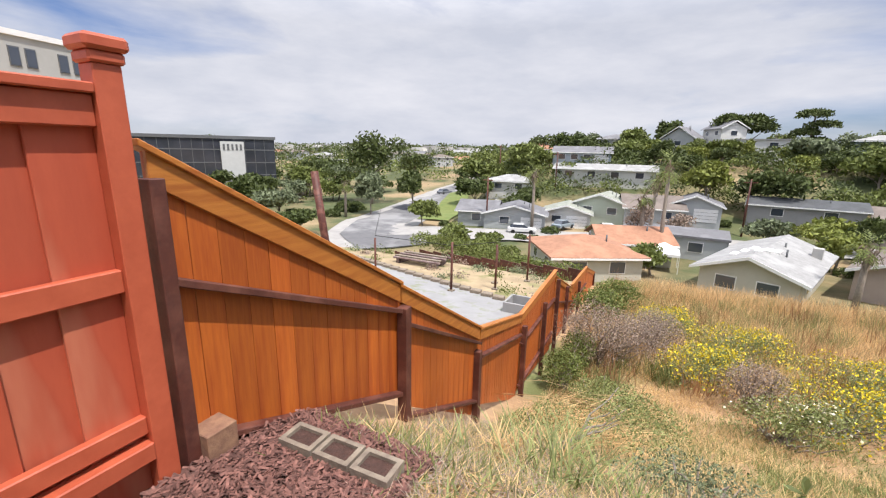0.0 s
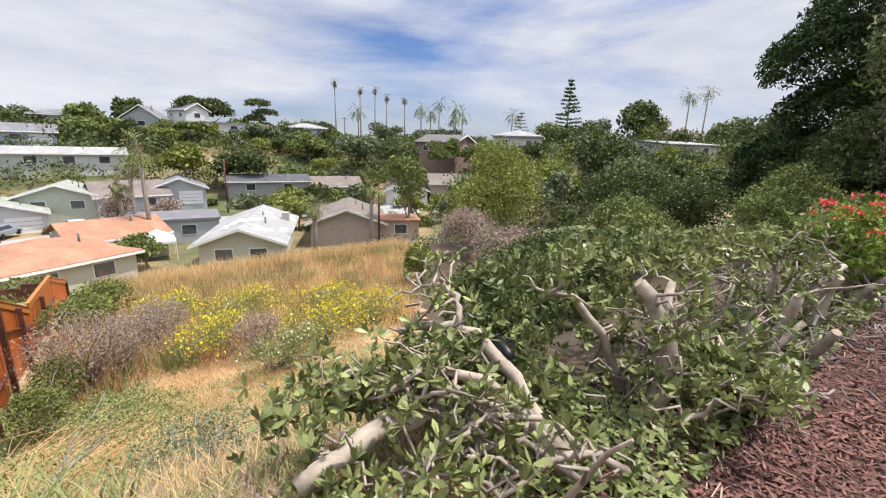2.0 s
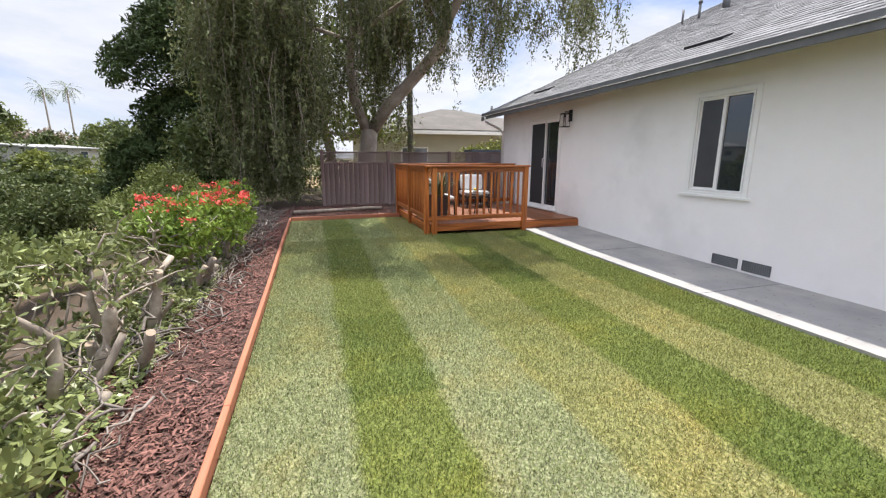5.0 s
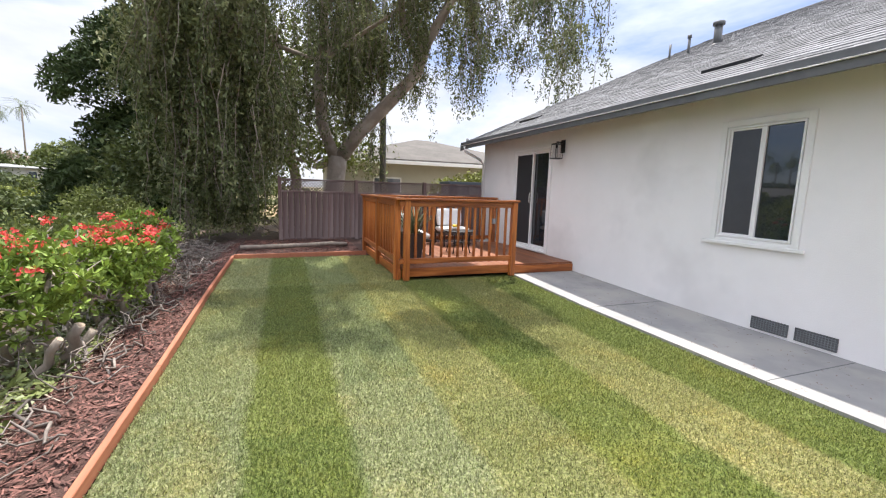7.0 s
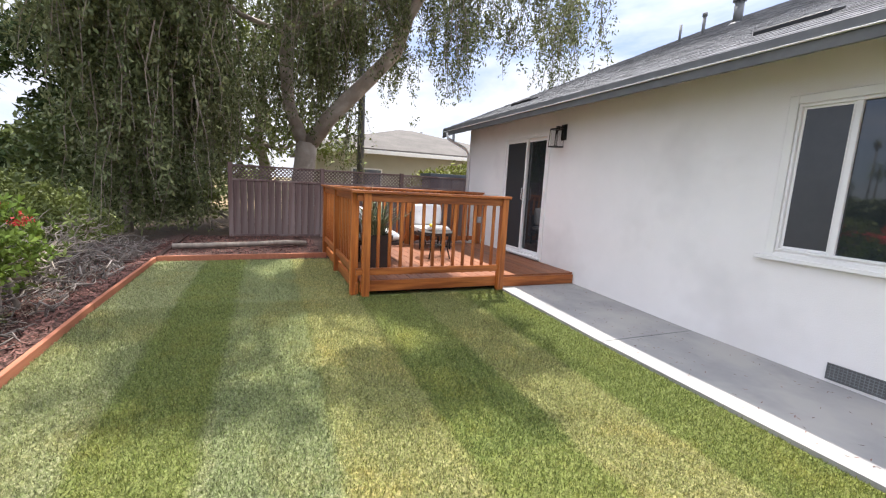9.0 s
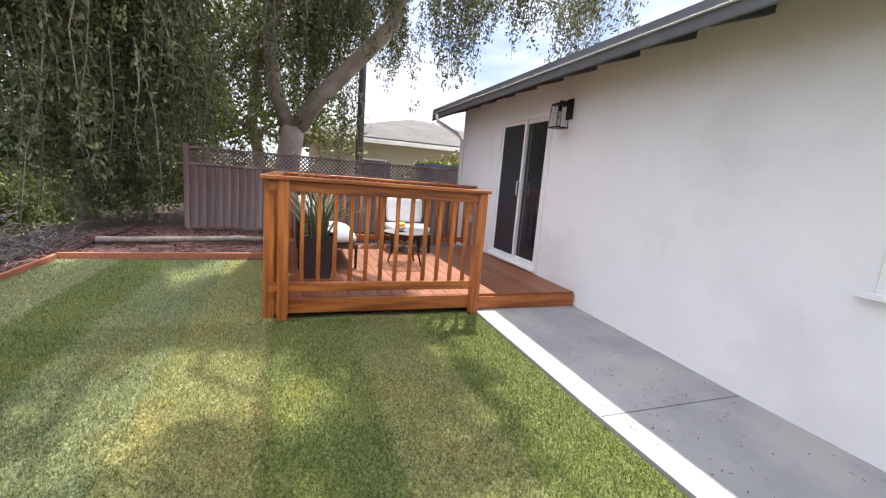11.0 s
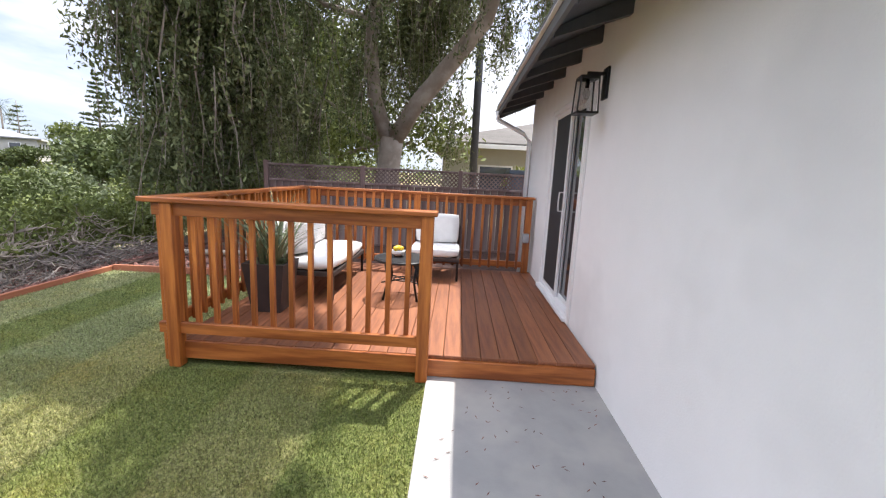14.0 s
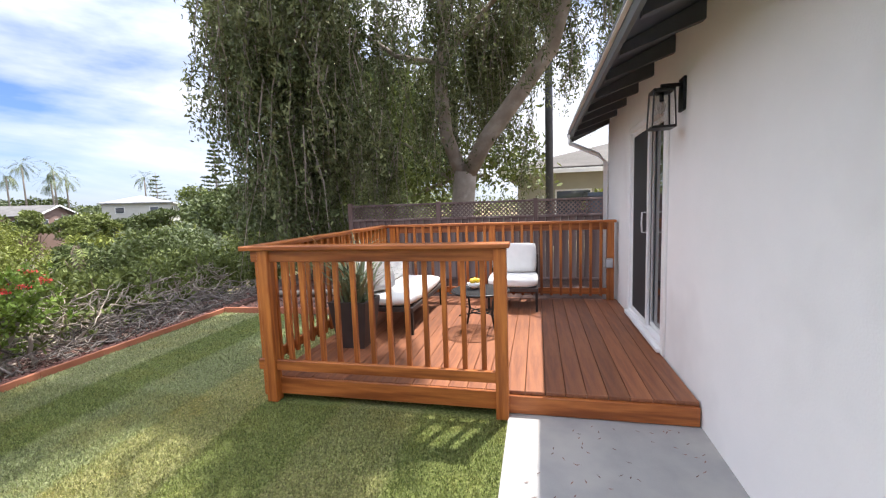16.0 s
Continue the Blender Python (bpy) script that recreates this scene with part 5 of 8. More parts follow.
# large grey block and dark glass offices on the left
blk = thing("apartment_block", (-51.2, 7.2, -6.6), "large pale grey apartment block with paired dark windows", "building")
blk.rotation_euler.z = radians(100)
boxpart("wall", (-18, 18, 0, 14, 0, 17.5), wallmat((0.42, 0.42, 0.40)), blk, bev=0)
boxpart("parapet", (-18.2, 18.2, -0.2, 0.3, 17.5, 18.0), M_TRIM, blk, bev=0)
for st in range(4):
    for i in range(9):
        for k in (0, 1):
            wd = boxpart("window", (-16.6 + i * 3.9 + k * 1.25, -15.75 + i * 3.9 + k * 1.25, -0.08, -0.003, 3.2 + st * 3.9, 4.9 + st * 3.9), M_FASCIA, blk, bev=0)
            boxpart("pane", (-0.36, 0.36, -0.06, -0.041, -0.75, 0.75), GLZ, wd, "dark window pane", bev=0)
off = thing("office_building", (-95, 62, -11), "dark glass office building with a white stair tower", "building")
off.rotation_euler.z = radians(57)
boxpart("glass_wall", (-16, 16, 0, 18, 0, 14.2), mat("dark_facade", (0.03, 0.035, 0.045), (0.05, 0.055, 0.07), scale=0.3, rough=0.12), off, bev=0)
boxpart("roof_edge", (-16.3, 16.3, -0.3, 18.3, 14.2, 14.9), M_FASCIA, off, bev=0)
boxpart("stair_tower", (4.0, 9.0, -1.2, 2.0, 0, 13.6), wallmat((0.55, 0.56, 0.55)), off, "white stair tower", bev=0)
for k in range(5):
    boxpart("slot", (4.5 + k * 0.9, 4.95 + k * 0.9, -1.28, -1.203, 11.6, 13.0), M_FASCIA, off, "dark slot opening", bev=0)
for k in range(4):
    boxpart("mullion", (-15.9, 15.9, -0.06, -0.003, 2.6 + 3.0 * k, 2.85 + 3.0 * k), M_FASCIA, off, "dark floor band", bev=0)
for k in range(14):
    boxpart("mullion", (-15 + k * 2.2, -14.9 + k * 2.2, -0.1, -0.061, 0.2, 14.1), M_FASCIA, off, "thin upright mullion", bev=0)


def car(x, y, rot, colour, label):
    z = ground_z(x, y) + 0.27
    c = thing("car", (x, y, z), label, "car", group="parked cars")
    c.rotation_euler.z = radians(rot)
    paint = mat("car_paint", colour, colour, rough=0.25, spec=0.6)
    bm = bmesh.new()
    prism(bm, [(-2.2, -0.88, 0.3), (2.2, -0.88, 0.3), (2.25, -0.88, 0.72), (1.1, -0.88, 0.92), (-1.9, -0.88, 0.95), (-2.25, -0.88, 0.8)], (0, 1.76, 0))
    part("body", bevelled(bm, 0.06), paint, c)
    bm = bmesh.new()
    prism(bm, [(-1.9, -0.78, 0.95), (1.0, -0.78, 0.93), (0.3, -0.7, 1.42), (-1.4, -0.7, 1.42)], (0, 1.5, 0))
    part("cabin", bevelled(bm, 0.05), GLZ, c, "dark car windows")
    boxpart("car_roof", (-1.35, 0.25, -0.68, 0.78, 1.421, 1.46), paint, c)
    for sx in (-1.4, 1.4):
        for sy in (-0.84, 0.84):
            bm = bmesh.new()
            tube(bm, [(sx, sy - 0.1, 0.32), (sx, sy + 0.1, 0.32)], 0.32, 12)
            part("wheel", bm, M_BLK, c, "black car wheel")


car(3.0, 77.2, 80, (0.02, 0.03, 0.03), "dark saloon car on the pale driveway")
car(-13.5, 70.5, 70, (0.25, 0.3, 0.34), "blue-grey car outside the white bungalow")
car(-18.5, 63.5, 20, (0.6, 0.6, 0.6), "white van parked by the driveway")
car(37.5, 64, 60, (0.6, 0.6, 0.6), "white car before the white garage")
car(33, 74, 60, (0.55, 0.55, 0.55), "pale car before the tan bungalow")
car(-52.5, 103, 75, (0.15, 0.16, 0.18), "grey car driving lane of the road")
car(-6.0, 70.5, 15, (0.62, 0.62, 0.6), "white car on the driveway")
car(-60, 150, 80, (0.6, 0.6, 0.6), "white car parked up the road")


def canopy(x, y):
    t = thing("party_tent", (x, y, ground_z(x, y)), "small white peaked garden canopy", "canopy")
    bm = bmesh.new()
    c = bm.verts.new((0, 0, 3.2))
    r = [bm.verts.new((a, b, 2.2)) for a, b in ((-1.6, -1.6), (1.6, -1.6), (1.6, 1.6), (-1.6, 1.6))]
    r2 = [bm.verts.new((a, b, 1.9)) for a, b in ((-1.6, -1.6), (1.6, -1.6), (1.6, 1.6), (-1.6, 1.6))]
    for i in range(4):
        bm.faces.new((r[i], r[(i + 1) % 4], c))
        bm.faces.new((r2[i], r2[(i + 1) % 4], r[(i + 1) % 4], r[i]))
    part("roof", bm, M_TRIM, t)
    for a, b in ((-1.55, -1.55), (1.55, -1.55), (1.55, 1.55), (-1.55, 1.55)):
        boxpart("leg", (a - 0.03, a + 0.03, b - 0.03, b + 0.03, 0, 1.95), M_TRIM, t, bev=0)


canopy(1.4, 52.0)
for x, y, h in ((-25.5, 66.0, 8.5), (23.0, 43.5, 7.5), (37.0, 62.0, 8.0), (12.5, 79, 9), (-40, 112, 9), (-62, 190, 10), (55, 128, 9), (-20, 92, 8)):
    p = thing("utility_pole", (x, y, ground_z(x, y)), "weathered brown timber utility pole", "utility pole", group="utility poles")
    bm = bmesh.new()
    tube(bm, [(0, 0, -0.5), (0, 0, h)], [0.16, 0.11], 8)
    part("pole", bm, M_DKRED, p, smooth=True)
    boxpart("crossarm", (-0.9, 0.9, -0.06, 0.06, h - 0.6, h - 0.45), M_DKRED, p)

for i in range(34):
    rw = random.Random(500 + i)
    x = rw.uniform(-16, -3.4)
    y = rw.uniform(stone_y(x) + 0.6, fx(x) - 0.4)
    r_ = rw.uniform(0.25, 0.6)
    rng_ = np.random.default_rng(500 + i)
    w_ = thing("weed_clump", (x, y, ground_z(x, y)), "small green weed clump growing in the dirt plot", "weed", group="terrace weeds")
    leaves("leaves", np.abs(rng_.normal(size=(160, 3))) * (0, 0, r_ * 0.4) + rng_.normal(size=(160, 3)) * (r_ * 0.5, r_ * 0.5, 0), 0.06, (M_LF_MID, M_LF_GREY, M_LF_DRY)[i % 3], w_, rng_)
hb = thing("hedge", (-5.2, 23.5, ground_z(-5.2, 23.5)), "bushy green hedge behind the low dark fence", "hedge")
rng_ = np.random.default_rng(77)
leaves("leaves", blob_points(rng_, [(-i * 1.3, i * 0.45 + rng_.uniform(-0.3, 0.3), 0.3, 1.2, 1.0, rng_.uniform(0.7, 1.2)) for i in range(-1, 9)], 9000, 0.4), 0.09, M_LF_MID, hb, rng_)


# ---- palms, conifers, far trees ----
def palm(x, y, h, label, cr=1.8, fan=True, seed=1, tr=0.22, n=30):
    z = ground_z(x, y)
    t = thing("palm_tree", (x, y, z), label, "palm tree", group="palm trees")
    rnd = random.Random(seed)
    bm = bmesh.new()
    lx = rnd.uniform(-0.3, 0.3)
    tube(bm, [(0, 0, -0.5), (lx * 0.3, 0, h * 0.4), (lx, 0, h * 0.98)], [tr * 1.2, tr, tr * 0.8], 7)
    part("trunk", bm, M_BARK, t, smooth=True)
    P, U, V = [], [], []
    for i in range(n):
        a, e = rnd.uniform(0, 6.283), rnd.uniform(-0.9, 1.2)
        d = Vector((math.cos(a) * math.cos(e), math.sin(a) * math.cos(e), math.sin(e)))
        p = Vector((lx, 0, h))
        for k in range(7):
            q = p + d * cr / 7
            mid = (p + q) / 2
            side = d.cross(Vector((0, 0, 1))).normalized() if abs(d.z) < 0.99 else Vector((1, 0, 0))
            wd = cr * (0.03 if k < 3 else (0.20 if fan else 0.12) * (1 - (k - 3) * 0.15))
            for s in (-1, 1):
                P.append(mid + side * s * wd * 0.5)
                U.append(d * cr / 10 + side * s * wd * 0.55)
                V.append(d.cross(side) * 0.01 + d * cr * 0.045)
            d = (d + Vector((0, 0, -0.16 if fan else -0.24))).normalized()
            p = q
    quads("fronds", np.array(P), np.array(U), np.array(V), M_LF_MID if fan else M_LF_GREY, t)
    if fan:
        rng = np.random.default_rng(seed)
        pts = rng.normal(size=(160, 3)) * (0.22, 0.22, 0.5) + (lx, 0, h - 0.8)
        leaves("dead_skirt", pts, 0.35, M_LF_DRY, t, rng, droop=3, ratio=0.2)["kind"] = "stuff"
    return t


for x, y, h, cr in ((-17.6, 66.1, 9.6, 2.6), (-0.4, 64.2, 9.0, 2.2), (1.0, 55.6, 11.5, 2.6), (-1.2, 57.5, 7.4, 1.8), (-52, 61, 6.5, 2.2), (15.5, 44.0, 5.5, 1.8), (21.5, 42.5, 7.6, 2.2), (32, 31.5, 8.2, 2.6)):
    palm(x, y, h, "fan palm with a shaggy trunk in the valley", cr, True, int(x * 7) % 97, 0.24)
for i, (x, y, h) in enumerate(((53, 130, 18), (60.5, 128, 16.5), (64.5, 126, 17), (67, 123, 15), (72, 120, 14.5), (77, 118, 10), (80, 117, 9), (84, 118, 11.5), (88, 114, 11), (90, 113, 9), (86, 112, 8), (130, 60, 14), (136, 58, 15), (56, 120, 8), (104, 104, 9))):
    palm(x, y, h + (3.4 if i > 4 else 1.0), "tall skyline palm on the far ridge", 4.0 if i > 4 else 1.9, i < 5, i + 3, 0.2, 22 if i < 5 else 34)


def conifer(x, y, h, r, label, tiers=12, n=60, seed=1, leaf=None):
    z = ground_z(x, y)
    t = thing("conifer", (x, y, z), label, "tree")
    rng = np.random.default_rng(seed)
    rnd = random.Random(seed)
    bm = bmesh.new()
    tube(bm, [(0, 0, -0.5), (0, 0, h)], [h * 0.018, h * 0.004], 6)
    P = []
    for k in range(tiers):
        f = k / tiers
        zz = h * (0.2 + 0.78 * f)
        rr = r * (1 - f) ** 0.8 * rnd.uniform(0.8, 1.1) + 0.2
        for j in range(6):
            a = rnd.uniform(0, 6.283)
            e = Vector((math.cos(a) * rr, math.sin(a) * rr, zz + rr * 0.12))
            tube(bm, [(0, 0, zz), e], [0.07, 0.02], 4, cap=False)
            m = rng.random((n // 6, 1)) ** 0.6
            P.append(np.array([0, 0, zz]) * (1 - m) + np.array(e) * m + rng.normal(size=(n // 6, 3)) * (0.2, 0.2, 0.1))
    part("trunk", bm, M_BARK, t, smooth=True)
    leaves("crown", np.concatenate(P), h * 0.018, leaf or M_LF_DARK, t, rng, ratio=0.4)


conifer(120, 94, 25, 5.5, "tall tiered norfolk pine on the ridge", 16, 150, 3)
conifer(104, 100, 14, 4, "dark open-branched conifer on the ridge", 10, 90, 4)
for i in range(46):
    rq = random.Random(900 + i)
    x, y = (rq.uniform(-45, 90), rq.uniform(122, 138)) if i < 28 else (rq.uniform(92, 128), rq.uniform(25, 118))
    w_, h_ = rq.uniform(5, 11), rq.uniform(4.5, 9.0) if i < 28 else rq.uniform(6, 12)
    bl = [(rq.uniform(-0.35, 0.35) * w_, rq.uniform(-0.3, 0.3) * w_, h_ * rq.uniform(0.35, 0.7), w_ * 0.28, w_ * 0.28, h_ * 0.28) for _ in range(5)]
    crown_tree("tree", x, y, ground_z(x, y), h_, bl, rq.choice((M_LF_DARK, M_LF_MID, M_LF_DARK, M_LF_GREY)), "leafy tree on the far ridge", 1300, 0.42, 0.2, 900 + i, group="ridge trees", shell=0.5)
conifer(23, 126, 7, 1.6, "small dark pointed conifer by the white house", 9, 90, 5)
conifer(-34, 136, 8, 3, "dark pine beside the terracotta roof", 9, 150, 6)

# skyline and slope trees: x, y, height, width, leaf, label
T = [
    (-8, 128, 8.5, 8, M_LF_MID, "rounded green tree on the ridge"), (0.7, 132, 10.5, 7, M_LF_DARK, "dark green tree on the ridge"),
    (-18, 132, 6, 3, M_LF_DARK, "small dark round-headed tree"), (-24, 140, 7, 4, M_LF_GREY, "thin grey-green tree on the ridge"),
    (110, 65, 15, 13, M_LF_DARK, "broad dome-shaped ridge tree"), (118, 54, 8, 13, M_LF_DRY, "low brown-leaved tree mass"), (125, 45, 8, 12, M_LF_GREY, "low grey tree mass"),
    (8, 89, 8.5, 9, M_LF_LIME, "bright green rounded tree by the garage"), (16.5, 87, 8, 9, M_LF_DARK, "dark olive tree behind the long roof"),
    (49.8, 33.8, 14, 9, M_LF_DARK, "dark eucalyptus rising from the canyon"), (54, 38, 11, 6, M_LF_GREY, "grey-leaved eucalyptus in the canyon"),
    (-60, 80, 17, 14, M_LF_DARK, "large dark tree beside the road"), (-47, 77, 9, 7, M_LF_DARK, "dark bushy tree beside the road"), (-34.9, 60.5, 4.4, 5, M_LF_MID, "clipped rounded street tree"),
    (-190, 138, 18, 26, M_LF_DARK, "broad dark tree behind the offices"), (-70, 180, 11, 24, M_LF_MID, "green trees in a row by the road"), (-55, 128, 9, 12, M_LF_DARK, "dark leafy tree beside the road"),
    (-30, 104, 7, 12, M_LF_MID, "green trees on the slope"), (-22, 118, 7, 12, M_LF_DARK, "dark trees behind the blue house"), (-6, 116, 6, 12, M_LF_MID, "green trees below the ridge"),
    (-36, 84, 6, 8, M_LF_DARK, "dark bushy tree by the grey house"), (-40, 98, 7, 9, M_LF_MID, "green tree by the road"), (-24, 78, 5, 6, M_LF_DARK, "dark tree behind the grey house"),
    (44, 95, 9, 12, M_LF_GREY, "grey-green trees on the canyon side"), (34, 100, 7, 10, M_LF_MID, "green trees on the canyon side"), (27, 112, 6, 8, M_LF_GREY, "shrubby tree below the ridge houses"),
    (2.5, 68.5, 5, 5, M_LF_DRY, "bare brown twiggy tree"), (-1.5, 59.5, 6.5, 4, M_LF_DRY, "bare twiggy tree beside the palms"), (0.5, 47.5, 3.5, 5, M_LF_MID, "garden shrubs beside the bungalow"),
    (14, 70, 4.5, 6, M_LF_GREY, "olive-leaved tree behind the bungalow"), (22, 74, 4, 8, M_LF_LIME, "yellow-green shrubs in front of the long roof"), (28, 60, 6, 5, M_LF_GREY, "pale feathery tree beside the lane"),
    (-75, 60, 7, 9, M_LF_DARK, "dark trees in front of the offices"), (-62, 54, 5, 9, M_LF_GREY, "grey-green trees below the offices"), (-85, 84, 8, 12, M_LF_MID, "green trees behind the road"),
    (-100, 110, 9, 16, M_LF_DARK, "dark trees along the valley"), (-50, 66, 8, 6, M_LF_GREY, "open grey-green tree near the road"), (-90, 150, 12, 16, M_LF_DARK, "dark tree mass in the valley"),
    (-54, 30, 6, 8, M_LF_MID, "green tree below the apartment block"), (-46, 44, 4, 7, M_LF_DARK, "dark shrubs by the road bend"), (12, 118, 5, 7, M_LF_MID, "green tree under the ridge"),
]
for i, (x, y, h, w, m, lb) in enumerate(T):
    z = ground_z(x, y)
    rb = random.Random(i)
    bl = [(rb.uniform(-0.28, 0.28) * w, rb.uniform(-0.28, 0.28) * w, h * rb.uniform(0.45, 0.75), w * rb.uniform(0.22, 0.34), w * rb.uniform(0.22, 0.34), h * rb.uniform(0.2, 0.3)) for _ in range(7)]
    D = math.hypot(x, y)
    crown_tree("tree", x, y, z, h, bl, m, lb, n=int(3000 if D < 100 else 2200) // (2 if m is M_LF_DRY else 1), size=0.0052 * min(D, 130) * (0.55 if m is M_LF_DRY else 1.0), trunk_r=max(0.15, w * 0.022), seed=i, shell=0.5)
for i in range(22):
    rq = random.Random(1500 + i)
    x, y = rq.uniform(-105, -52), rq.uniform(48, 125)
    if abs(x - float(np.interp(y, [44, 60, 94, 133, 175], [-32, -43, -51, -61, -67]))) < 11:
        x -= 16
    w_, h_ = rq.uniform(6, 12), rq.uniform(4.5, 9)
    bl = [(rq.uniform(-0.3, 0.3) * w_, rq.uniform(-0.3, 0.3) * w_, h_ * rq.uniform(0.4, 0.75), w_ * 0.27, w_ * 0.27, h_ * 0.25) for _ in range(6)]
    crown_tree("tree", x, y, ground_z(x, y), h_, bl, rq.choice((M_LF_DARK, M_LF_DARK, M_LF_MID, M_LF_GREY)), "leafy tree on the valley floor", 1500, 0.42, 0.2, 1500 + i, group="valley trees", shell=0.5)
built = [o.location.copy() for o in bpy.data.objects if o.name.startswith(("house", "car", "palm"))]
rq = random.Random(77)
k = 0
while k < 46:
    x, y = rq.uniform(-32, 48), rq.uniform(48, 120)
    road_x = float(np.interp(y, [44, 60, 94, 133], [-32, -43, -51, -61]))
    if any(math.hypot(x - b.x, y - b.y) < 8.5 for b in built) or abs(x - road_x) < 11:
        continue
    k += 1
    w_, h_ = rq.uniform(3.5, 7), rq.uniform(3.2, 6)
    bl = [(rq.uniform(-0.3, 0.3) * w_, rq.uniform(-0.3, 0.3) * w_, h_ * rq.uniform(0.4, 0.75), w_ * 0.28, w_ * 0.28, h_ * 0.26) for _ in range(6)]
    crown_tree("tree", x, y, ground_z(x, y), h_, bl, rq.choice((M_LF_DARK, M_LF_DARK, M_LF_MID, M_LF_LIME)), "leafy garden tree between the valley houses", 1300, 0.30, 0.16, 2000 + k, group="valley garden trees", shell=0.5)
for k in range(22):
    rq = random.Random(3100 + k)
    cx, cy, dx, dy, top = ((64, 61, -0.75, 0.66, 2.4), (51, 69, -0.83, 0.56, 1.6), (79, 39, -0.46, 0.89, 1.6))[k % 3]
    u_ = rq.uniform(-11, 11)
    x, y = cx + dx * u_ + rq.uniform(-2, 2), cy + dy * u_ + rq.uniform(-2, 2)
    z = ground_z(x, y)
    h_, w_ = top + rq.uniform(-0.8, 0.7) - z, rq.uniform(4.5, 7)
    bl = [(rq.uniform(-0.3, 0.3) * w_, rq.uniform(-0.3, 0.3) * w_, h_ - rq.uniform(0.9, 3.4), w_ * 0.28, w_ * 0.28, 1.2) for _ in range(7)]
    crown_tree("tree", x, y, z, h_, bl, rq.choice((M_LF_DARK, M_LF_MID, M_LF_GREY, M_LF_LIME)), "leafy tree in front of the rim houses", 2000, 0.28, 0.16, 3100 + k, group="rim trees", shell=0.45)
# umbrella pine pair and black cypress
crown_tree("tree", 17, 131, ground_z(17, 131), 12, [(-3, 0, 9, 4, 4, 2.4), (2, 0, 8.6, 4.5, 4, 2.6), (4.5, 0, 7.6, 3, 3, 1.8), (-1, 1, 7.4, 3, 3, 1.5)], M_LF_DARK, "umbrella-shaped dark pine on the ridge", 3000, 0.5, 0.5, 77)
crown_tree("tree", 31, 131, ground_z(31, 131), 12, [(-0.5, 0, 11, 3.4, 3, 1.3), (1.4, 0, 8.6, 3.4, 3, 1.2), (-1.5, 0, 6.8, 3, 3, 1.2), (0.5, 0, 4.8, 2.8, 3, 1.2)], M_LF_DARK, "black layered cypress on the ridge", 2600, 0.45, 0.4, 78)

# canyon scrub covering the far bank, in joined masses
rs = np.random.default_rng(5)
for k, (x0, x1, y0, y1, n, m, hh) in enumerate(((30, 125, 40, 112, 60, M_LF_DARK, 4.0), (30, 125, 30, 112, 48, M_LF_MID, 3.0), (40, 110, 20, 100, 60, M_LF_GREY, 3.5), (30, 100, 60, 115, 40, M_LF_LIME, 2.2),
                                              (-60, 40, 86, 126, 70, M_LF_MID, 2.6), (-60, 45, 86, 126, 60, M_LF_DARK, 3.0), (-40, 36, 36, 62, 40, M_LF_MID, 1.4), (-60, 30, 50, 86, 40, M_LF_DARK, 1.8),
                                              (-330, -55, 120, 330, 150, M_LF_DARK, 7), (-200, -60, 60, 330, 110, M_LF_MID, 5), (12, 60, 28, 60, 50, M_LF_GREY, 2.2), (21, 60, 2, 40, 70, M_LF_DARK, 2.4), (-50, 130, 118, 140, 60, M_LF_MID, 2.8), (50, 132, 92, 128, 44, M_LF_DARK, 3.2), (92, 132, 20, 96, 60, M_LF_MID, 3.4), (45, 110, 0, 60, 40, M_LF_MID, 4.0), (60, 125, 20, 70, 40, M_LF_DARK, 5))):
    bl = []
    for _ in range(n):
        x, y = rs.uniform(x0, x1), rs.uniform(y0, y1)
        road_x = float(np.interp(y, [44, 60, 94, 133, 175, 210, 260], [-32, -43, -51, -61, -67, -68, -60]))
        if abs(x - road_x) < 11:
            continue
        r = rs.uniform(0.6, 1.4) * hh
        if 55 < y < 88 and -40 < x < 50 and r > 1.2:
            r = 0.8
        if 38 < y < 58 and -14 < x < 32:
            continue
        bl.append((x, y, ground_z(x, y) + r * 0.25, r * 1.3, r * 1.3, r * 0.85))
    P = blob_points(rs, bl, 12000 if k not in (8, 9) else 9000, 0.35)
    ob = leaves("scrub", P, np.clip(np.hypot(P[:, 0], P[:, 1]) * 0.0038, 0.1, 1.1)[:, None], m, None, rs)
    tagged(ob, "leafy scrub covering the canyon sides", "shrubs", "", "stuff")

# distant city speckle of small houses
bm = bmesh.new()
rc = random.Random(8)
for i in range(900):
    y = rc.uniform(420, 1500)
    x = -y * rc.uniform(0.15, 1.25)
    z = ground_z(x, y)
    w, d, h = rc.uniform(8, 22), rc.uniform(8, 18), rc.uniform(3, 9)
    box(bm, x, x + w, y, y + d, z - 3, z + h)
tagged(part("distant_town", bm, mat("town_paint", (0.55, 0.55, 0.54), (0.4, 0.38, 0.36), scale=0.01, rough=1, island=0.45)), "pale low houses of the distant town", "town", "", "stuff")
bl = []
for _ in range(260):
    y = rs.uniform(400, 1300)
    x = -y * rs.uniform(0.1, 1.3)
    r = rs.uniform(5, 11)
    bl.append((x, y, ground_z(x, y) + 2, r * 2, r * 1.5, r))
tagged(leaves("distant_trees", blob_points(rs, bl, 12000), 2.6, M_LF_DARK, None, rs), "dark trees of the distant town", "trees", "", "stuff")


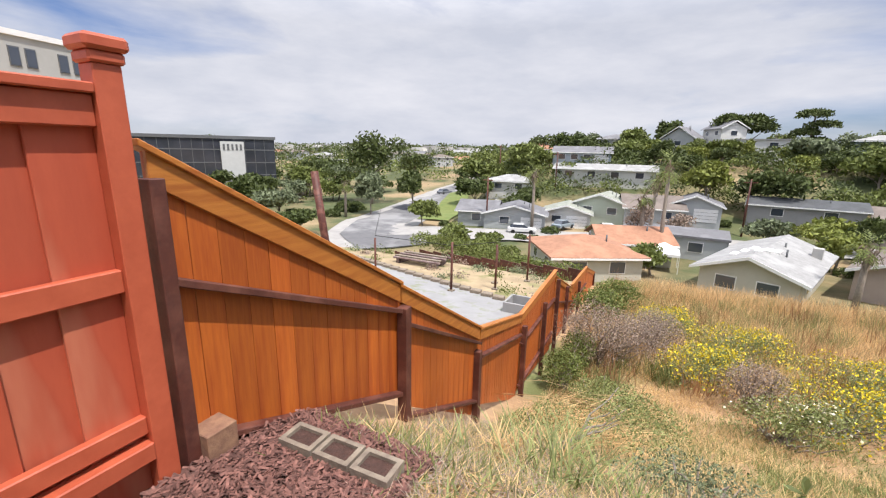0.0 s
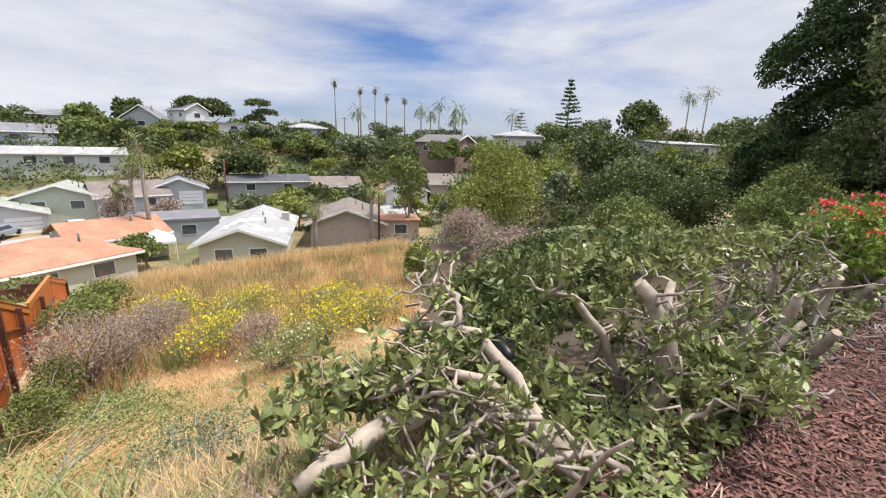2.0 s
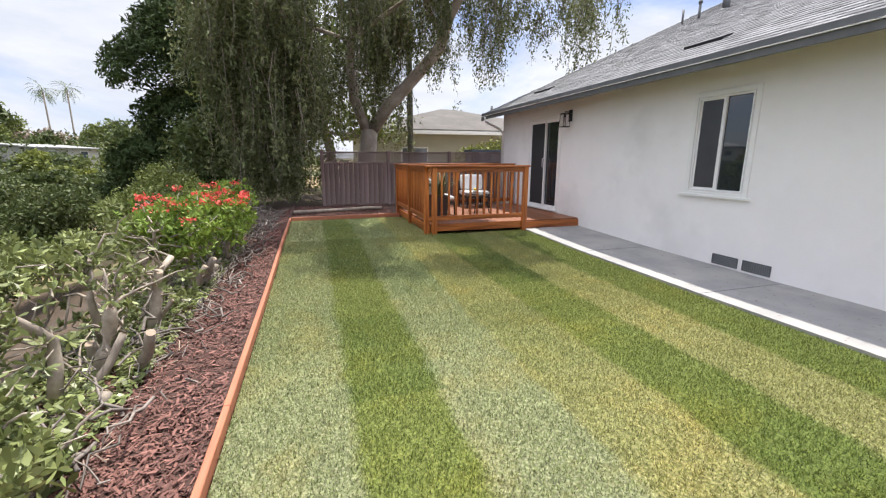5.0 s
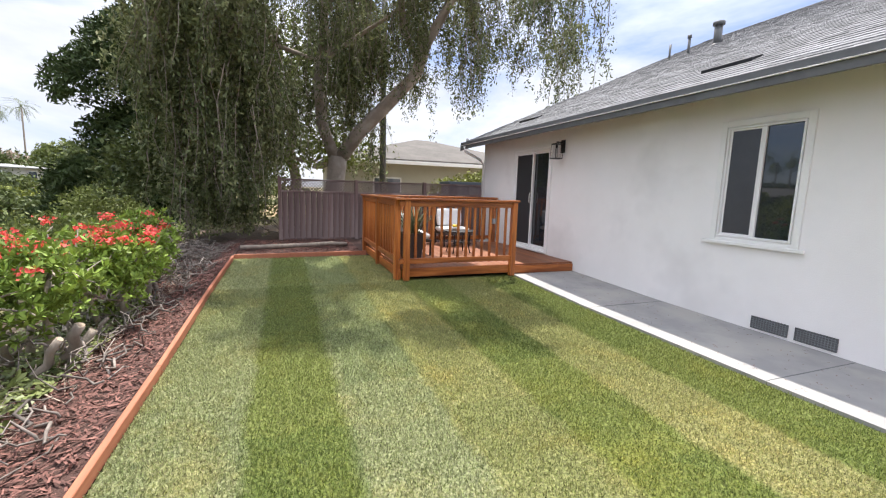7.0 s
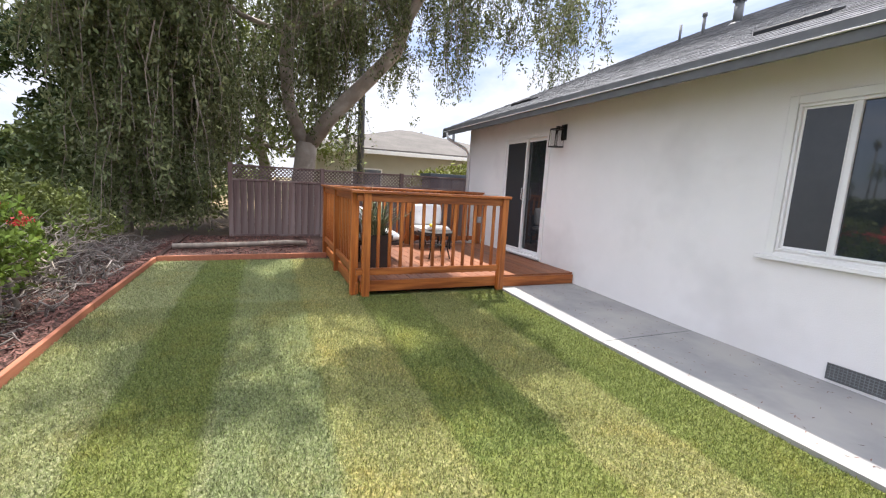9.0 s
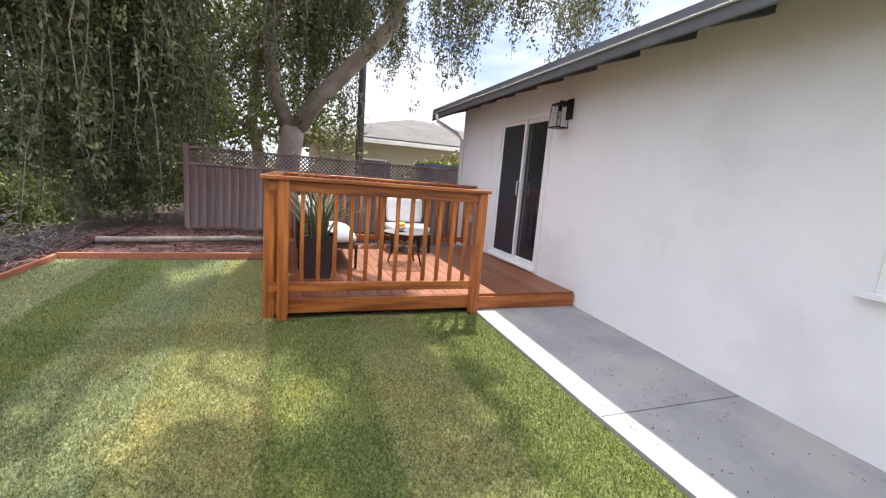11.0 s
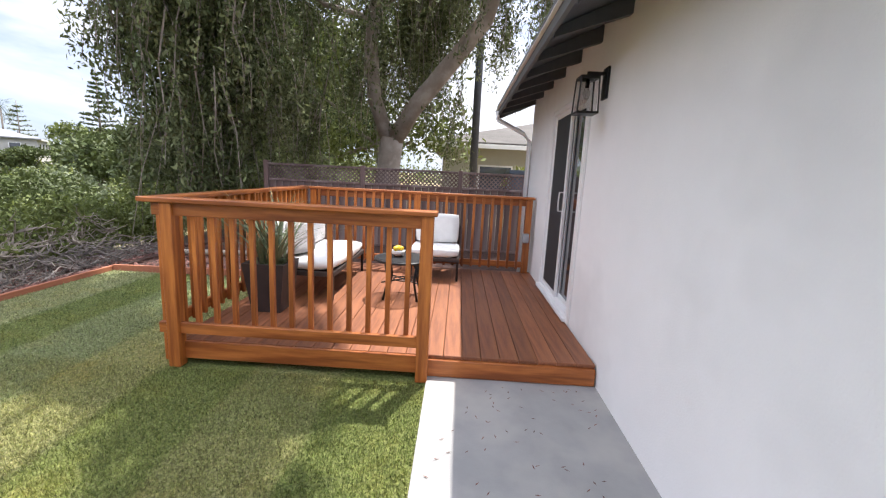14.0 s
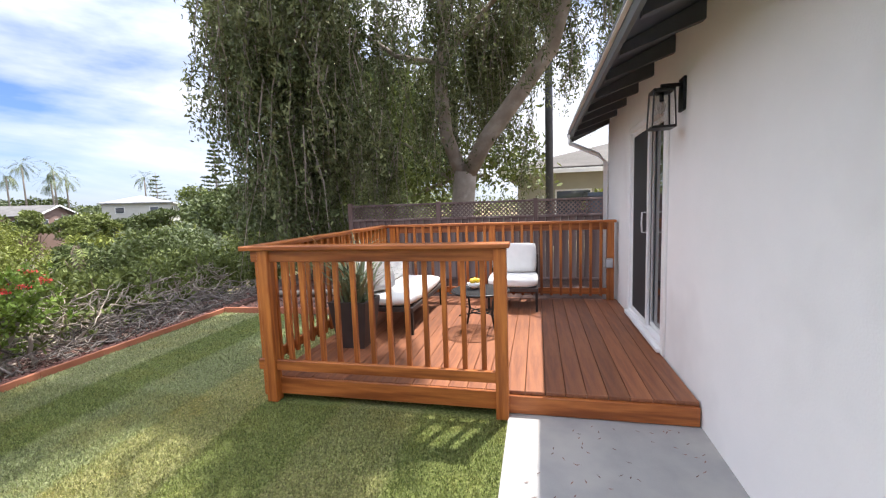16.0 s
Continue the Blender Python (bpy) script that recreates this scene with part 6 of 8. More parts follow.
# ---- the weeping tree beyond the far fence ----
def weeping_tree():
    t = thing("weeping_tree", (18.3, -2.8, -0.1), "large weeping tree with a forked pale trunk and hanging foliage", "tree")
    rnd = random.Random(4)
    rng = np.random.default_rng(4)
    bm = bmesh.new()
    o = Vector((18.3, -2.8, -0.1))
    tube(bm, [Vector(p) - o for p in ((18.3, -2.6, -0.4), (18.35, -2.7, 1.2), (18.3, -2.85, 2.5))], [0.42, 0.34, 0.33], 12)
    tube(bm, [Vector(p) - o for p in ((18.3, -2.9, 2.4), (17.9, -3.5, 3.3), (17.3, -4.6, 4.5), (16.9, -5.3, 5.3), (16.7, -5.6, 6.3), (16.4, -6.3, 7.6), (16.0, -7.4, 8.6))], [0.25, 0.24, 0.22, 0.2, 0.17, 0.13, 0.07], 10)
    tube(bm, [Vector(p) - o for p in ((18.3, -2.75, 2.4), (18.3, -2.3, 3.6), (18.2, -2.2, 5.0), (18.0, -2.4, 6.6), (17.8, -2.3, 8.6), (17.5, -1.8, 10.2))], [0.22, 0.2, 0.19, 0.16, 0.12, 0.06], 10)
    tube(bm, [Vector(p) - o for p in ((16.8, -5.4, 5.6), (16.8, -4.8, 6.6), (16.6, -4.6, 8.0), (16.3, -4.4, 9.5))], [0.15, 0.13, 0.1, 0.05], 8)
    # limbs high over the lawn, out of view, added to carry the shading foliage
    for i in range(7):
        e = Vector((rnd.uniform(9.2, 12), rnd.uniform(-6.5, -1.5), rnd.uniform(9.0, 10.2)))
        tube(bm, [q - o for q in wander((16.3, -4.4, 9.4), e, 6, 0.5, rnd, 0.5)], [0.09, 0.08, 0.06, 0.05, 0.035, 0.025, 0.012], 6, cap=False)
    for i in range(26):
        a = Vector(rnd.choice(((16.4, -6.3, 7.6), (17.9, -2.3, 7.5), (16.6, -4.7, 7.6), (18.1, -2.3, 5.6), (17.6, -1.9, 9.6))))
        e = Vector((rnd.uniform(11.5, 20), rnd.uniform(-9, 4.5), rnd.uniform(6.5, 11)))
        tube(bm, [q - o for q in wander(a, e, 6, 0.5, rnd, 0.4)], [0.08, 0.07, 0.06, 0.05, 0.035, 0.025, 0.012], 6, cap=False)
    part("trunk", bm, mat("smooth_mottled_bark", (0.33, 0.27, 0.22), (0.22, 0.175, 0.14), scale=4, rough=0.85, bump=0.006, bscale=20, c3=(0.42, 0.36, 0.30), c3scale=2), t, smooth=True)
    zones = (  # centre, radii, bunches, strands a bunch, hang length, leaves a strand
        ((15.0, 0.5, 5.0), (1.8, 1.7, 3.2), 46, 11, (1.0, 3.6), 92), ((14.8, 0.3, 2.6), (1.0, 1.1, 1.6), 13, 9, (1.0, 2.6), 84), ((13.6, 0.0, 6.4), (1.5, 1.9, 1.4), 13, 10, (1.0, 2.6), 80),
        ((17.4, 0.4, 6.0), (2.4, 2.0, 3.6), 17, 12, (1.2, 4.5), 84),
        ((17.6, -2.0, 9.0), (4.2, 4.5, 2.4), 42, 12, (1.2, 4.2), 84), ((19.5, -3.0, 6.5), (2.5, 3.5, 3.5), 20, 11, (1.5, 4.0), 76),
        # the zones at x 11.7 and 12.6 are unseen, placed to dapple the lawn
        ((16.3, -8.0, 7.6), (2.8, 4.4, 2.1), 30, 11, (1.0, 3.0), 74), ((11.7, -4.0, 9.6), (1.8, 1.9, 0.8), 20, 20, (0.5, 1.3), 100), ((12.6, -2.0, 9.2), (1.7, 1.6, 0.8), 14, 18, (0.6, 1.4), 95), ((19.4, -3.8, 7.6), (1.7, 1.2, 2.0), 22, 12, (1.2, 3.2), 84),
        ((16.8, -8.4, 9.2), (2.4, 3.0, 1.2), 15, 11, (0.8, 2.4), 70),
        )
    PP, UU, tw = [], [], bmesh.new()
    for c, r, bunches, per, (l0, l1), k in zones:
        for g_ in range(bunches):
            d = unit(rng.normal(size=(1, 3)))[0]
            mid = np.array(c) + d * np.array(r) * rng.random() ** 0.33
            lnb = rng.uniform(l0, l1)
            for i in range(per):
                p = mid + rng.normal(size=3) * (0.26, 0.26, 0.2)
                ln = min(lnb * rng.uniform(0.55, 1.15), max(0.5, p[2] - 0.15))
                sway = rng.normal(size=2) * 0.12
                f = rng.random(k) ** 0.85
                q = np.stack([p[0] + sway[0] * f * ln + 0.09 * np.sin(f * 7 + i), p[1] + sway[1] * f * ln + 0.09 * np.cos(f * 6 + i), p[2] - f * ln], 1) + rng.normal(size=(k, 3)) * 0.075
                q[:, 2] = np.maximum(q[:, 2], 0.05)
                PP.append(q)
                if i % 2 == 0:
                    tube(tw, [Vector((p[0] + sway[0] * g * ln + 0.09 * math.sin(g * 7 + i), p[1] + sway[1] * g * ln + 0.09 * math.cos(g * 6 + i), max(0.1, p[2] - g * ln))) - o for g in (0, 0.35, 0.7, 1)], [0.017, 0.013, 0.009, 0.005], 3, cap=False)
    P = np.concatenate(PP) - np.array(o)
    part("twig_tangle", tw, M_BARK, t)["kind"] = "stuff"
    leaves("foliage", P, 0.062, M_LF_WILL, t, rng, droop=1.0, ratio=0.36)


weeping_tree()
rngw = np.random.default_rng(41)
crown_tree("tree", 16.6, 1.6, -0.3, 7, [(0, 0, 4.6, 1.5, 1.4, 2.0), (-0.8, -0.4, 2.6, 1.2, 1.3, 1.6), (0.2, 0.8, 1.6, 1.6, 1.4, 1.6), (0.4, -0.6, 6.2, 1.5, 1.6, 1.4)], M_LF_DARK, "dark leafy tree inside the hanging foliage", 16000, 0.08, 0.15, 41, shell=0.6)
for i in range(24):
    rq = random.Random(1200 + i)
    x, y = rq.uniform(26, 78), rq.uniform(12, 62)
    if y < 0.35 * x:
        y = 0.35 * x + rq.uniform(0, 8)
    z = ground_z(x, y)
    h_ = max(4.0, rq.uniform(-2.2, 1.2) - z)
    w_ = rq.uniform(5, 9)
    bl = [(rq.uniform(-0.3, 0.3) * w_, rq.uniform(-0.3, 0.3) * w_, h_ * rq.uniform(0.5, 0.82), w_ * rq.uniform(0.2, 0.3), w_ * rq.uniform(0.2, 0.3), h_ * rq.uniform(0.14, 0.22)) for _ in range(8)]
    crown_tree("tree", x, y, z, h_, bl, rq.choice((M_LF_DARK, M_LF_MID, M_LF_GREY, M_LF_LIME, M_LF_DARK)), "leafy tree growing in the canyon", 3600, 0.17 + 0.002 * x, 0.2, 1200 + i, group="canyon trees", shell=0.45)
# pine clump behind it, power pole, shrubs
crown_tree("pine_tree", 31, 5.5, -4.3, 12, [(0, 0, 12.5, 3.2, 3.2, 2.2), (-1.2, 1.5, 10.2, 2.8, 2.8, 2.2), (1.8, -1.5, 10.8, 3.0, 2.6, 2.4), (0, 0, 7.8, 3.4, 3.4, 2.2), (1, -2.2, 8, 3, 3, 2.4), (-0.5, 1.5, 5.2, 3.6, 3.6, 2.0), (0.5, -1.0, 3.0, 3.6, 3.6, 2.0), (-1.5, 3.2, 3.2, 2.4, 2.4, 1.6)],
           M_LF_PINE, "dense dark rounded pine beyond the garden", 80000, 0.16, 0.4, 21, shell=0.22, ratio=0.3)
crown_tree("tree", 24, -1.5, -0.3, 9, [(0, 0, 6.5, 3.2, 3.5, 2.8), (0.5, 3, 5.0, 3, 3, 3), (0, -1.5, 3.0, 2.2, 2.6, 2.4), (0, 2.5, 2.2, 3, 3, 2.2)], M_LF_MID, "mid-green tree behind the weeping tree", 9000, 0.14, 0.3, 22, shell=0.6)
pole = thing("utility_pole", (22.3, -5.37, -0.1), "tall dark timber utility pole beyond the fence", "utility pole")
bm = bmesh.new()
tube(bm, [(0, 0, -0.4), (0.0, 0, 12)], [0.16, 0.12], 12)
part("pole", bm, M_RAFTER, pole, smooth=True)
boxpart("crossarm", (-0.06, 0.06, -1.2, 1.2, 11.3, 11.45), M_DKRED, pole)
bush("shrub", 17.2, -7.6, [(0, 0, 1.3, 0.9, 1.3, 0.9), (0.3, 0.8, 1.1, 0.8, 0.8, 0.9), (0, -0.6, 1.7, 0.7, 0.7, 0.6)], M_LF_LIME, "bright green leafy shrub behind the fence", 2600, 0.075, 31, z=-0.1)
bush("shrub", 16.0, -1.3, [(0, 0, 0.7, 0.7, 1.2, 0.9), (0, 1.6, 0.6, 0.9, 0.9, 0.8)], M_LF_MID, "low green shrub behind the fence", 1800, 0.06, 33, z=-0.1)
shed = thing("garden_shed", (15.6, -6.75, -0.1), "low blue-grey plastic garden store behind the fence", "garden store")
M_SHED = mat("bluegrey_plastic", (0.10, 0.12, 0.15), (0.08, 0.10, 0.125), rough=0.5)
boxpart("body", (-0.4, 0.4, -0.9, 0.75, 0, 1.72), M_SHED, shed)
boxpart("lid", (-0.45, 0.45, -0.95, 0.8, 1.72, 1.80), M_SHED, shed)


# ---- furniture on the deck ----
def cushion(name, x0, x1, y0, y1, z0, z1, parent, material=M_CUSH, label="", tilt=None):
    bm = bmesh.new()
    c = Vector(((x0 + x1) / 2, (y0 + y1) / 2, (z0 + z1) / 2))
    box(bm, x0 - c.x, x1 - c.x, y0 - c.y, y1 - c.y, z0 - c.z, z1 - c.z)
    bmesh.ops.subdivide_edges(bm, edges=bm.edges, cuts=5, use_grid_fill=True)
    hx, hy, hz = (x1 - x0) / 2, (y1 - y0) / 2, (z1 - z0) / 2
    for v in bm.verts:
        u = [v.co.x / hx, v.co.y / hy, v.co.z / hz]
        k = 1 - 0.055 * (abs(u[0] * u[1]) ** 3 + abs(u[1] * u[2]) ** 3 + abs(u[0] * u[2]) ** 3)
        v.co *= k
        v.co += Vector((0, 0, 1)) * 0.008 * noise.noise(v.co * 9 + c)
    ob = part(name, bm, material, parent, label, loc=c, smooth=True)
    if tilt:
        ob.rotation_euler = [radians(a) for a in tilt]
    return ob


def seat(x0, x1, y0, y1, label, back):
    s = thing("outdoor_sofa" if x1 - x0 > 1 else "outdoor_chair", (x0, y0, DZ), label, "outdoor seat", group="outdoor seats")
    w, d = x1 - x0, y1 - y0
    for a in (0.02, w - 0.02):
        for b in (0.02, d - 0.02):
            boxpart("leg", (a - 0.015, a + 0.015, b - 0.015, b + 0.015, 0, 0.29), M_BLK, s, bev=0)
    boxpart("seat_frame", (0, w, 0, d, 0.25, 0.30), M_BROWNM, s, "dark frame")
    cushion("seat_cushion", 0.0, w, 0.0, d, 0.305, 0.42, s, label="white seat cushion")
    if back == "y":
        boxpart("backrest", (0, w, d - 0.02, d + 0.02, 0.28, 0.66), M_BROWNM, s)
        k = 2 if w > 1 else 1
        for i in range(k):
            cushion("back_cushion", w * i / k + 0.01, w * (i + 1) / k - 0.01, d - 0.17, d - 0.03, 0.42, 0.80, s, label="white back cushion", tilt=(-8, 0, 0))
    else:
        boxpart("backrest", (w - 0.02, w + 0.02, 0, d, 0.28, 0.66), M_BROWNM, s)
        cushion("back_cushion", w - 0.17, w - 0.03, 0.02, d - 0.02, 0.42, 0.82, s, label="white back cushion", tilt=(0, 8, 0))
    return s


sofa = seat(10.05, 11.45, -3.62, -2.92, "low white-cushioned outdoor sofa on the deck", "y")
chair = seat(11.14, 11.78, -4.92, -4.28, "low white-cushioned outdoor chair on the deck", "x")
rug = tagged(cushion("scatter_cushion", 10.15, 10.5, -3.22, -3.08, 0.60, 0.95, None, M_GREYC), "grey patterned scatter cushion leaning on the sofa", "cushion")
rug.rotation_euler = (radians(-18), 0, radians(-25))
tb = thing("side_table", (10.36, -4.30, DZ), "round black metal side table with a pierced top", "side table")
bm = bmesh.new()
R, N = 0.31, 9
for i in range(-N, N + 1):
    c = i * R / N
    hl = math.sqrt(max(0, R * R - c * c))
    if hl > 0.02:
        tube(bm, [(c, -hl, 0.435), (c, hl, 0.435)], 0.005, 4)
        tube(bm, [(-hl, c, 0.43), (hl, c, 0.43)], 0.005, 4)
part("tabletop", bm, M_BLK, tb, "pierced black top")
bm = bmesh.new()
tube(bm, [(R * math.cos(a * math.pi / 12), R * math.sin(a * math.pi / 12), 0.43) for a in range(25)], 0.014, 6)
part("rim", bm, M_BLK, tb, smooth=True)
for k in range(4):
    a = math.pi / 4 + k * math.pi / 2
    bm = bmesh.new()
    tube(bm, [(0.24 * math.cos(a), 0.24 * math.sin(a), 0.43), (0.2 * math.cos(a), 0.2 * math.sin(a), 0.2), (0.26 * math.cos(a), 0.26 * math.sin(a), 0.0)], 0.013, 6)
    part("leg", bm, M_BLK, tb, smooth=True)
bm = bmesh.new()
tube(bm, [(0.1 * math.cos(a * math.pi / 8), 0.1 * math.sin(a * math.pi / 8), 0.2) for a in range(17)], 0.008, 5)
tube(bm, [(-0.2, -0.2, 0.2), (0.2, 0.2, 0.2)], 0.008, 4)
tube(bm, [(0.2, -0.2, 0.2), (-0.2, 0.2, 0.2)], 0.008, 4)
part("stretcher", bm, M_BLK, tb, smooth=True)
bowl = thing("fruit_bowl", (10.42, -4.23, DZ + 0.446), "small white bowl with yellow fruit on the table", "bowl")
bm = bmesh.new()
tube(bm, [(0, 0, 0), (0, 0, 0.02), (0, 0, 0.06)], [0.03, 0.06, 0.085], 14)
part("bowl_body", bm, M_TRIM, bowl, smooth=True)
for dx, dy in ((0.03, 0), (-0.03, 0.02), (0, -0.035), (0.0, 0.01)):
    bm = bmesh.new()
    bmesh.ops.create_icosphere(bm, subdivisions=2, radius=0.032, matrix=Matrix.Translation((dx, dy, 0.085)) @ Matrix.Diagonal((1.2, 1, 0.9, 1)))
    part("fruit", bm, mat("yellow_fruit", (0.75, 0.5, 0.03), rough=0.4), bowl, "yellow fruit", smooth=True)

pot = thing("planter", (9.72, -3.12, DZ), "tall tapered dark planter with a spiky green plant", "potted plant")
bm = bmesh.new()
for zs in ((0, 0.115), ):
    b0 = [bm.verts.new((sx * 0.135, sy * 0.135, 0)) for sx, sy in ((-1, -1), (1, -1), (1, 1), (-1, 1))]
    b1 = [bm.verts.new((sx * 0.195, sy * 0.195, 0.47)) for sx, sy in ((-1, -1), (1, -1), (1, 1), (-1, 1))]
    b2 = [bm.verts.new((sx * 0.17, sy * 0.17, 0.47)) for sx, sy in ((-1, -1), (1, -1), (1, 1), (-1, 1))]
    b3 = [bm.verts.new((sx * 0.165, sy * 0.165, 0.43)) for sx, sy in ((-1, -1), (1, -1), (1, 1), (-1, 1))]
    bm.faces.new(b0[::-1])
    for A, B in ((b0, b1), (b1, b2), (b2, b3)):
        for i in range(4):
            bm.faces.new((A[i], A[(i + 1) % 4], B[(i + 1) % 4], B[i]))
    bm.faces.new(b3)
part("pot_body", bm, M_POT, pot, "dark tapered square pot")


def blades(name, n, ln, width, material, parent, seed, base=(0, 0, 0), up=0.9, droop=0.5, spread_=0.1, segs=5):
    """Long arching strap leaves out of one base."""
    rnd = random.Random(seed)
    bm = bmesh.new()
    for i in range(n):
        a = rnd.uniform(0, 6.283)
        L_ = ln * rnd.uniform(0.6, 1.1)
        d = Vector((math.cos(a) * rnd.uniform(0.1, 0.7), math.sin(a) * rnd.uniform(0.1, 0.7), up)).normalized()
        p = Vector(base) + Vector((rnd.uniform(-1, 1) * spread_, rnd.uniform(-1, 1) * spread_, 0))
        s = Vector((-math.sin(a), math.cos(a), 0)) * width
        prev = (bm.verts.new(p - s), bm.verts.new(p + s))
        for k in range(segs):
            p = p + d * L_ / segs
            d = (d + Vector((math.cos(a) * 0.08, math.sin(a) * 0.08, -droop * 0.5 * (k + 1) / segs))).normalized()
            w_ = 1 - ((k + 1) / segs) ** 2 * 0.9
            cur = (bm.verts.new(p - s * w_), bm.verts.new(p + s * w_))
            bm.faces.new((prev[0], prev[1], cur[1], cur[0]))
            prev = cur
    return part(name, bm, material, parent)


blades("leaves", 110, 0.85, 0.010, M_LF_GREY, pot, 5, (0, 0, 0.43), up=0.75, droop=0.95)
blades("seed_stalk", 6, 1.0, 0.004, M_STRAW, pot, 6, (0, 0, 0.43), droop=0.45)["kind"] = "stuff"

# ---- mulch chips, block, debris ----
rg = np.random.default_rng(12)


def chips(name, xr, yr, n, zf, material, size, label, category="mulch", flat_=0.25, ratio=0.22):
    X, Y = rg.uniform(*xr, n), rg.uniform(*yr, n)
    Z = np.array([zf(a, b) for a, b in zip(X, Y)]) + rg.uniform(0.0, 0.025, n)
    P = np.stack([X, Y, Z], 1)
    U = rg.normal(size=(n, 3))
    U[:, 2] *= flat_
    U = unit(U)
    V = unit(np.cross(U, np.stack([rg.normal(size=n) * 0.4, rg.normal(size=n) * 0.4, np.ones(n)], 1)))
    s = size * rg.uniform(0.4, 1.4, (n, 1))
    return tagged(quads(name, P, U * s, V * s * ratio, material, shape="quad"), label, category, "", "stuff")


mz = bed_z
chips("mulch", (-1.6, 4), (-0.04, 0.75), 15000, lambda x, y: mz(x, y), M_CHIP, 0.022, "red-brown bark mulch chips along the lawn")
chips("mulch", (1.6, 4), (0.7, 1.45), 5000, lambda x, y: mz(x, y), M_CHIP, 0.022, "red-brown bark mulch chips under the pruned trees")
chips("mulch", (4, 13.5), (-0.02, 1.2), 20000, lambda x, y: mz(x, y), M_CHIP, 0.024, "red-brown bark mulch chips along the lawn")
chips("mulch", (11.46, 14.4), (-2.6, 0.0), 5000, lambda x, y: -0.03, M_CHIP, 0.03, "red-brown bark mulch chips by the far fence")
chips("mulch", (-1.62, -0.74), (0.2, 1.62), 12000, lambda x, y: bed_z(x, y) if y < 1.5 else ground_z(x, y) + 0.01, M_CHIP, 0.022, "red-brown bark mulch on the mound by the fence")
blkb = thing("breeze_block", (-1.12, 1.28, bed_z(-1.12, 1.28) + 0.015), "pale hollow concrete blocks sunk in the mulch", "concrete block")
blkb.rotation_euler.z = radians(2)
for i in range(3):
    xo = -0.32 + i * 0.215
    bm = bmesh.new()
    box(bm, xo, xo + 0.20, -0.075, -0.05, -0.05, 0.05)
    box(bm, xo, xo + 0.20, 0.05, 0.075, -0.05, 0.05)
    for k in (0, 0.175):
        box(bm, xo + k, xo + k + 0.025, -0.0499, 0.0499, -0.05, 0.05)
    o = part("block", bm, M_BLOCK, blkb)
    boxpart("soil_fill", (xo + 0.026, xo + 0.174, -0.049, 0.049, -0.05, 0.032), M_MULCHG, o, "soil packed in the hollow", bev=0)
logf = thing("edging_log", (12.6, -1.3, 0.0), "weathered timber log lying before the far fence", "log")
bm = bmesh.new()
tube(bm, wander((-0.1, 1.2, 0.05), (0.2, -1.1, 0.05), 6, 0.05), 0.05, 8)
part("log_body", bm, M_BARK, logf, smooth=True)

# ---- lawn grass ----
for k, (x0, x1, n, hgt) in enumerate(((-0.5, 4.5, 170000, 0.027), (4.5, 8.8, 200000, 0.027), (8.8, 11.4, 20000, 0.03))):
    ylo = CURB_Y + 0.01 if x0 < 8 else -2.74
    X, Y = rg.uniform(x0, x1, n), rg.uniform(ylo, EDGE_Y - 0.03, n)
    Z = np.interp(X, [-3, 5, 7, 8.8, 12], [-0.10, -0.11, -0.085, -0.03, -0.02])
    P = np.stack([X, Y, Z - 0.002], 1)
    U = rg.normal(size=(n, 3)) * 0.45
    U[:, 2] = 1
    U = unit(U) * hgt * 0.5 * rg.uniform(0.6, 1.3, (n, 1))
    V = rg.normal(size=(n, 3))
    V[:, 2] = 0
    V = unit(V) * 0.0036
    ob = quads("grass", P, U, V, M_BLADE, shape="tri")
    tagged(ob, "short mown grass blades of the lawn", "grass", "", "stuff")
# leaf litter on the path
X = rg.uniform(2.5, 8.8, 300)
P = np.stack([X, rg.uniform(-5.9, -4.75, 300), np.interp(X, [5, 7, 8.8], [-0.11, -0.085, -0.03]) + 0.036], 1)
U = rg.normal(size=(300, 3)) * (1, 1, 0.05)
tagged(quads("leaf_litter", P, unit(U) * 0.018, unit(np.cross(U, np.tile([0, 0, 1.0], (300, 1)))) * 0.004, M_CHIP), "dry narrow leaves scattered on the concrete path", "leaf litter", "", "stuff")
joint = thing("path_joint", (0, 0, 0), "narrow control joint in the concrete path", "joint", kind="structure")
for x in (4.72, 6.88):
    boxpart("groove", (x - 0.004, x + 0.004, WALL_Y + 0.01, CURB_Y - 0.01, yard_z(x) + 0.029, yard_z(x) + 0.0325), M_FASCIA, joint, bev=0)


# ---- the dry slope ----
def tufts(name, xr, yr, n, hgt, material, label, category, width=0.006, keep=None, lean=0.35, zoff=0.0, seed=1, clump=0):
    r = np.random.default_rng(seed)
    X, Y = r.uniform(*xr, n), r.uniform(*yr, n)
    if clump:
        cx, cy = r.uniform(*xr, clump), r.uniform(*yr, clump)
        k = r.integers(0, clump, n)
        X, Y = cx[k] + r.normal(size=n) * 0.22, cy[k] + r.normal(size=n) * 0.22
    if keep is not None:
        m = keep(X, Y)
        X, Y = X[m], Y[m]
    n = len(X)
    Z = np.array([ground_z(a, b) for a, b in zip(X, Y)])
    P = np.stack([X, Y, Z + zoff], 1)
    U = r.normal(size=(n, 3)) * lean
    U[:, 2] = 1
    U = unit(U) * hgt * 0.5 * r.uniform(0.4, 1.3, (n, 1))
    V = r.normal(size=(n, 3))
    V[:, 2] = 0
    V = unit(V) * width * r.uniform(0.6, 1.4, (n, 1))
    return tagged(quads(name, P, U, V, material, shape="tri"), label, category, "", "stuff")


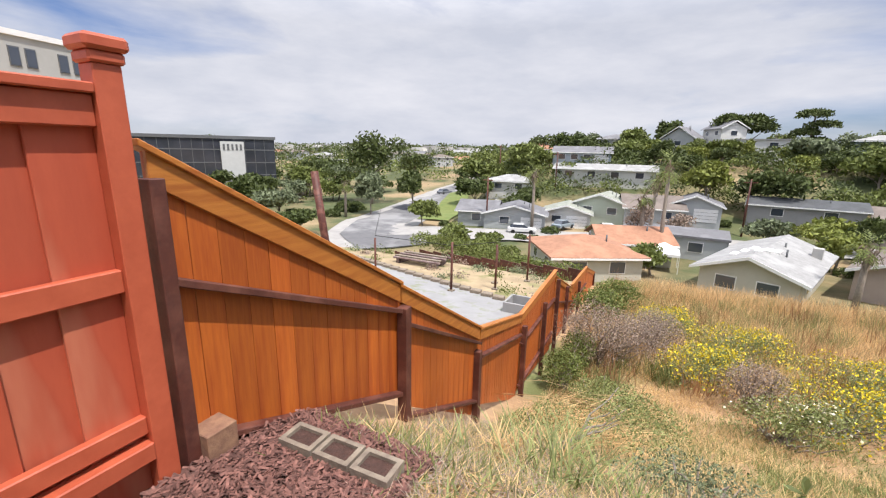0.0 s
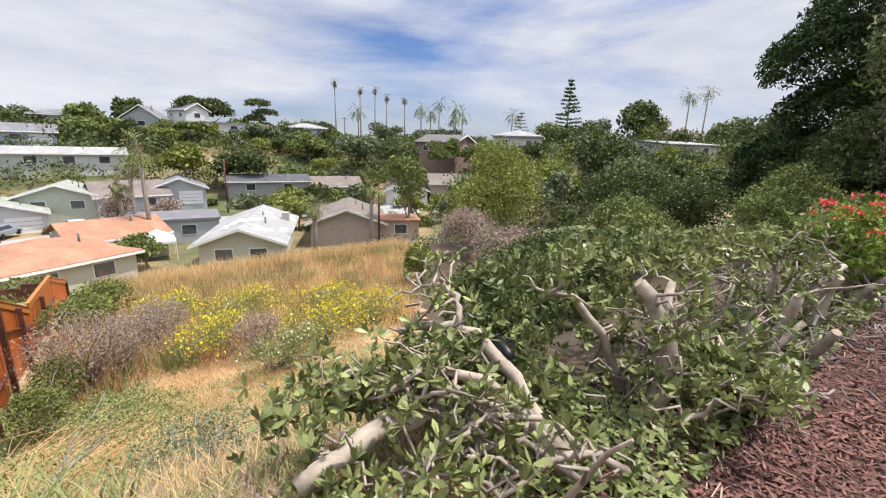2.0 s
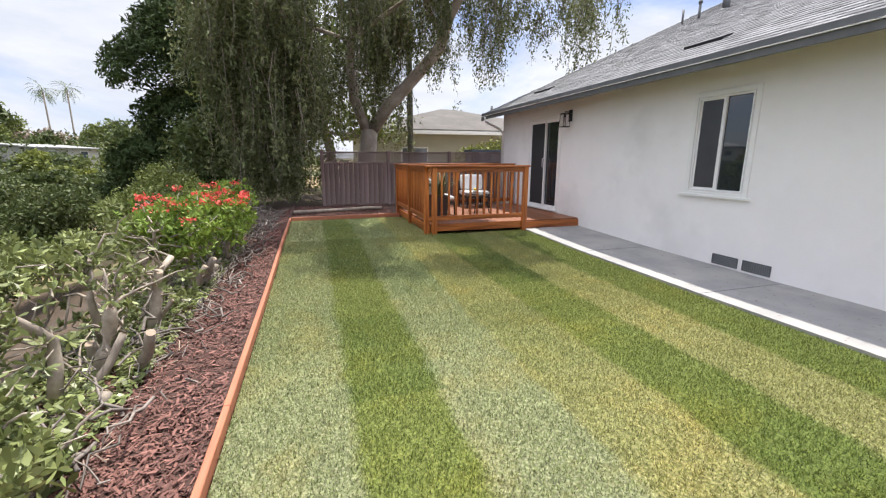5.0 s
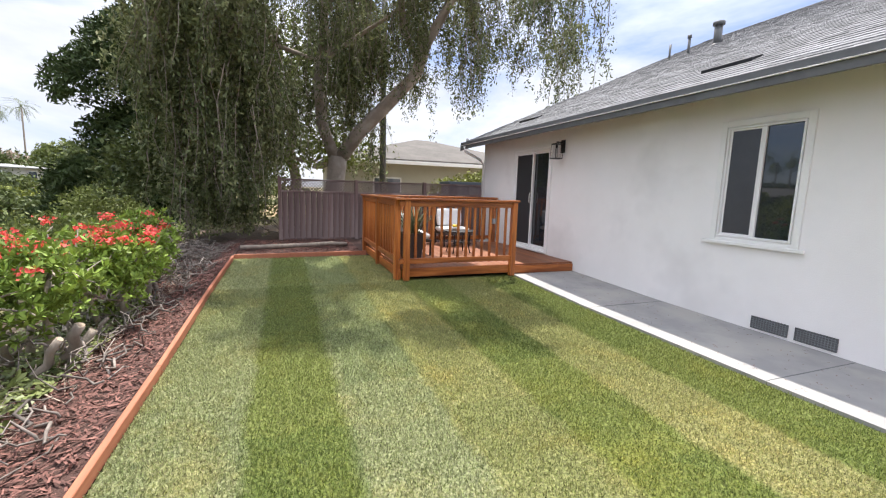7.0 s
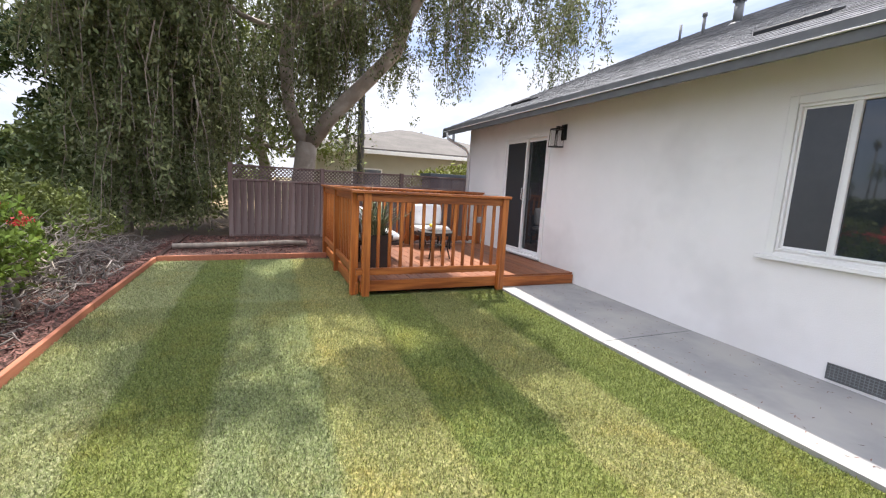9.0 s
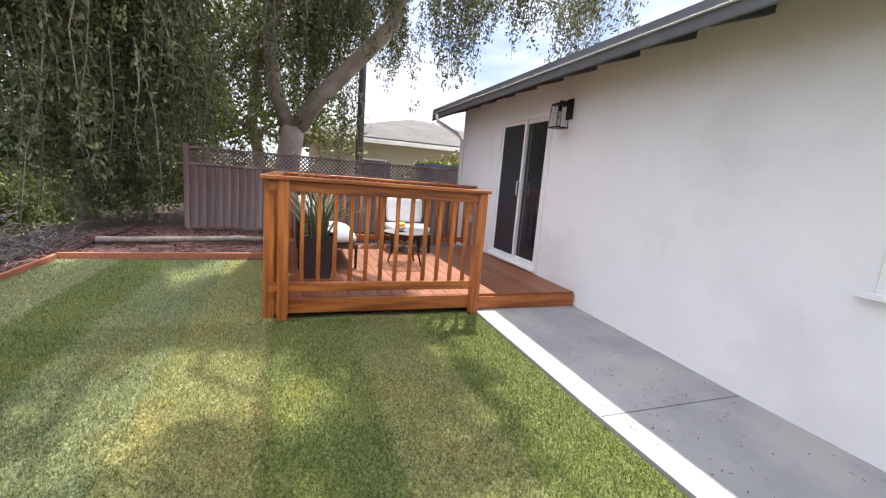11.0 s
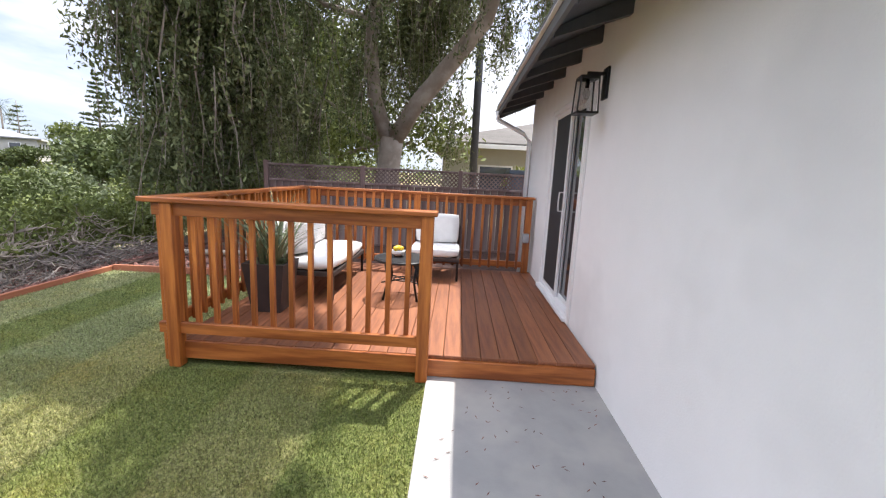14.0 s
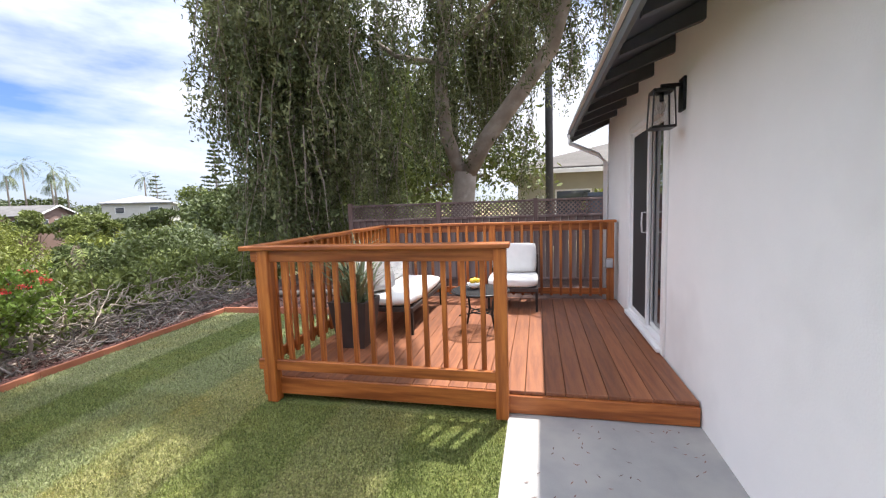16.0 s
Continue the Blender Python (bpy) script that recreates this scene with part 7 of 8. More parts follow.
near_bank = lambda X, Y: (X > -0.85 - 0.5 * np.maximum(0, Y - 1.5)) & (X < 1.8 + 0.55 * Y)
tufts("dead_stems", (-1.6, 2.6), (0.72, 2.6), 16000, 0.13, M_STRAW, "pale cut straw lying on the bank", "dead stems", 0.0035, near_bank, 3.2, seed=21)
tufts("dead_stems", (-1.6, 3.0), (0.8, 4.6), 14000, 0.20, M_LF_DRY, "grey-brown broken stalks lying on the bank", "dead stems", 0.003, near_bank, 4.0, zoff=0.015, seed=22)
tufts("green_weeds", (-1.6, 2.4), (1.3, 3.6), 12000, 0.09, M_WEED, "low green weeds sprouting through the straw", "weeds", 0.006, near_bank, 0.9, seed=23, clump=90)
rk = random.Random(44)
fronds = thing("cut_fronds", (-0.3, 3.0, ground_z(-0.3, 3.0)), "heap of pale green and straw-coloured cut stalks on the bank", "cuttings", kind="stuff")
for i in range(16):
    fx, fy = rk.uniform(-1.1, 0.9), rk.uniform(2.1, 4.2)
    blades("stalks", 34, rk.uniform(0.3, 0.6), 0.006, (M_WEED, M_STRAW, M_WEED)[i % 3], fronds, 800 + i, (fx + 0.3, fy - 3.0, ground_z(fx, fy) - ground_z(-0.3, 3.0)), up=0.55, droop=0.75, spread_=0.12, segs=4)["kind"] = "stuff"
right = lambda X, Y: X > -1.55
open_slope = lambda X, Y: (X > -1.5) & (X < 1.5 + 0.55 * Y)
tufts("dry_grass", (-1.5, 12), (2.0, 12), 90000, 0.22, M_STRAW, "pale dry straw grass on the slope", "grass", 0.005, open_slope, 1.3, seed=1, clump=900)
tufts("dry_grass", (-1.5, 16), (10, 26), 90000, 0.55, M_STRAW, "tall golden dry grass on the slope", "grass", 0.011, open_slope, 0.6, seed=2)
tufts("dry_grass", (0, 16), (19, 26), 30000, 0.8, M_STRAW, "tall golden dry grass on the crest", "grass", 0.014, open_slope, 0.5, seed=12)
tufts("rust_weeds", (-1.5, 10), (9, 24), 3600, 0.8, M_RUST, "tall rust-brown dead weed stalks", "weeds", 0.011, open_slope, 0.2, seed=3, clump=120)
tufts("green_weeds", (-1.6, 4), (1.6, 9), 40000, 0.12, M_WEED, "low green weeds near the fence", "weeds", 0.006, open_slope, 0.7, seed=4, clump=260)
tufts("green_weeds", (-1.6, 12), (9, 24), 26000, 0.55, M_WEED, "green weeds among the dry grass", "weeds", 0.01, open_slope, 0.4, seed=5, clump=160)
tufts("dry_litter", (-1.5, 3), (1.4, 5), 22000, 0.10, M_LF_DRY, "grey dead stems lying on the bank", "dead stems", 0.003, open_slope, 3.0, seed=6)
r = np.random.default_rng(9)
P = np.stack([r.normal(-0.4, 0.35, 420), r.normal(5.3, 0.35, 420), r.normal(0, 0.07, 420) + ground_z(-0.4, 5.3) + 0.2], 1)
U = unit(r.normal(size=(420, 3)) * (0.35, 0.35, 0.08) + (0.85, 0.45, 0.05)) * 0.45
tagged(quads("straw_pile", P, U, unit(r.normal(size=(420, 3))) * 0.006, M_STRAW), "heap of pale dry stalks lying on the slope", "straw", "", "stuff")
for i, (x, y, bl, m, tw, lb, n, s) in enumerate((
    (-0.9, 10.2, [(0, 0, 0.7, 1.0, 0.9, 0.95), (0.9, 0.6, 0.6, 0.8, 0.8, 0.75)], M_LF_DRY, 60, "grey-brown dead twiggy bush", 11000, 0.022),
    (0.5, 11.8, [(0, 0, 0.5, 0.7, 0.8, 0.7)], M_LF_DRY, 30, "purplish-grey dead twiggy bush", 5000, 0.022),
    (2.3, 9.6, [(0, 0, 0.45, 0.65, 0.6, 0.6)], M_LF_DRY, 30, "dark brown dead twiggy bush", 5000, 0.02),
    (-1.3, 8.6, [(0, 0, 0.4, 0.5, 0.6, 0.5), (0.1, 1.2, 0.4, 0.4, 0.6, 0.5)], M_LF_MID, 14, "low dark green weed bush by the fence", 6000, 0.028),
    (-1.2, 13.8, [(0, 0, 0.5, 0.9, 0.9, 0.6), (0.4, 1.4, 0.5, 0.8, 0.9, 0.6)], M_LF_MID, 14, "dark green bush by the lower fence", 4200, 0.05),
    (-0.6, 3.6, [(0, 0, 0.12, 0.5, 0.8, 0.22), (0.8, 0.8, 0.1, 0.5, 0.6, 0.22)], M_WEED, 10, "low yellow-green weeds below the mound", 5200, 0.016),
    (0.6, 3.0, [(0, 0, 0.08, 0.6, 0.6, 0.16)], M_LF_GREY, 14, "grey-green creeping weeds on the bank", 4000, 0.015),
    (-0.3, 7.4, [(0, 0, 0.35, 0.7, 0.6, 0.4)], M_WEED, 14, "green leafy weeds on the slope", 4500, 0.022),
)):
    bush("weed_bush", x, y, bl, m, lb, n, s, 60 + i, tw, category="bush", twig_mat=M_LF_DRY if m is M_LF_DRY else None)
for i, (x, y, rx, ry) in enumerate(((1.4, 10.4, 0.9, 1.0), (3.6, 9.4, 1.3, 1.2), (0.6, 13.4, 0.9, 1.2), (4.4, 11.5, 1.4, 1.3), (2.4, 12.5, 1.2, 1.2), (5.2, 9.9, 1.2, 1.3), (2.5, 8.3, 0.9, 0.6))):
    bl = [(0, 0, 0.35, rx, ry, 0.45), (rx * 0.5, 0.3, 0.45, rx * 0.6, ry * 0.6, 0.4)]
    b = bush("flower_bush", x, y, bl, M_WEED, "grey-green wild bush covered in small %s flowers" % ("yellow" if i < 6 else "white"), 5200, 0.024, 80 + i, 26, shell=0.8, category="wild flowers", group="flowering bushes")
    rf = np.random.default_rng(90 + i)
    P = blob_points(rf, [(q[0], q[1], q[2] + 0.06, q[3], q[4], q[5]) for q in bl], 1100 if i < 6 else 160, 0.35)
    P = P[P[:, 2] > 0.3]
    leaves("flowers", P, 0.024, M_YEL if i < 6 else M_WHT, b, rf, ratio=0.8, label="small bright flowers")["kind"] = "stuff"

# ---- shrubs below the garden edge ----
for i, (x, y, top, w, d, m, lb, n, s) in enumerate((
    (9.4, 13.2, 1.9, 1.0, 1.0, M_LF_LIME, "rounded olive-green shrub at the grass edge", 6500, 0.055),
    (18.5, 18.0, 6.4, 4.4, 3.4, M_LF_LIME, "large feathery yellow-green shrub", 26000, 0.075),
    (13.5, 15.5, 3.0, 2.3, 1.8, M_LF_DRY, "bare grey twiggy bush", 8000, 0.05),
    (12.0, 11.0, 2.8, 2.3, 2.0, M_LF_DRY, "brown twiggy undergrowth bush", 5500, 0.05),
    (14.0, 8.2, 3.2, 2.2, 2.0, M_LF_DARK, "dense dark green glossy shrub", 15000, 0.06),
    (18.0, 8.0, 4.0, 2.6, 2.2, M_LF_DARK, "dense dark green shrub in the canyon", 14000, 0.07),
    (22.0, 12.0, 5.0, 3.6, 3.0, M_LF_DARK, "tall dark shrub filling the canyon", 14000, 0.09),
    (11.2, 6.0, 2.9, 1.9, 1.6, M_LF_MID, "mid-green glossy shrub below the bed", 13000, 0.05),
    (8.2, 5.0, 2.3, 1.7, 1.3, M_LF_DARK, "dark leafy undergrowth below the bed", 9000, 0.05),
    (6.0, 4.2, 1.9, 1.6, 1.1, M_LF_DARK, "dark tangled undergrowth below the bed", 9000, 0.05),
    (4.4, 4.0, 1.7, 1.3, 1.0, M_LF_DARK, "dark shaded undergrowth behind the pruned trees", 8000, 0.045),
    (14.5, 3.6, 2.0, 1.9, 1.3, M_LF_MID, "green shrub by the end of the bed", 9000, 0.05),
    (12.0, 2.9, 1.5, 1.5, 0.9, M_LF_MID, "low green shrub beside the bed", 8000, 0.045),
    (17.5, 3.9, 2.9, 2.3, 1.8, M_LF_MID, "mid-green shrub under the weeping tree", 8000, 0.06),
    (24.0, 5.5, 3.0, 3.0, 2.2, M_LF_MID, "green shrub beyond the weeping tree", 7000, 0.08),
    (27.0, 14.0, 5.0, 3.6, 3.2, M_LF_GREY, "grey-green shrub in the canyon", 8000, 0.1),
    (10.0, 8.6, 2.4, 1.8, 1.6, M_LF_DARK, "dark shrub behind the undergrowth", 8000, 0.055),
)):
    rb = random.Random(200 + i)
    bl = [(rb.uniform(-0.45, 0.45) * w, rb.uniform(-0.45, 0.45) * d, top * rb.uniform(0.3, 0.72), w * rb.uniform(0.4, 0.62), d * rb.uniform(0.4, 0.62), top * rb.uniform(0.24, 0.36)) for _ in range(7)]
    bush("shrub", x, y, bl, m, lb, n, s, 200 + i, 16, shell=0.45)


# ---- pruned frangipani-like trees along the bed ----
def rosette(rng, P0, n, spread_, count=9, size=0.075):
    """Whorls of broad leaves at twig ends."""
    k = len(P0)
    idx = rng.integers(0, k, n)
    base = P0[idx] + rng.normal(size=(n, 3)) * spread_
    out = []
    ups = []
    for b in base:
        a = rng.normal(size=3)
        a[2] = abs(a[2]) + 0.4
        a /= np.linalg.norm(a)
        ups += [a] * count
        out += [b] * count
    return np.array(out), np.array(ups)


def pruned_tree(x, y, limbs, label, seed, whorls, spread_, size=0.040, leaf=None, flowers=0, z=None, stems=14, cloud=None):
    z = ground_z(x, y) if z is None else z
    t = thing("pruned_tree", (x, y, z), label, "small tree", group="pruned garden trees")
    rnd = random.Random(seed)
    rng = np.random.default_rng(seed)
    bm = bmesh.new()
    ends = []
    cuts = []
    for pts, r0, r1 in limbs:
        q = [Vector(p) - Vector((x, y, z)) for p in pts]
        fine = []
        for a, b in zip(q, q[1:]):
            fine += [a.lerp(b, f) + Vector([rnd.uniform(-0.012, 0.012) for _ in range(3)]) for f in (0, 0.5)]
        fine.append(q[-1])
        m = len(fine)
        lb = bmesh.new()
        tube(lb, fine, [0.8 * (r0 + (r1 - r0) * i / (m - 1)) * rnd.uniform(0.92, 1.1) for i in range(m)], 10)
        part("limb", lb, M_PALEB, t, "pale smooth limb", smooth=True)
        cuts.append((fine[-1], fine[-1] - fine[-2], r1))
        for _ in range(stems):
            p = fine[rnd.randrange(m // 3, m)]
            e = p + Vector((rnd.uniform(-1, 1), rnd.uniform(-1, 1), rnd.uniform(-0.25, 0.8))) * spread_ * 1.3
            w = wander(p, e, 5, 0.06, rnd)
            tube(bm, w, [0.013, 0.011, 0.009, 0.008, 0.006, 0.005], 5, cap=False)
            ends += [w[3], w[4], w[5]]
    part("stem_tangle", bm, M_PALEB, t, "thin pale curving stems", smooth=True)["kind"] = "stuff"
    bm = bmesh.new()
    for p, d, r in cuts:
        if r > 0.02:
            d = d.normalized()
            tube(bm, [p, p + d * 0.004], r * 0.69, 9)
    if len(bm.verts):
        part("sawn_end", bm, M_CUTW, t, "fresh sawn branch end")["kind"] = "stuff"
    else:
        bm.free()
    E = np.array([list(v) for v in ends])
    if cloud:
        E = np.concatenate([E, blob_points(rng, [(c[0] - x, c[1] - y, c[2] - z, *c[3:]) for c in cloud], len(E) * 2, 0.8)])
    P, O = rosette(rng, E, int(whorls * 1.25), 0.05)
    n = len(P)
    U = unit(rng.normal(size=(n, 3)) * 0.8 + O * 0.75)
    V = unit(np.cross(U, O + rng.normal(size=(n, 3)) * 0.2))
    s = size * rng.uniform(0.6, 1.15, (n, 1))
    quads("leaves", P + U * s, U * s, V * s * 0.34, leaf or M_LF_FRANGI, t, "broad pale green leaves", shape="oval")
    if flowers:
        k = rng.choice(len(E), flowers)
        top = E[k]
        top = top[top[:, 2] > np.quantile(E[:, 2], 0.6)]
        F = np.repeat(top, 34, 0) + rng.normal(size=(len(top) * 34, 3)) * (0.036, 0.036, 0.020) + (0, 0, 0.10)
        leaves("blossom", F, 0.017, M_REDF, t, rng, ratio=0.8, label="clusters of coral red flowers")["kind"] = "stuff"
    return t


pruned_tree(2.9, 0.95, [
    ([(2.90, 1.00, -0.15), (3.0, 0.98, 0.12), (3.0, 1.02, 0.35), (2.97, 1.09, 0.5), (2.90, 1.19, 0.66)], 0.085, 0.05),
    ([(3.02, 1.05, -0.1), (3.08, 1.1, 0.3), (3.24, 1.15, 0.62)], 0.05, 0.035),
    ([(2.9, 1.2, -0.1), (2.84, 1.35, 0.25), (2.7, 1.5, 0.5), (2.5, 1.55, 0.56)], 0.045, 0.03),
    ([(3.1, 0.9, -0.05), (3.2, 0.85, 0.15), (3.4, 0.85, 0.25)], 0.035, 0.025),
    ([(2.95, 0.8, -0.08), (2.85, 0.72, 0.05), (2.7, 0.7, 0.08)], 0.03, 0.02)],
    "pruned garden tree with pale sawn trunks and tufts of leaves", 301, 430, 0.3, stems=8, cloud=[(2.6, 1.9, 0.25, 0.6, 0.5, 0.3), (3.4, 1.9, 0.25, 0.7, 0.45, 0.35), (3.0, 1.5, 0.2, 0.5, 0.3, 0.25), (2.75, 1.6, 0.72, 0.5, 0.3, 0.16), (3.3, 1.6, 0.6, 0.5, 0.3, 0.2)])
pruned_tree(1.75, 1.3, [
    ([(2.06, 0.98, -0.08), (2.02, 1.14, 0.05), (2.03, 1.36, 0.22), (1.98, 1.63, 0.36), (1.88, 1.76, 0.40), (1.78, 1.83, 0.41), (1.6, 1.9, 0.38)], 0.062, 0.03),
    ([(1.90, 1.72, 0.40), (1.96, 1.78, 0.48), (1.99, 1.86, 0.53), (2.04, 2.06, 0.54), (2.02, 2.31, 0.46)], 0.032, 0.014),
    ([(1.98, 0.95, -0.05), (1.92, 1.03, 0.05), (1.87, 1.11, 0.18), (1.78, 1.31, 0.30), (1.59, 1.49, 0.34), (1.45, 1.57, 0.30), (1.3, 1.6, 0.2)], 0.048, 0.018),
    ([(1.85, 1.16, 0.10), (1.76, 1.25, 0.20), (1.61, 1.41, 0.27), (1.4, 1.6, 0.24), (1.26, 1.7, 0.15)], 0.032, 0.012),
    ([(0.84, 1.44, 0.04), (1.05, 1.44, 0.10), (1.27, 1.48, 0.14), (1.54, 1.46, 0.12), (1.81, 1.33, 0.02)], 0.055, 0.07),
    ([(1.92, 0.83, 0.0), (1.78, 1.03, 0.12), (1.66, 1.12, 0.12), (1.46, 1.12, 0.05)], 0.022, 0.010),
    ([(2.2, 0.75, -0.05), (2.05, 0.85, 0.08), (1.8, 0.9, 0.10), (1.55, 0.95, 0.0)], 0.03, 0.014)] + [
    ([(2.08 - 0.03 * k, 0.86 + 0.05 * k, 0.0), (1.92 - 0.05 * k, 1.0 + 0.07 * k, 0.20 + 0.03 * (k % 3)), (1.66 - 0.06 * (k % 4), 1.12 + 0.08 * k, 0.27 + 0.05 * (k % 2)), (1.42 - 0.05 * (k % 3), 1.18 + 0.09 * k, 0.20), (1.22 - 0.06 * (k % 4), 1.2 + 0.1 * k, 0.06)], 0.024, 0.008)
    for k in range(0, 8, 3)],
    "fallen pruned tree with long curving pale branches", 302, 520, 0.24, stems=9, cloud=[(1.25, 1.75, 0.12, 0.5, 0.3, 0.2), (1.0, 1.25, -0.05, 0.35, 0.3, 0.1), (1.75, 1.7, 0.12, 0.4, 0.3, 0.2), (2.3, 1.5, 0.05, 0.35, 0.4, 0.15)])
pruned_tree(3.1, 0.72, [([(3.15, 0.85, -0.05), (3.1, 0.75, 0.12), (3.0, 0.62, 0.2)], 0.03, 0.012), ([(3.25, 0.8, -0.05), (3.4, 0.7, 0.2)], 0.03, 0.012)],
            "low leafy regrowth beside the mulch", 303, 170, 0.2, size=0.04, stems=7)
pruned_tree(4.2, 1.05, [
    ([(4.3, 1.0, -0.1), (4.4, 1.0, 0.25), (4.25, 1.1, 0.45), (4.1, 1.2, 0.5)], 0.05, 0.03), ([(4.6, 0.9, -0.1), (4.75, 0.85, 0.15), (4.7, 0.8, 0.35)], 0.06, 0.05),
    ([(4.0, 1.3, -0.1), (3.9, 1.35, 0.3), (3.8, 1.2, 0.55)], 0.04, 0.02)],
    "pruned garden tree with stubby pale limbs", 304, 260, 0.32, stems=9, cloud=[(4.1, 1.6, 0.55, 0.6, 0.4, 0.25)])
pruned_tree(5.4, 0.95, [
    ([(5.4, 0.8, -0.1), (5.5, 0.78, 0.2), (5.4, 0.7, 0.42)], 0.06, 0.045), ([(5.2, 1.1, -0.1), (5.1, 1.1, 0.3), (5.3, 1.15, 0.6)], 0.045, 0.025),
    ([(5.8, 0.95, -0.1), (5.9, 0.9, 0.25), (6.1, 0.8, 0.4)], 0.05, 0.035)],
    "pruned garden tree with stubby pale limbs", 305, 260, 0.32, stems=9, cloud=[(5.5, 1.4, 0.5, 0.7, 0.4, 0.25)])
for i, (x, y) in enumerate(((6.9, 0.95), (7.9, 0.72), (9.0, 0.78))):
    pruned_tree(x, y, [
        ([(x, y - 0.1, -0.1), (x + 0.02, y - 0.12, 0.35), (x + 0.15, y - 0.1, 0.62)], 0.05, 0.03), ([(x - 0.1, y + 0.1, -0.1), (x - 0.25, y + 0.15, 0.4), (x - 0.4, y + 0.1, 0.6)], 0.04, 0.02),
        ([(x + 0.15, y + 0.1, -0.1), (x + 0.35, y + 0.1, 0.4), (x + 0.45, y + 0.2, 0.6)], 0.04, 0.02)],
        "leafy garden shrub with clusters of coral red flowers", 310 + i, 420, 0.34, leaf=leafmat("bright_leaf", (0.25, 0.34, 0.06), (0.13, 0.21, 0.04)), flowers=52, stems=10, size=0.04,
        cloud=[(x, y, 0.62, 0.55, 0.45, 0.3), (x, y - 0.1, 0.35, 0.5, 0.35, 0.3)])
for i, (x, y) in enumerate(((9.9, 0.9), (10.5, 1.1), (11.4, 1.2), (12.6, 1.3))):
    pruned_tree(x, y, [([(x, y, -0.1), (x - 0.2, y, 0.12), (x - 0.5, y - 0.2, 0.2)], 0.03, 0.012), ([(x, y, -0.1), (x + 0.3, y - 0.1, 0.25)], 0.03, 0.012), ([(x, y + 0.2, -0.1), (x + 0.1, y + 0.2, 0.4)], 0.03, 0.012)],
                "low tangle of bare grey branches with sparse leaves", 320 + i, 70, 0.38, size=0.05, stems=14, leaf=M_LF_MID, cloud=[(x, y + 0.5, 0.45, 0.6, 0.4, 0.35)])
chips("cuttings", (2.2, 13), (0.45, 1.2), 2600, lambda x, y: mz(x, y) + 0.01, M_LF_DRY, 0.06, "grey cut twigs scattered under the shrubs", "twigs", 0.3, 0.05)

rt = random.Random(61)
for x0, x1, n_ in ((3.2, 6.5, 70), (6.5, 9.5, 100), (9.5, 13.2, 330)):
    pile = thing("twig_pile", (x0, 0.8, 0.0), "thick tangle of grey cut twigs lying on the mulch", "twigs", kind="stuff")
    bm = bmesh.new()
    for i in range(n_):
        x, y = rt.uniform(x0, x1), 0.22 + abs(rt.gauss(0.35, 0.35)) * (1.3 if x0 > 9 else 1.0)
        a = rt.uniform(0, 6.283)
        L_ = rt.uniform(0.2, 0.75)
        z_ = bed_z(x, min(y, 1.5)) + rt.uniform(0.01, 0.05 + 0.2 * smooth(0.2, 0.9, y))
        e = Vector((x + math.cos(a) * L_, max(0.05, y + math.sin(a) * L_ * 0.7), z_ + rt.uniform(-0.03, 0.22)))
        r_ = rt.uniform(0.003, 0.013)
        o_ = Vector((x0, 0.8, 0.0))
        tube(bm, [q - o_ for q in wander((x, y, z_), e, 5, 0.07, rt)], [r_, r_, r_ * 0.9, r_ * 0.75, r_ * 0.6, r_ * 0.35], 5, cap=False)
    part("twigs", bm, M_TWIG, pile, smooth=True)["kind"] = "stuff"

chips("leaf_litter", (1.6, 9), (0.55, 1.5), 9000, lambda x, y: mz(x, y) + 0.03, M_LF_FRANGI, 0.03, "cut green leaves lying under the pruned trees", "leaf litter", 0.6, 0.4)
for i in range(26):
    rs_ = random.Random(700 + i)
    x, y = 3.4 + i * 0.24 + rs_.uniform(-0.1, 0.1), rs_.uniform(0.65, 1.3)
    z0 = bed_z(x, y)
    stub = thing("cut_branch", (x, y, z0), "thick grey sawn branch stub among the shrubs", "branch", group="sawn branch stubs")
    lean = Vector((rs_.uniform(-1, 1), rs_.uniform(-0.8, 0.3), rs_.uniform(0.4, 1.3))).normalized()
    ln_ = rs_.uniform(0.16, 0.42)
    r_ = rs_.uniform(0.02, 0.045)
    bm = bmesh.new()
    tube(bm, wander((0, 0, -0.05), lean * ln_, 4, 0.03, rs_), [r_ * 1.25, r_ * 1.1, r_, r_ * 0.95, r_ * 0.9], 9)
    part("stub_body", bm, M_BARK if i % 3 else M_PALEB, stub, smooth=True)
    bm = bmesh.new()
    tube(bm, [lean * ln_, lean * (ln_ + 0.004)], r_ * 0.8, 9)
    part("sawn_end", bm, M_CUTW, stub, "pale sawn face")

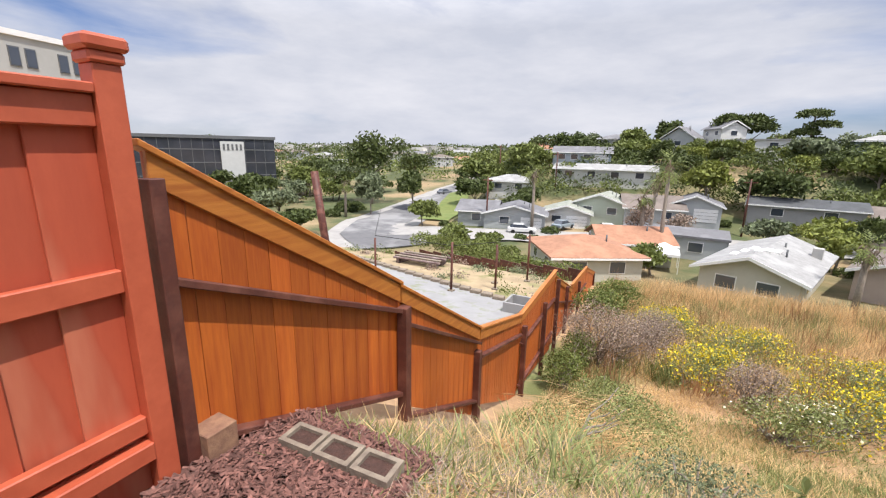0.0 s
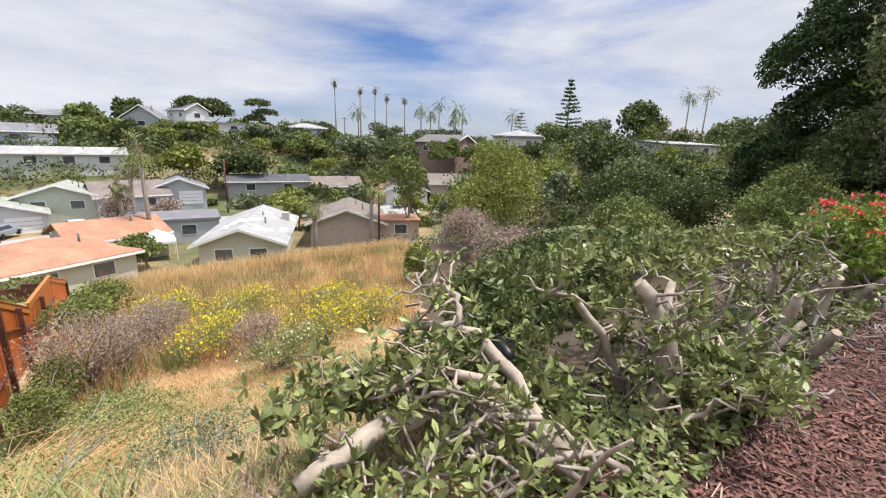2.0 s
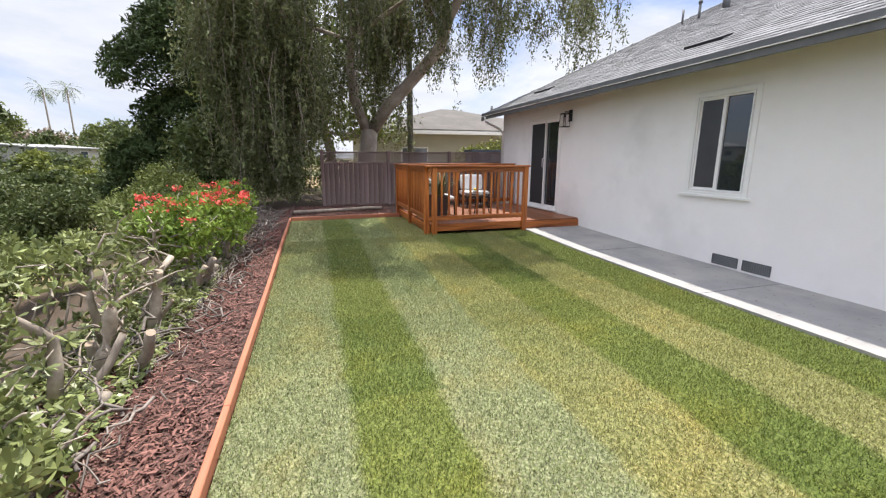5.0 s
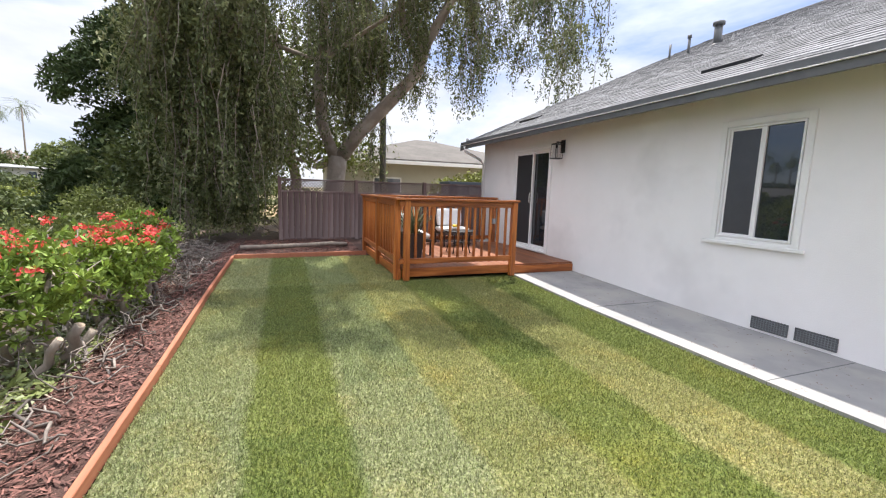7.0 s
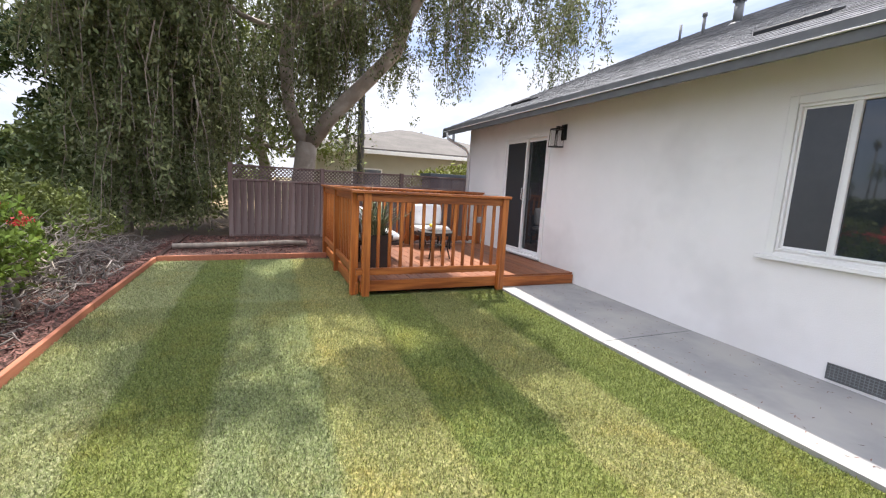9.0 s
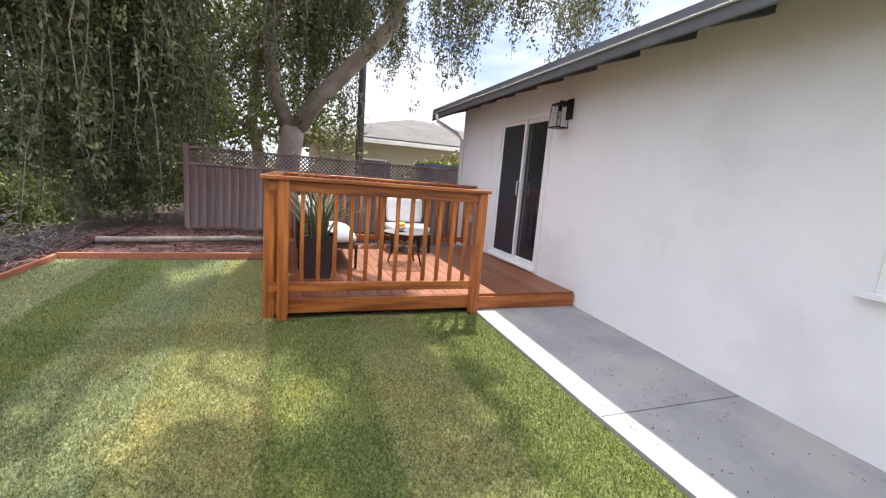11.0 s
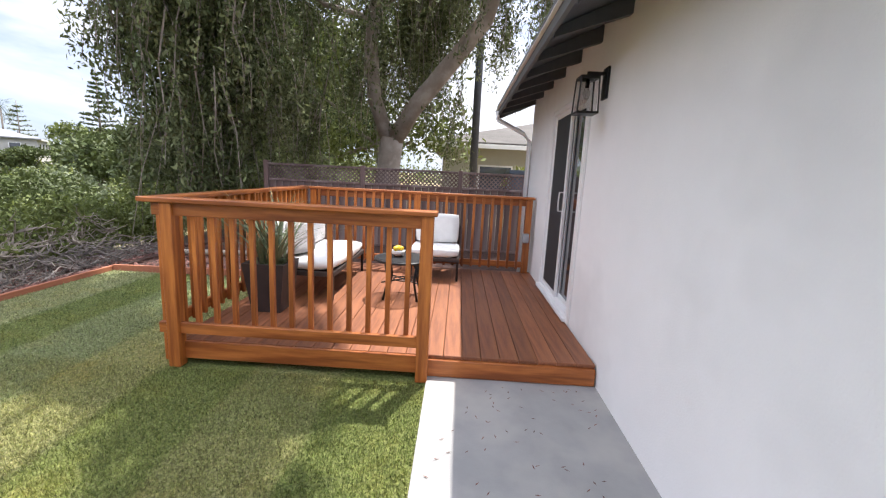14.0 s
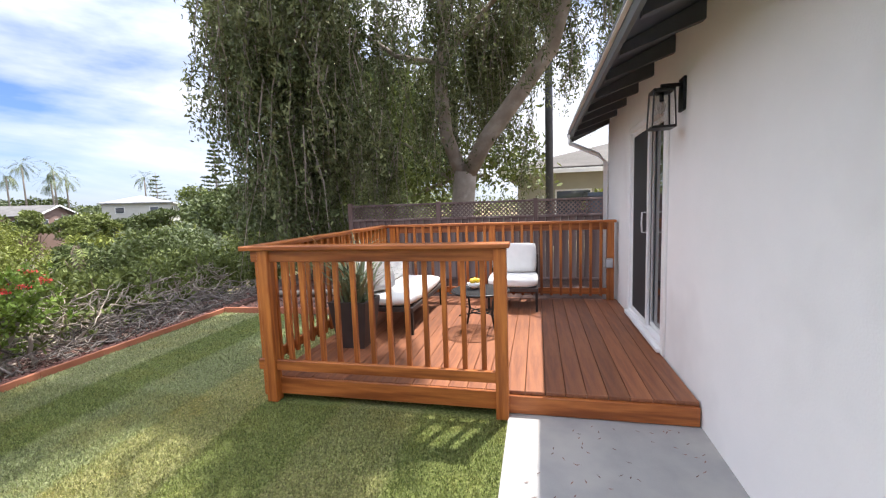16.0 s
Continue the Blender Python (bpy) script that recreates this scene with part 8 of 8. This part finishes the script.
for i in range(46):
    rs_ = random.Random(1700 + i)
    x, y = rs_.uniform(1.6, 12.5), rs_.uniform(0.75, 1.9)
    z0 = ground_z(x, y)
    st = thing("bare_stem", (x, y, z0), "crooked bare pale stem among the shrubs", "branch", group="bare stems")
    h_ = rs_.uniform(0.3, 0.8)
    e1 = Vector((rs_.uniform(-0.5, 0.5), rs_.uniform(-0.5, 0.3), h_))
    bm = bmesh.new()
    w_ = wander((0, 0, -0.08), e1, 6, 0.10, rs_)
    tube(bm, w_, [0.02, 0.018, 0.016, 0.013, 0.011, 0.009, 0.006], 6)
    part("main_stem", bm, M_PALEB, st, smooth=True)
    bm = bmesh.new()
    tube(bm, wander(w_[3], w_[3] + Vector((rs_.uniform(-0.4, 0.4), rs_.uniform(-0.4, 0.2), rs_.uniform(0, 0.3))), 4, 0.06, rs_), [0.012, 0.010, 0.008, 0.006, 0.004], 5)
    part("side_stem", bm, M_PALEB, st, smooth=True)

spot = thing("garden_spotlight", (2.06, 1.45, 0.30), "black cylindrical garden spotlight among the cut branches", "garden light")
bm = bmesh.new()
tube(bm, [(0.0, 0.10, 0.05), (0, 0, 0.0), (0.0, -0.03, -0.015)], [0.036, 0.036, 0.03], 12)
part("barrel", bm, M_BLK, spot, smooth=True)
bm = bmesh.new()
tube(bm, [(0.0, 0.102, 0.051), (0.0, 0.112, 0.056)], [0.041, 0.041], 12)
part("rim", bm, M_BLK, spot, smooth=True)
bm = bmesh.new()
tube(bm, [(0, 0.0, -0.02), (0.0, 0.01, -0.42)], 0.009, 6)
part("stake", bm, M_BLK, spot, smooth=True)

# ---- roof shingles, nearest courses ----
M_SH = M_SHINGLE
sh_meshes = []
for w_ in (0.17, 0.22, 0.28):
    bm = bmesh.new()
    c = 0.155
    prism(bm, [(0, 0.0, 0.0), (0, -c, c * PITCH), (0, -c, c * PITCH + 0.004), (0, 0, 0.012)], (w_ - 0.006, 0, 0))
    bmesh.ops.recalc_face_normals(bm, faces=bm.faces)
    me = mesh_of(bm, "shingle")
    me.materials.append(M_SHINGLE)
    sh_meshes.append((w_, me))
rr = random.Random(3)
joined = bmesh.new()
count = 0
for row in range(56):
    yy = 0.02 - row * 0.148
    zz = -yy * PITCH + 0.118
    x = rr.uniform(0, 0.2) + 9.5
    while x < RX1 - RX0 - 0.3:
        w_, me = rr.choice(sh_meshes)
        dz = rr.uniform(0, 0.004)
        if row < 4 and count < 295 and 5.5 + 9.5 < x + 0.0:
            part("shingle", me, None, roof, loc=(x, yy, zz + dz))
            count += 1
        else:
            prism(joined, [(x, yy, zz + dz), (x, yy - 0.155, zz + 0.155 * PITCH + dz), (x, yy - 0.155, zz + 0.155 * PITCH + 0.004 + dz), (x, yy, zz + 0.012 + dz)], (w_ - 0.006, 0, 0))
        x += w_
ob = part("shingles", joined, M_SHINGLE_FAR, roof)
ob["kind"] = "stuff"
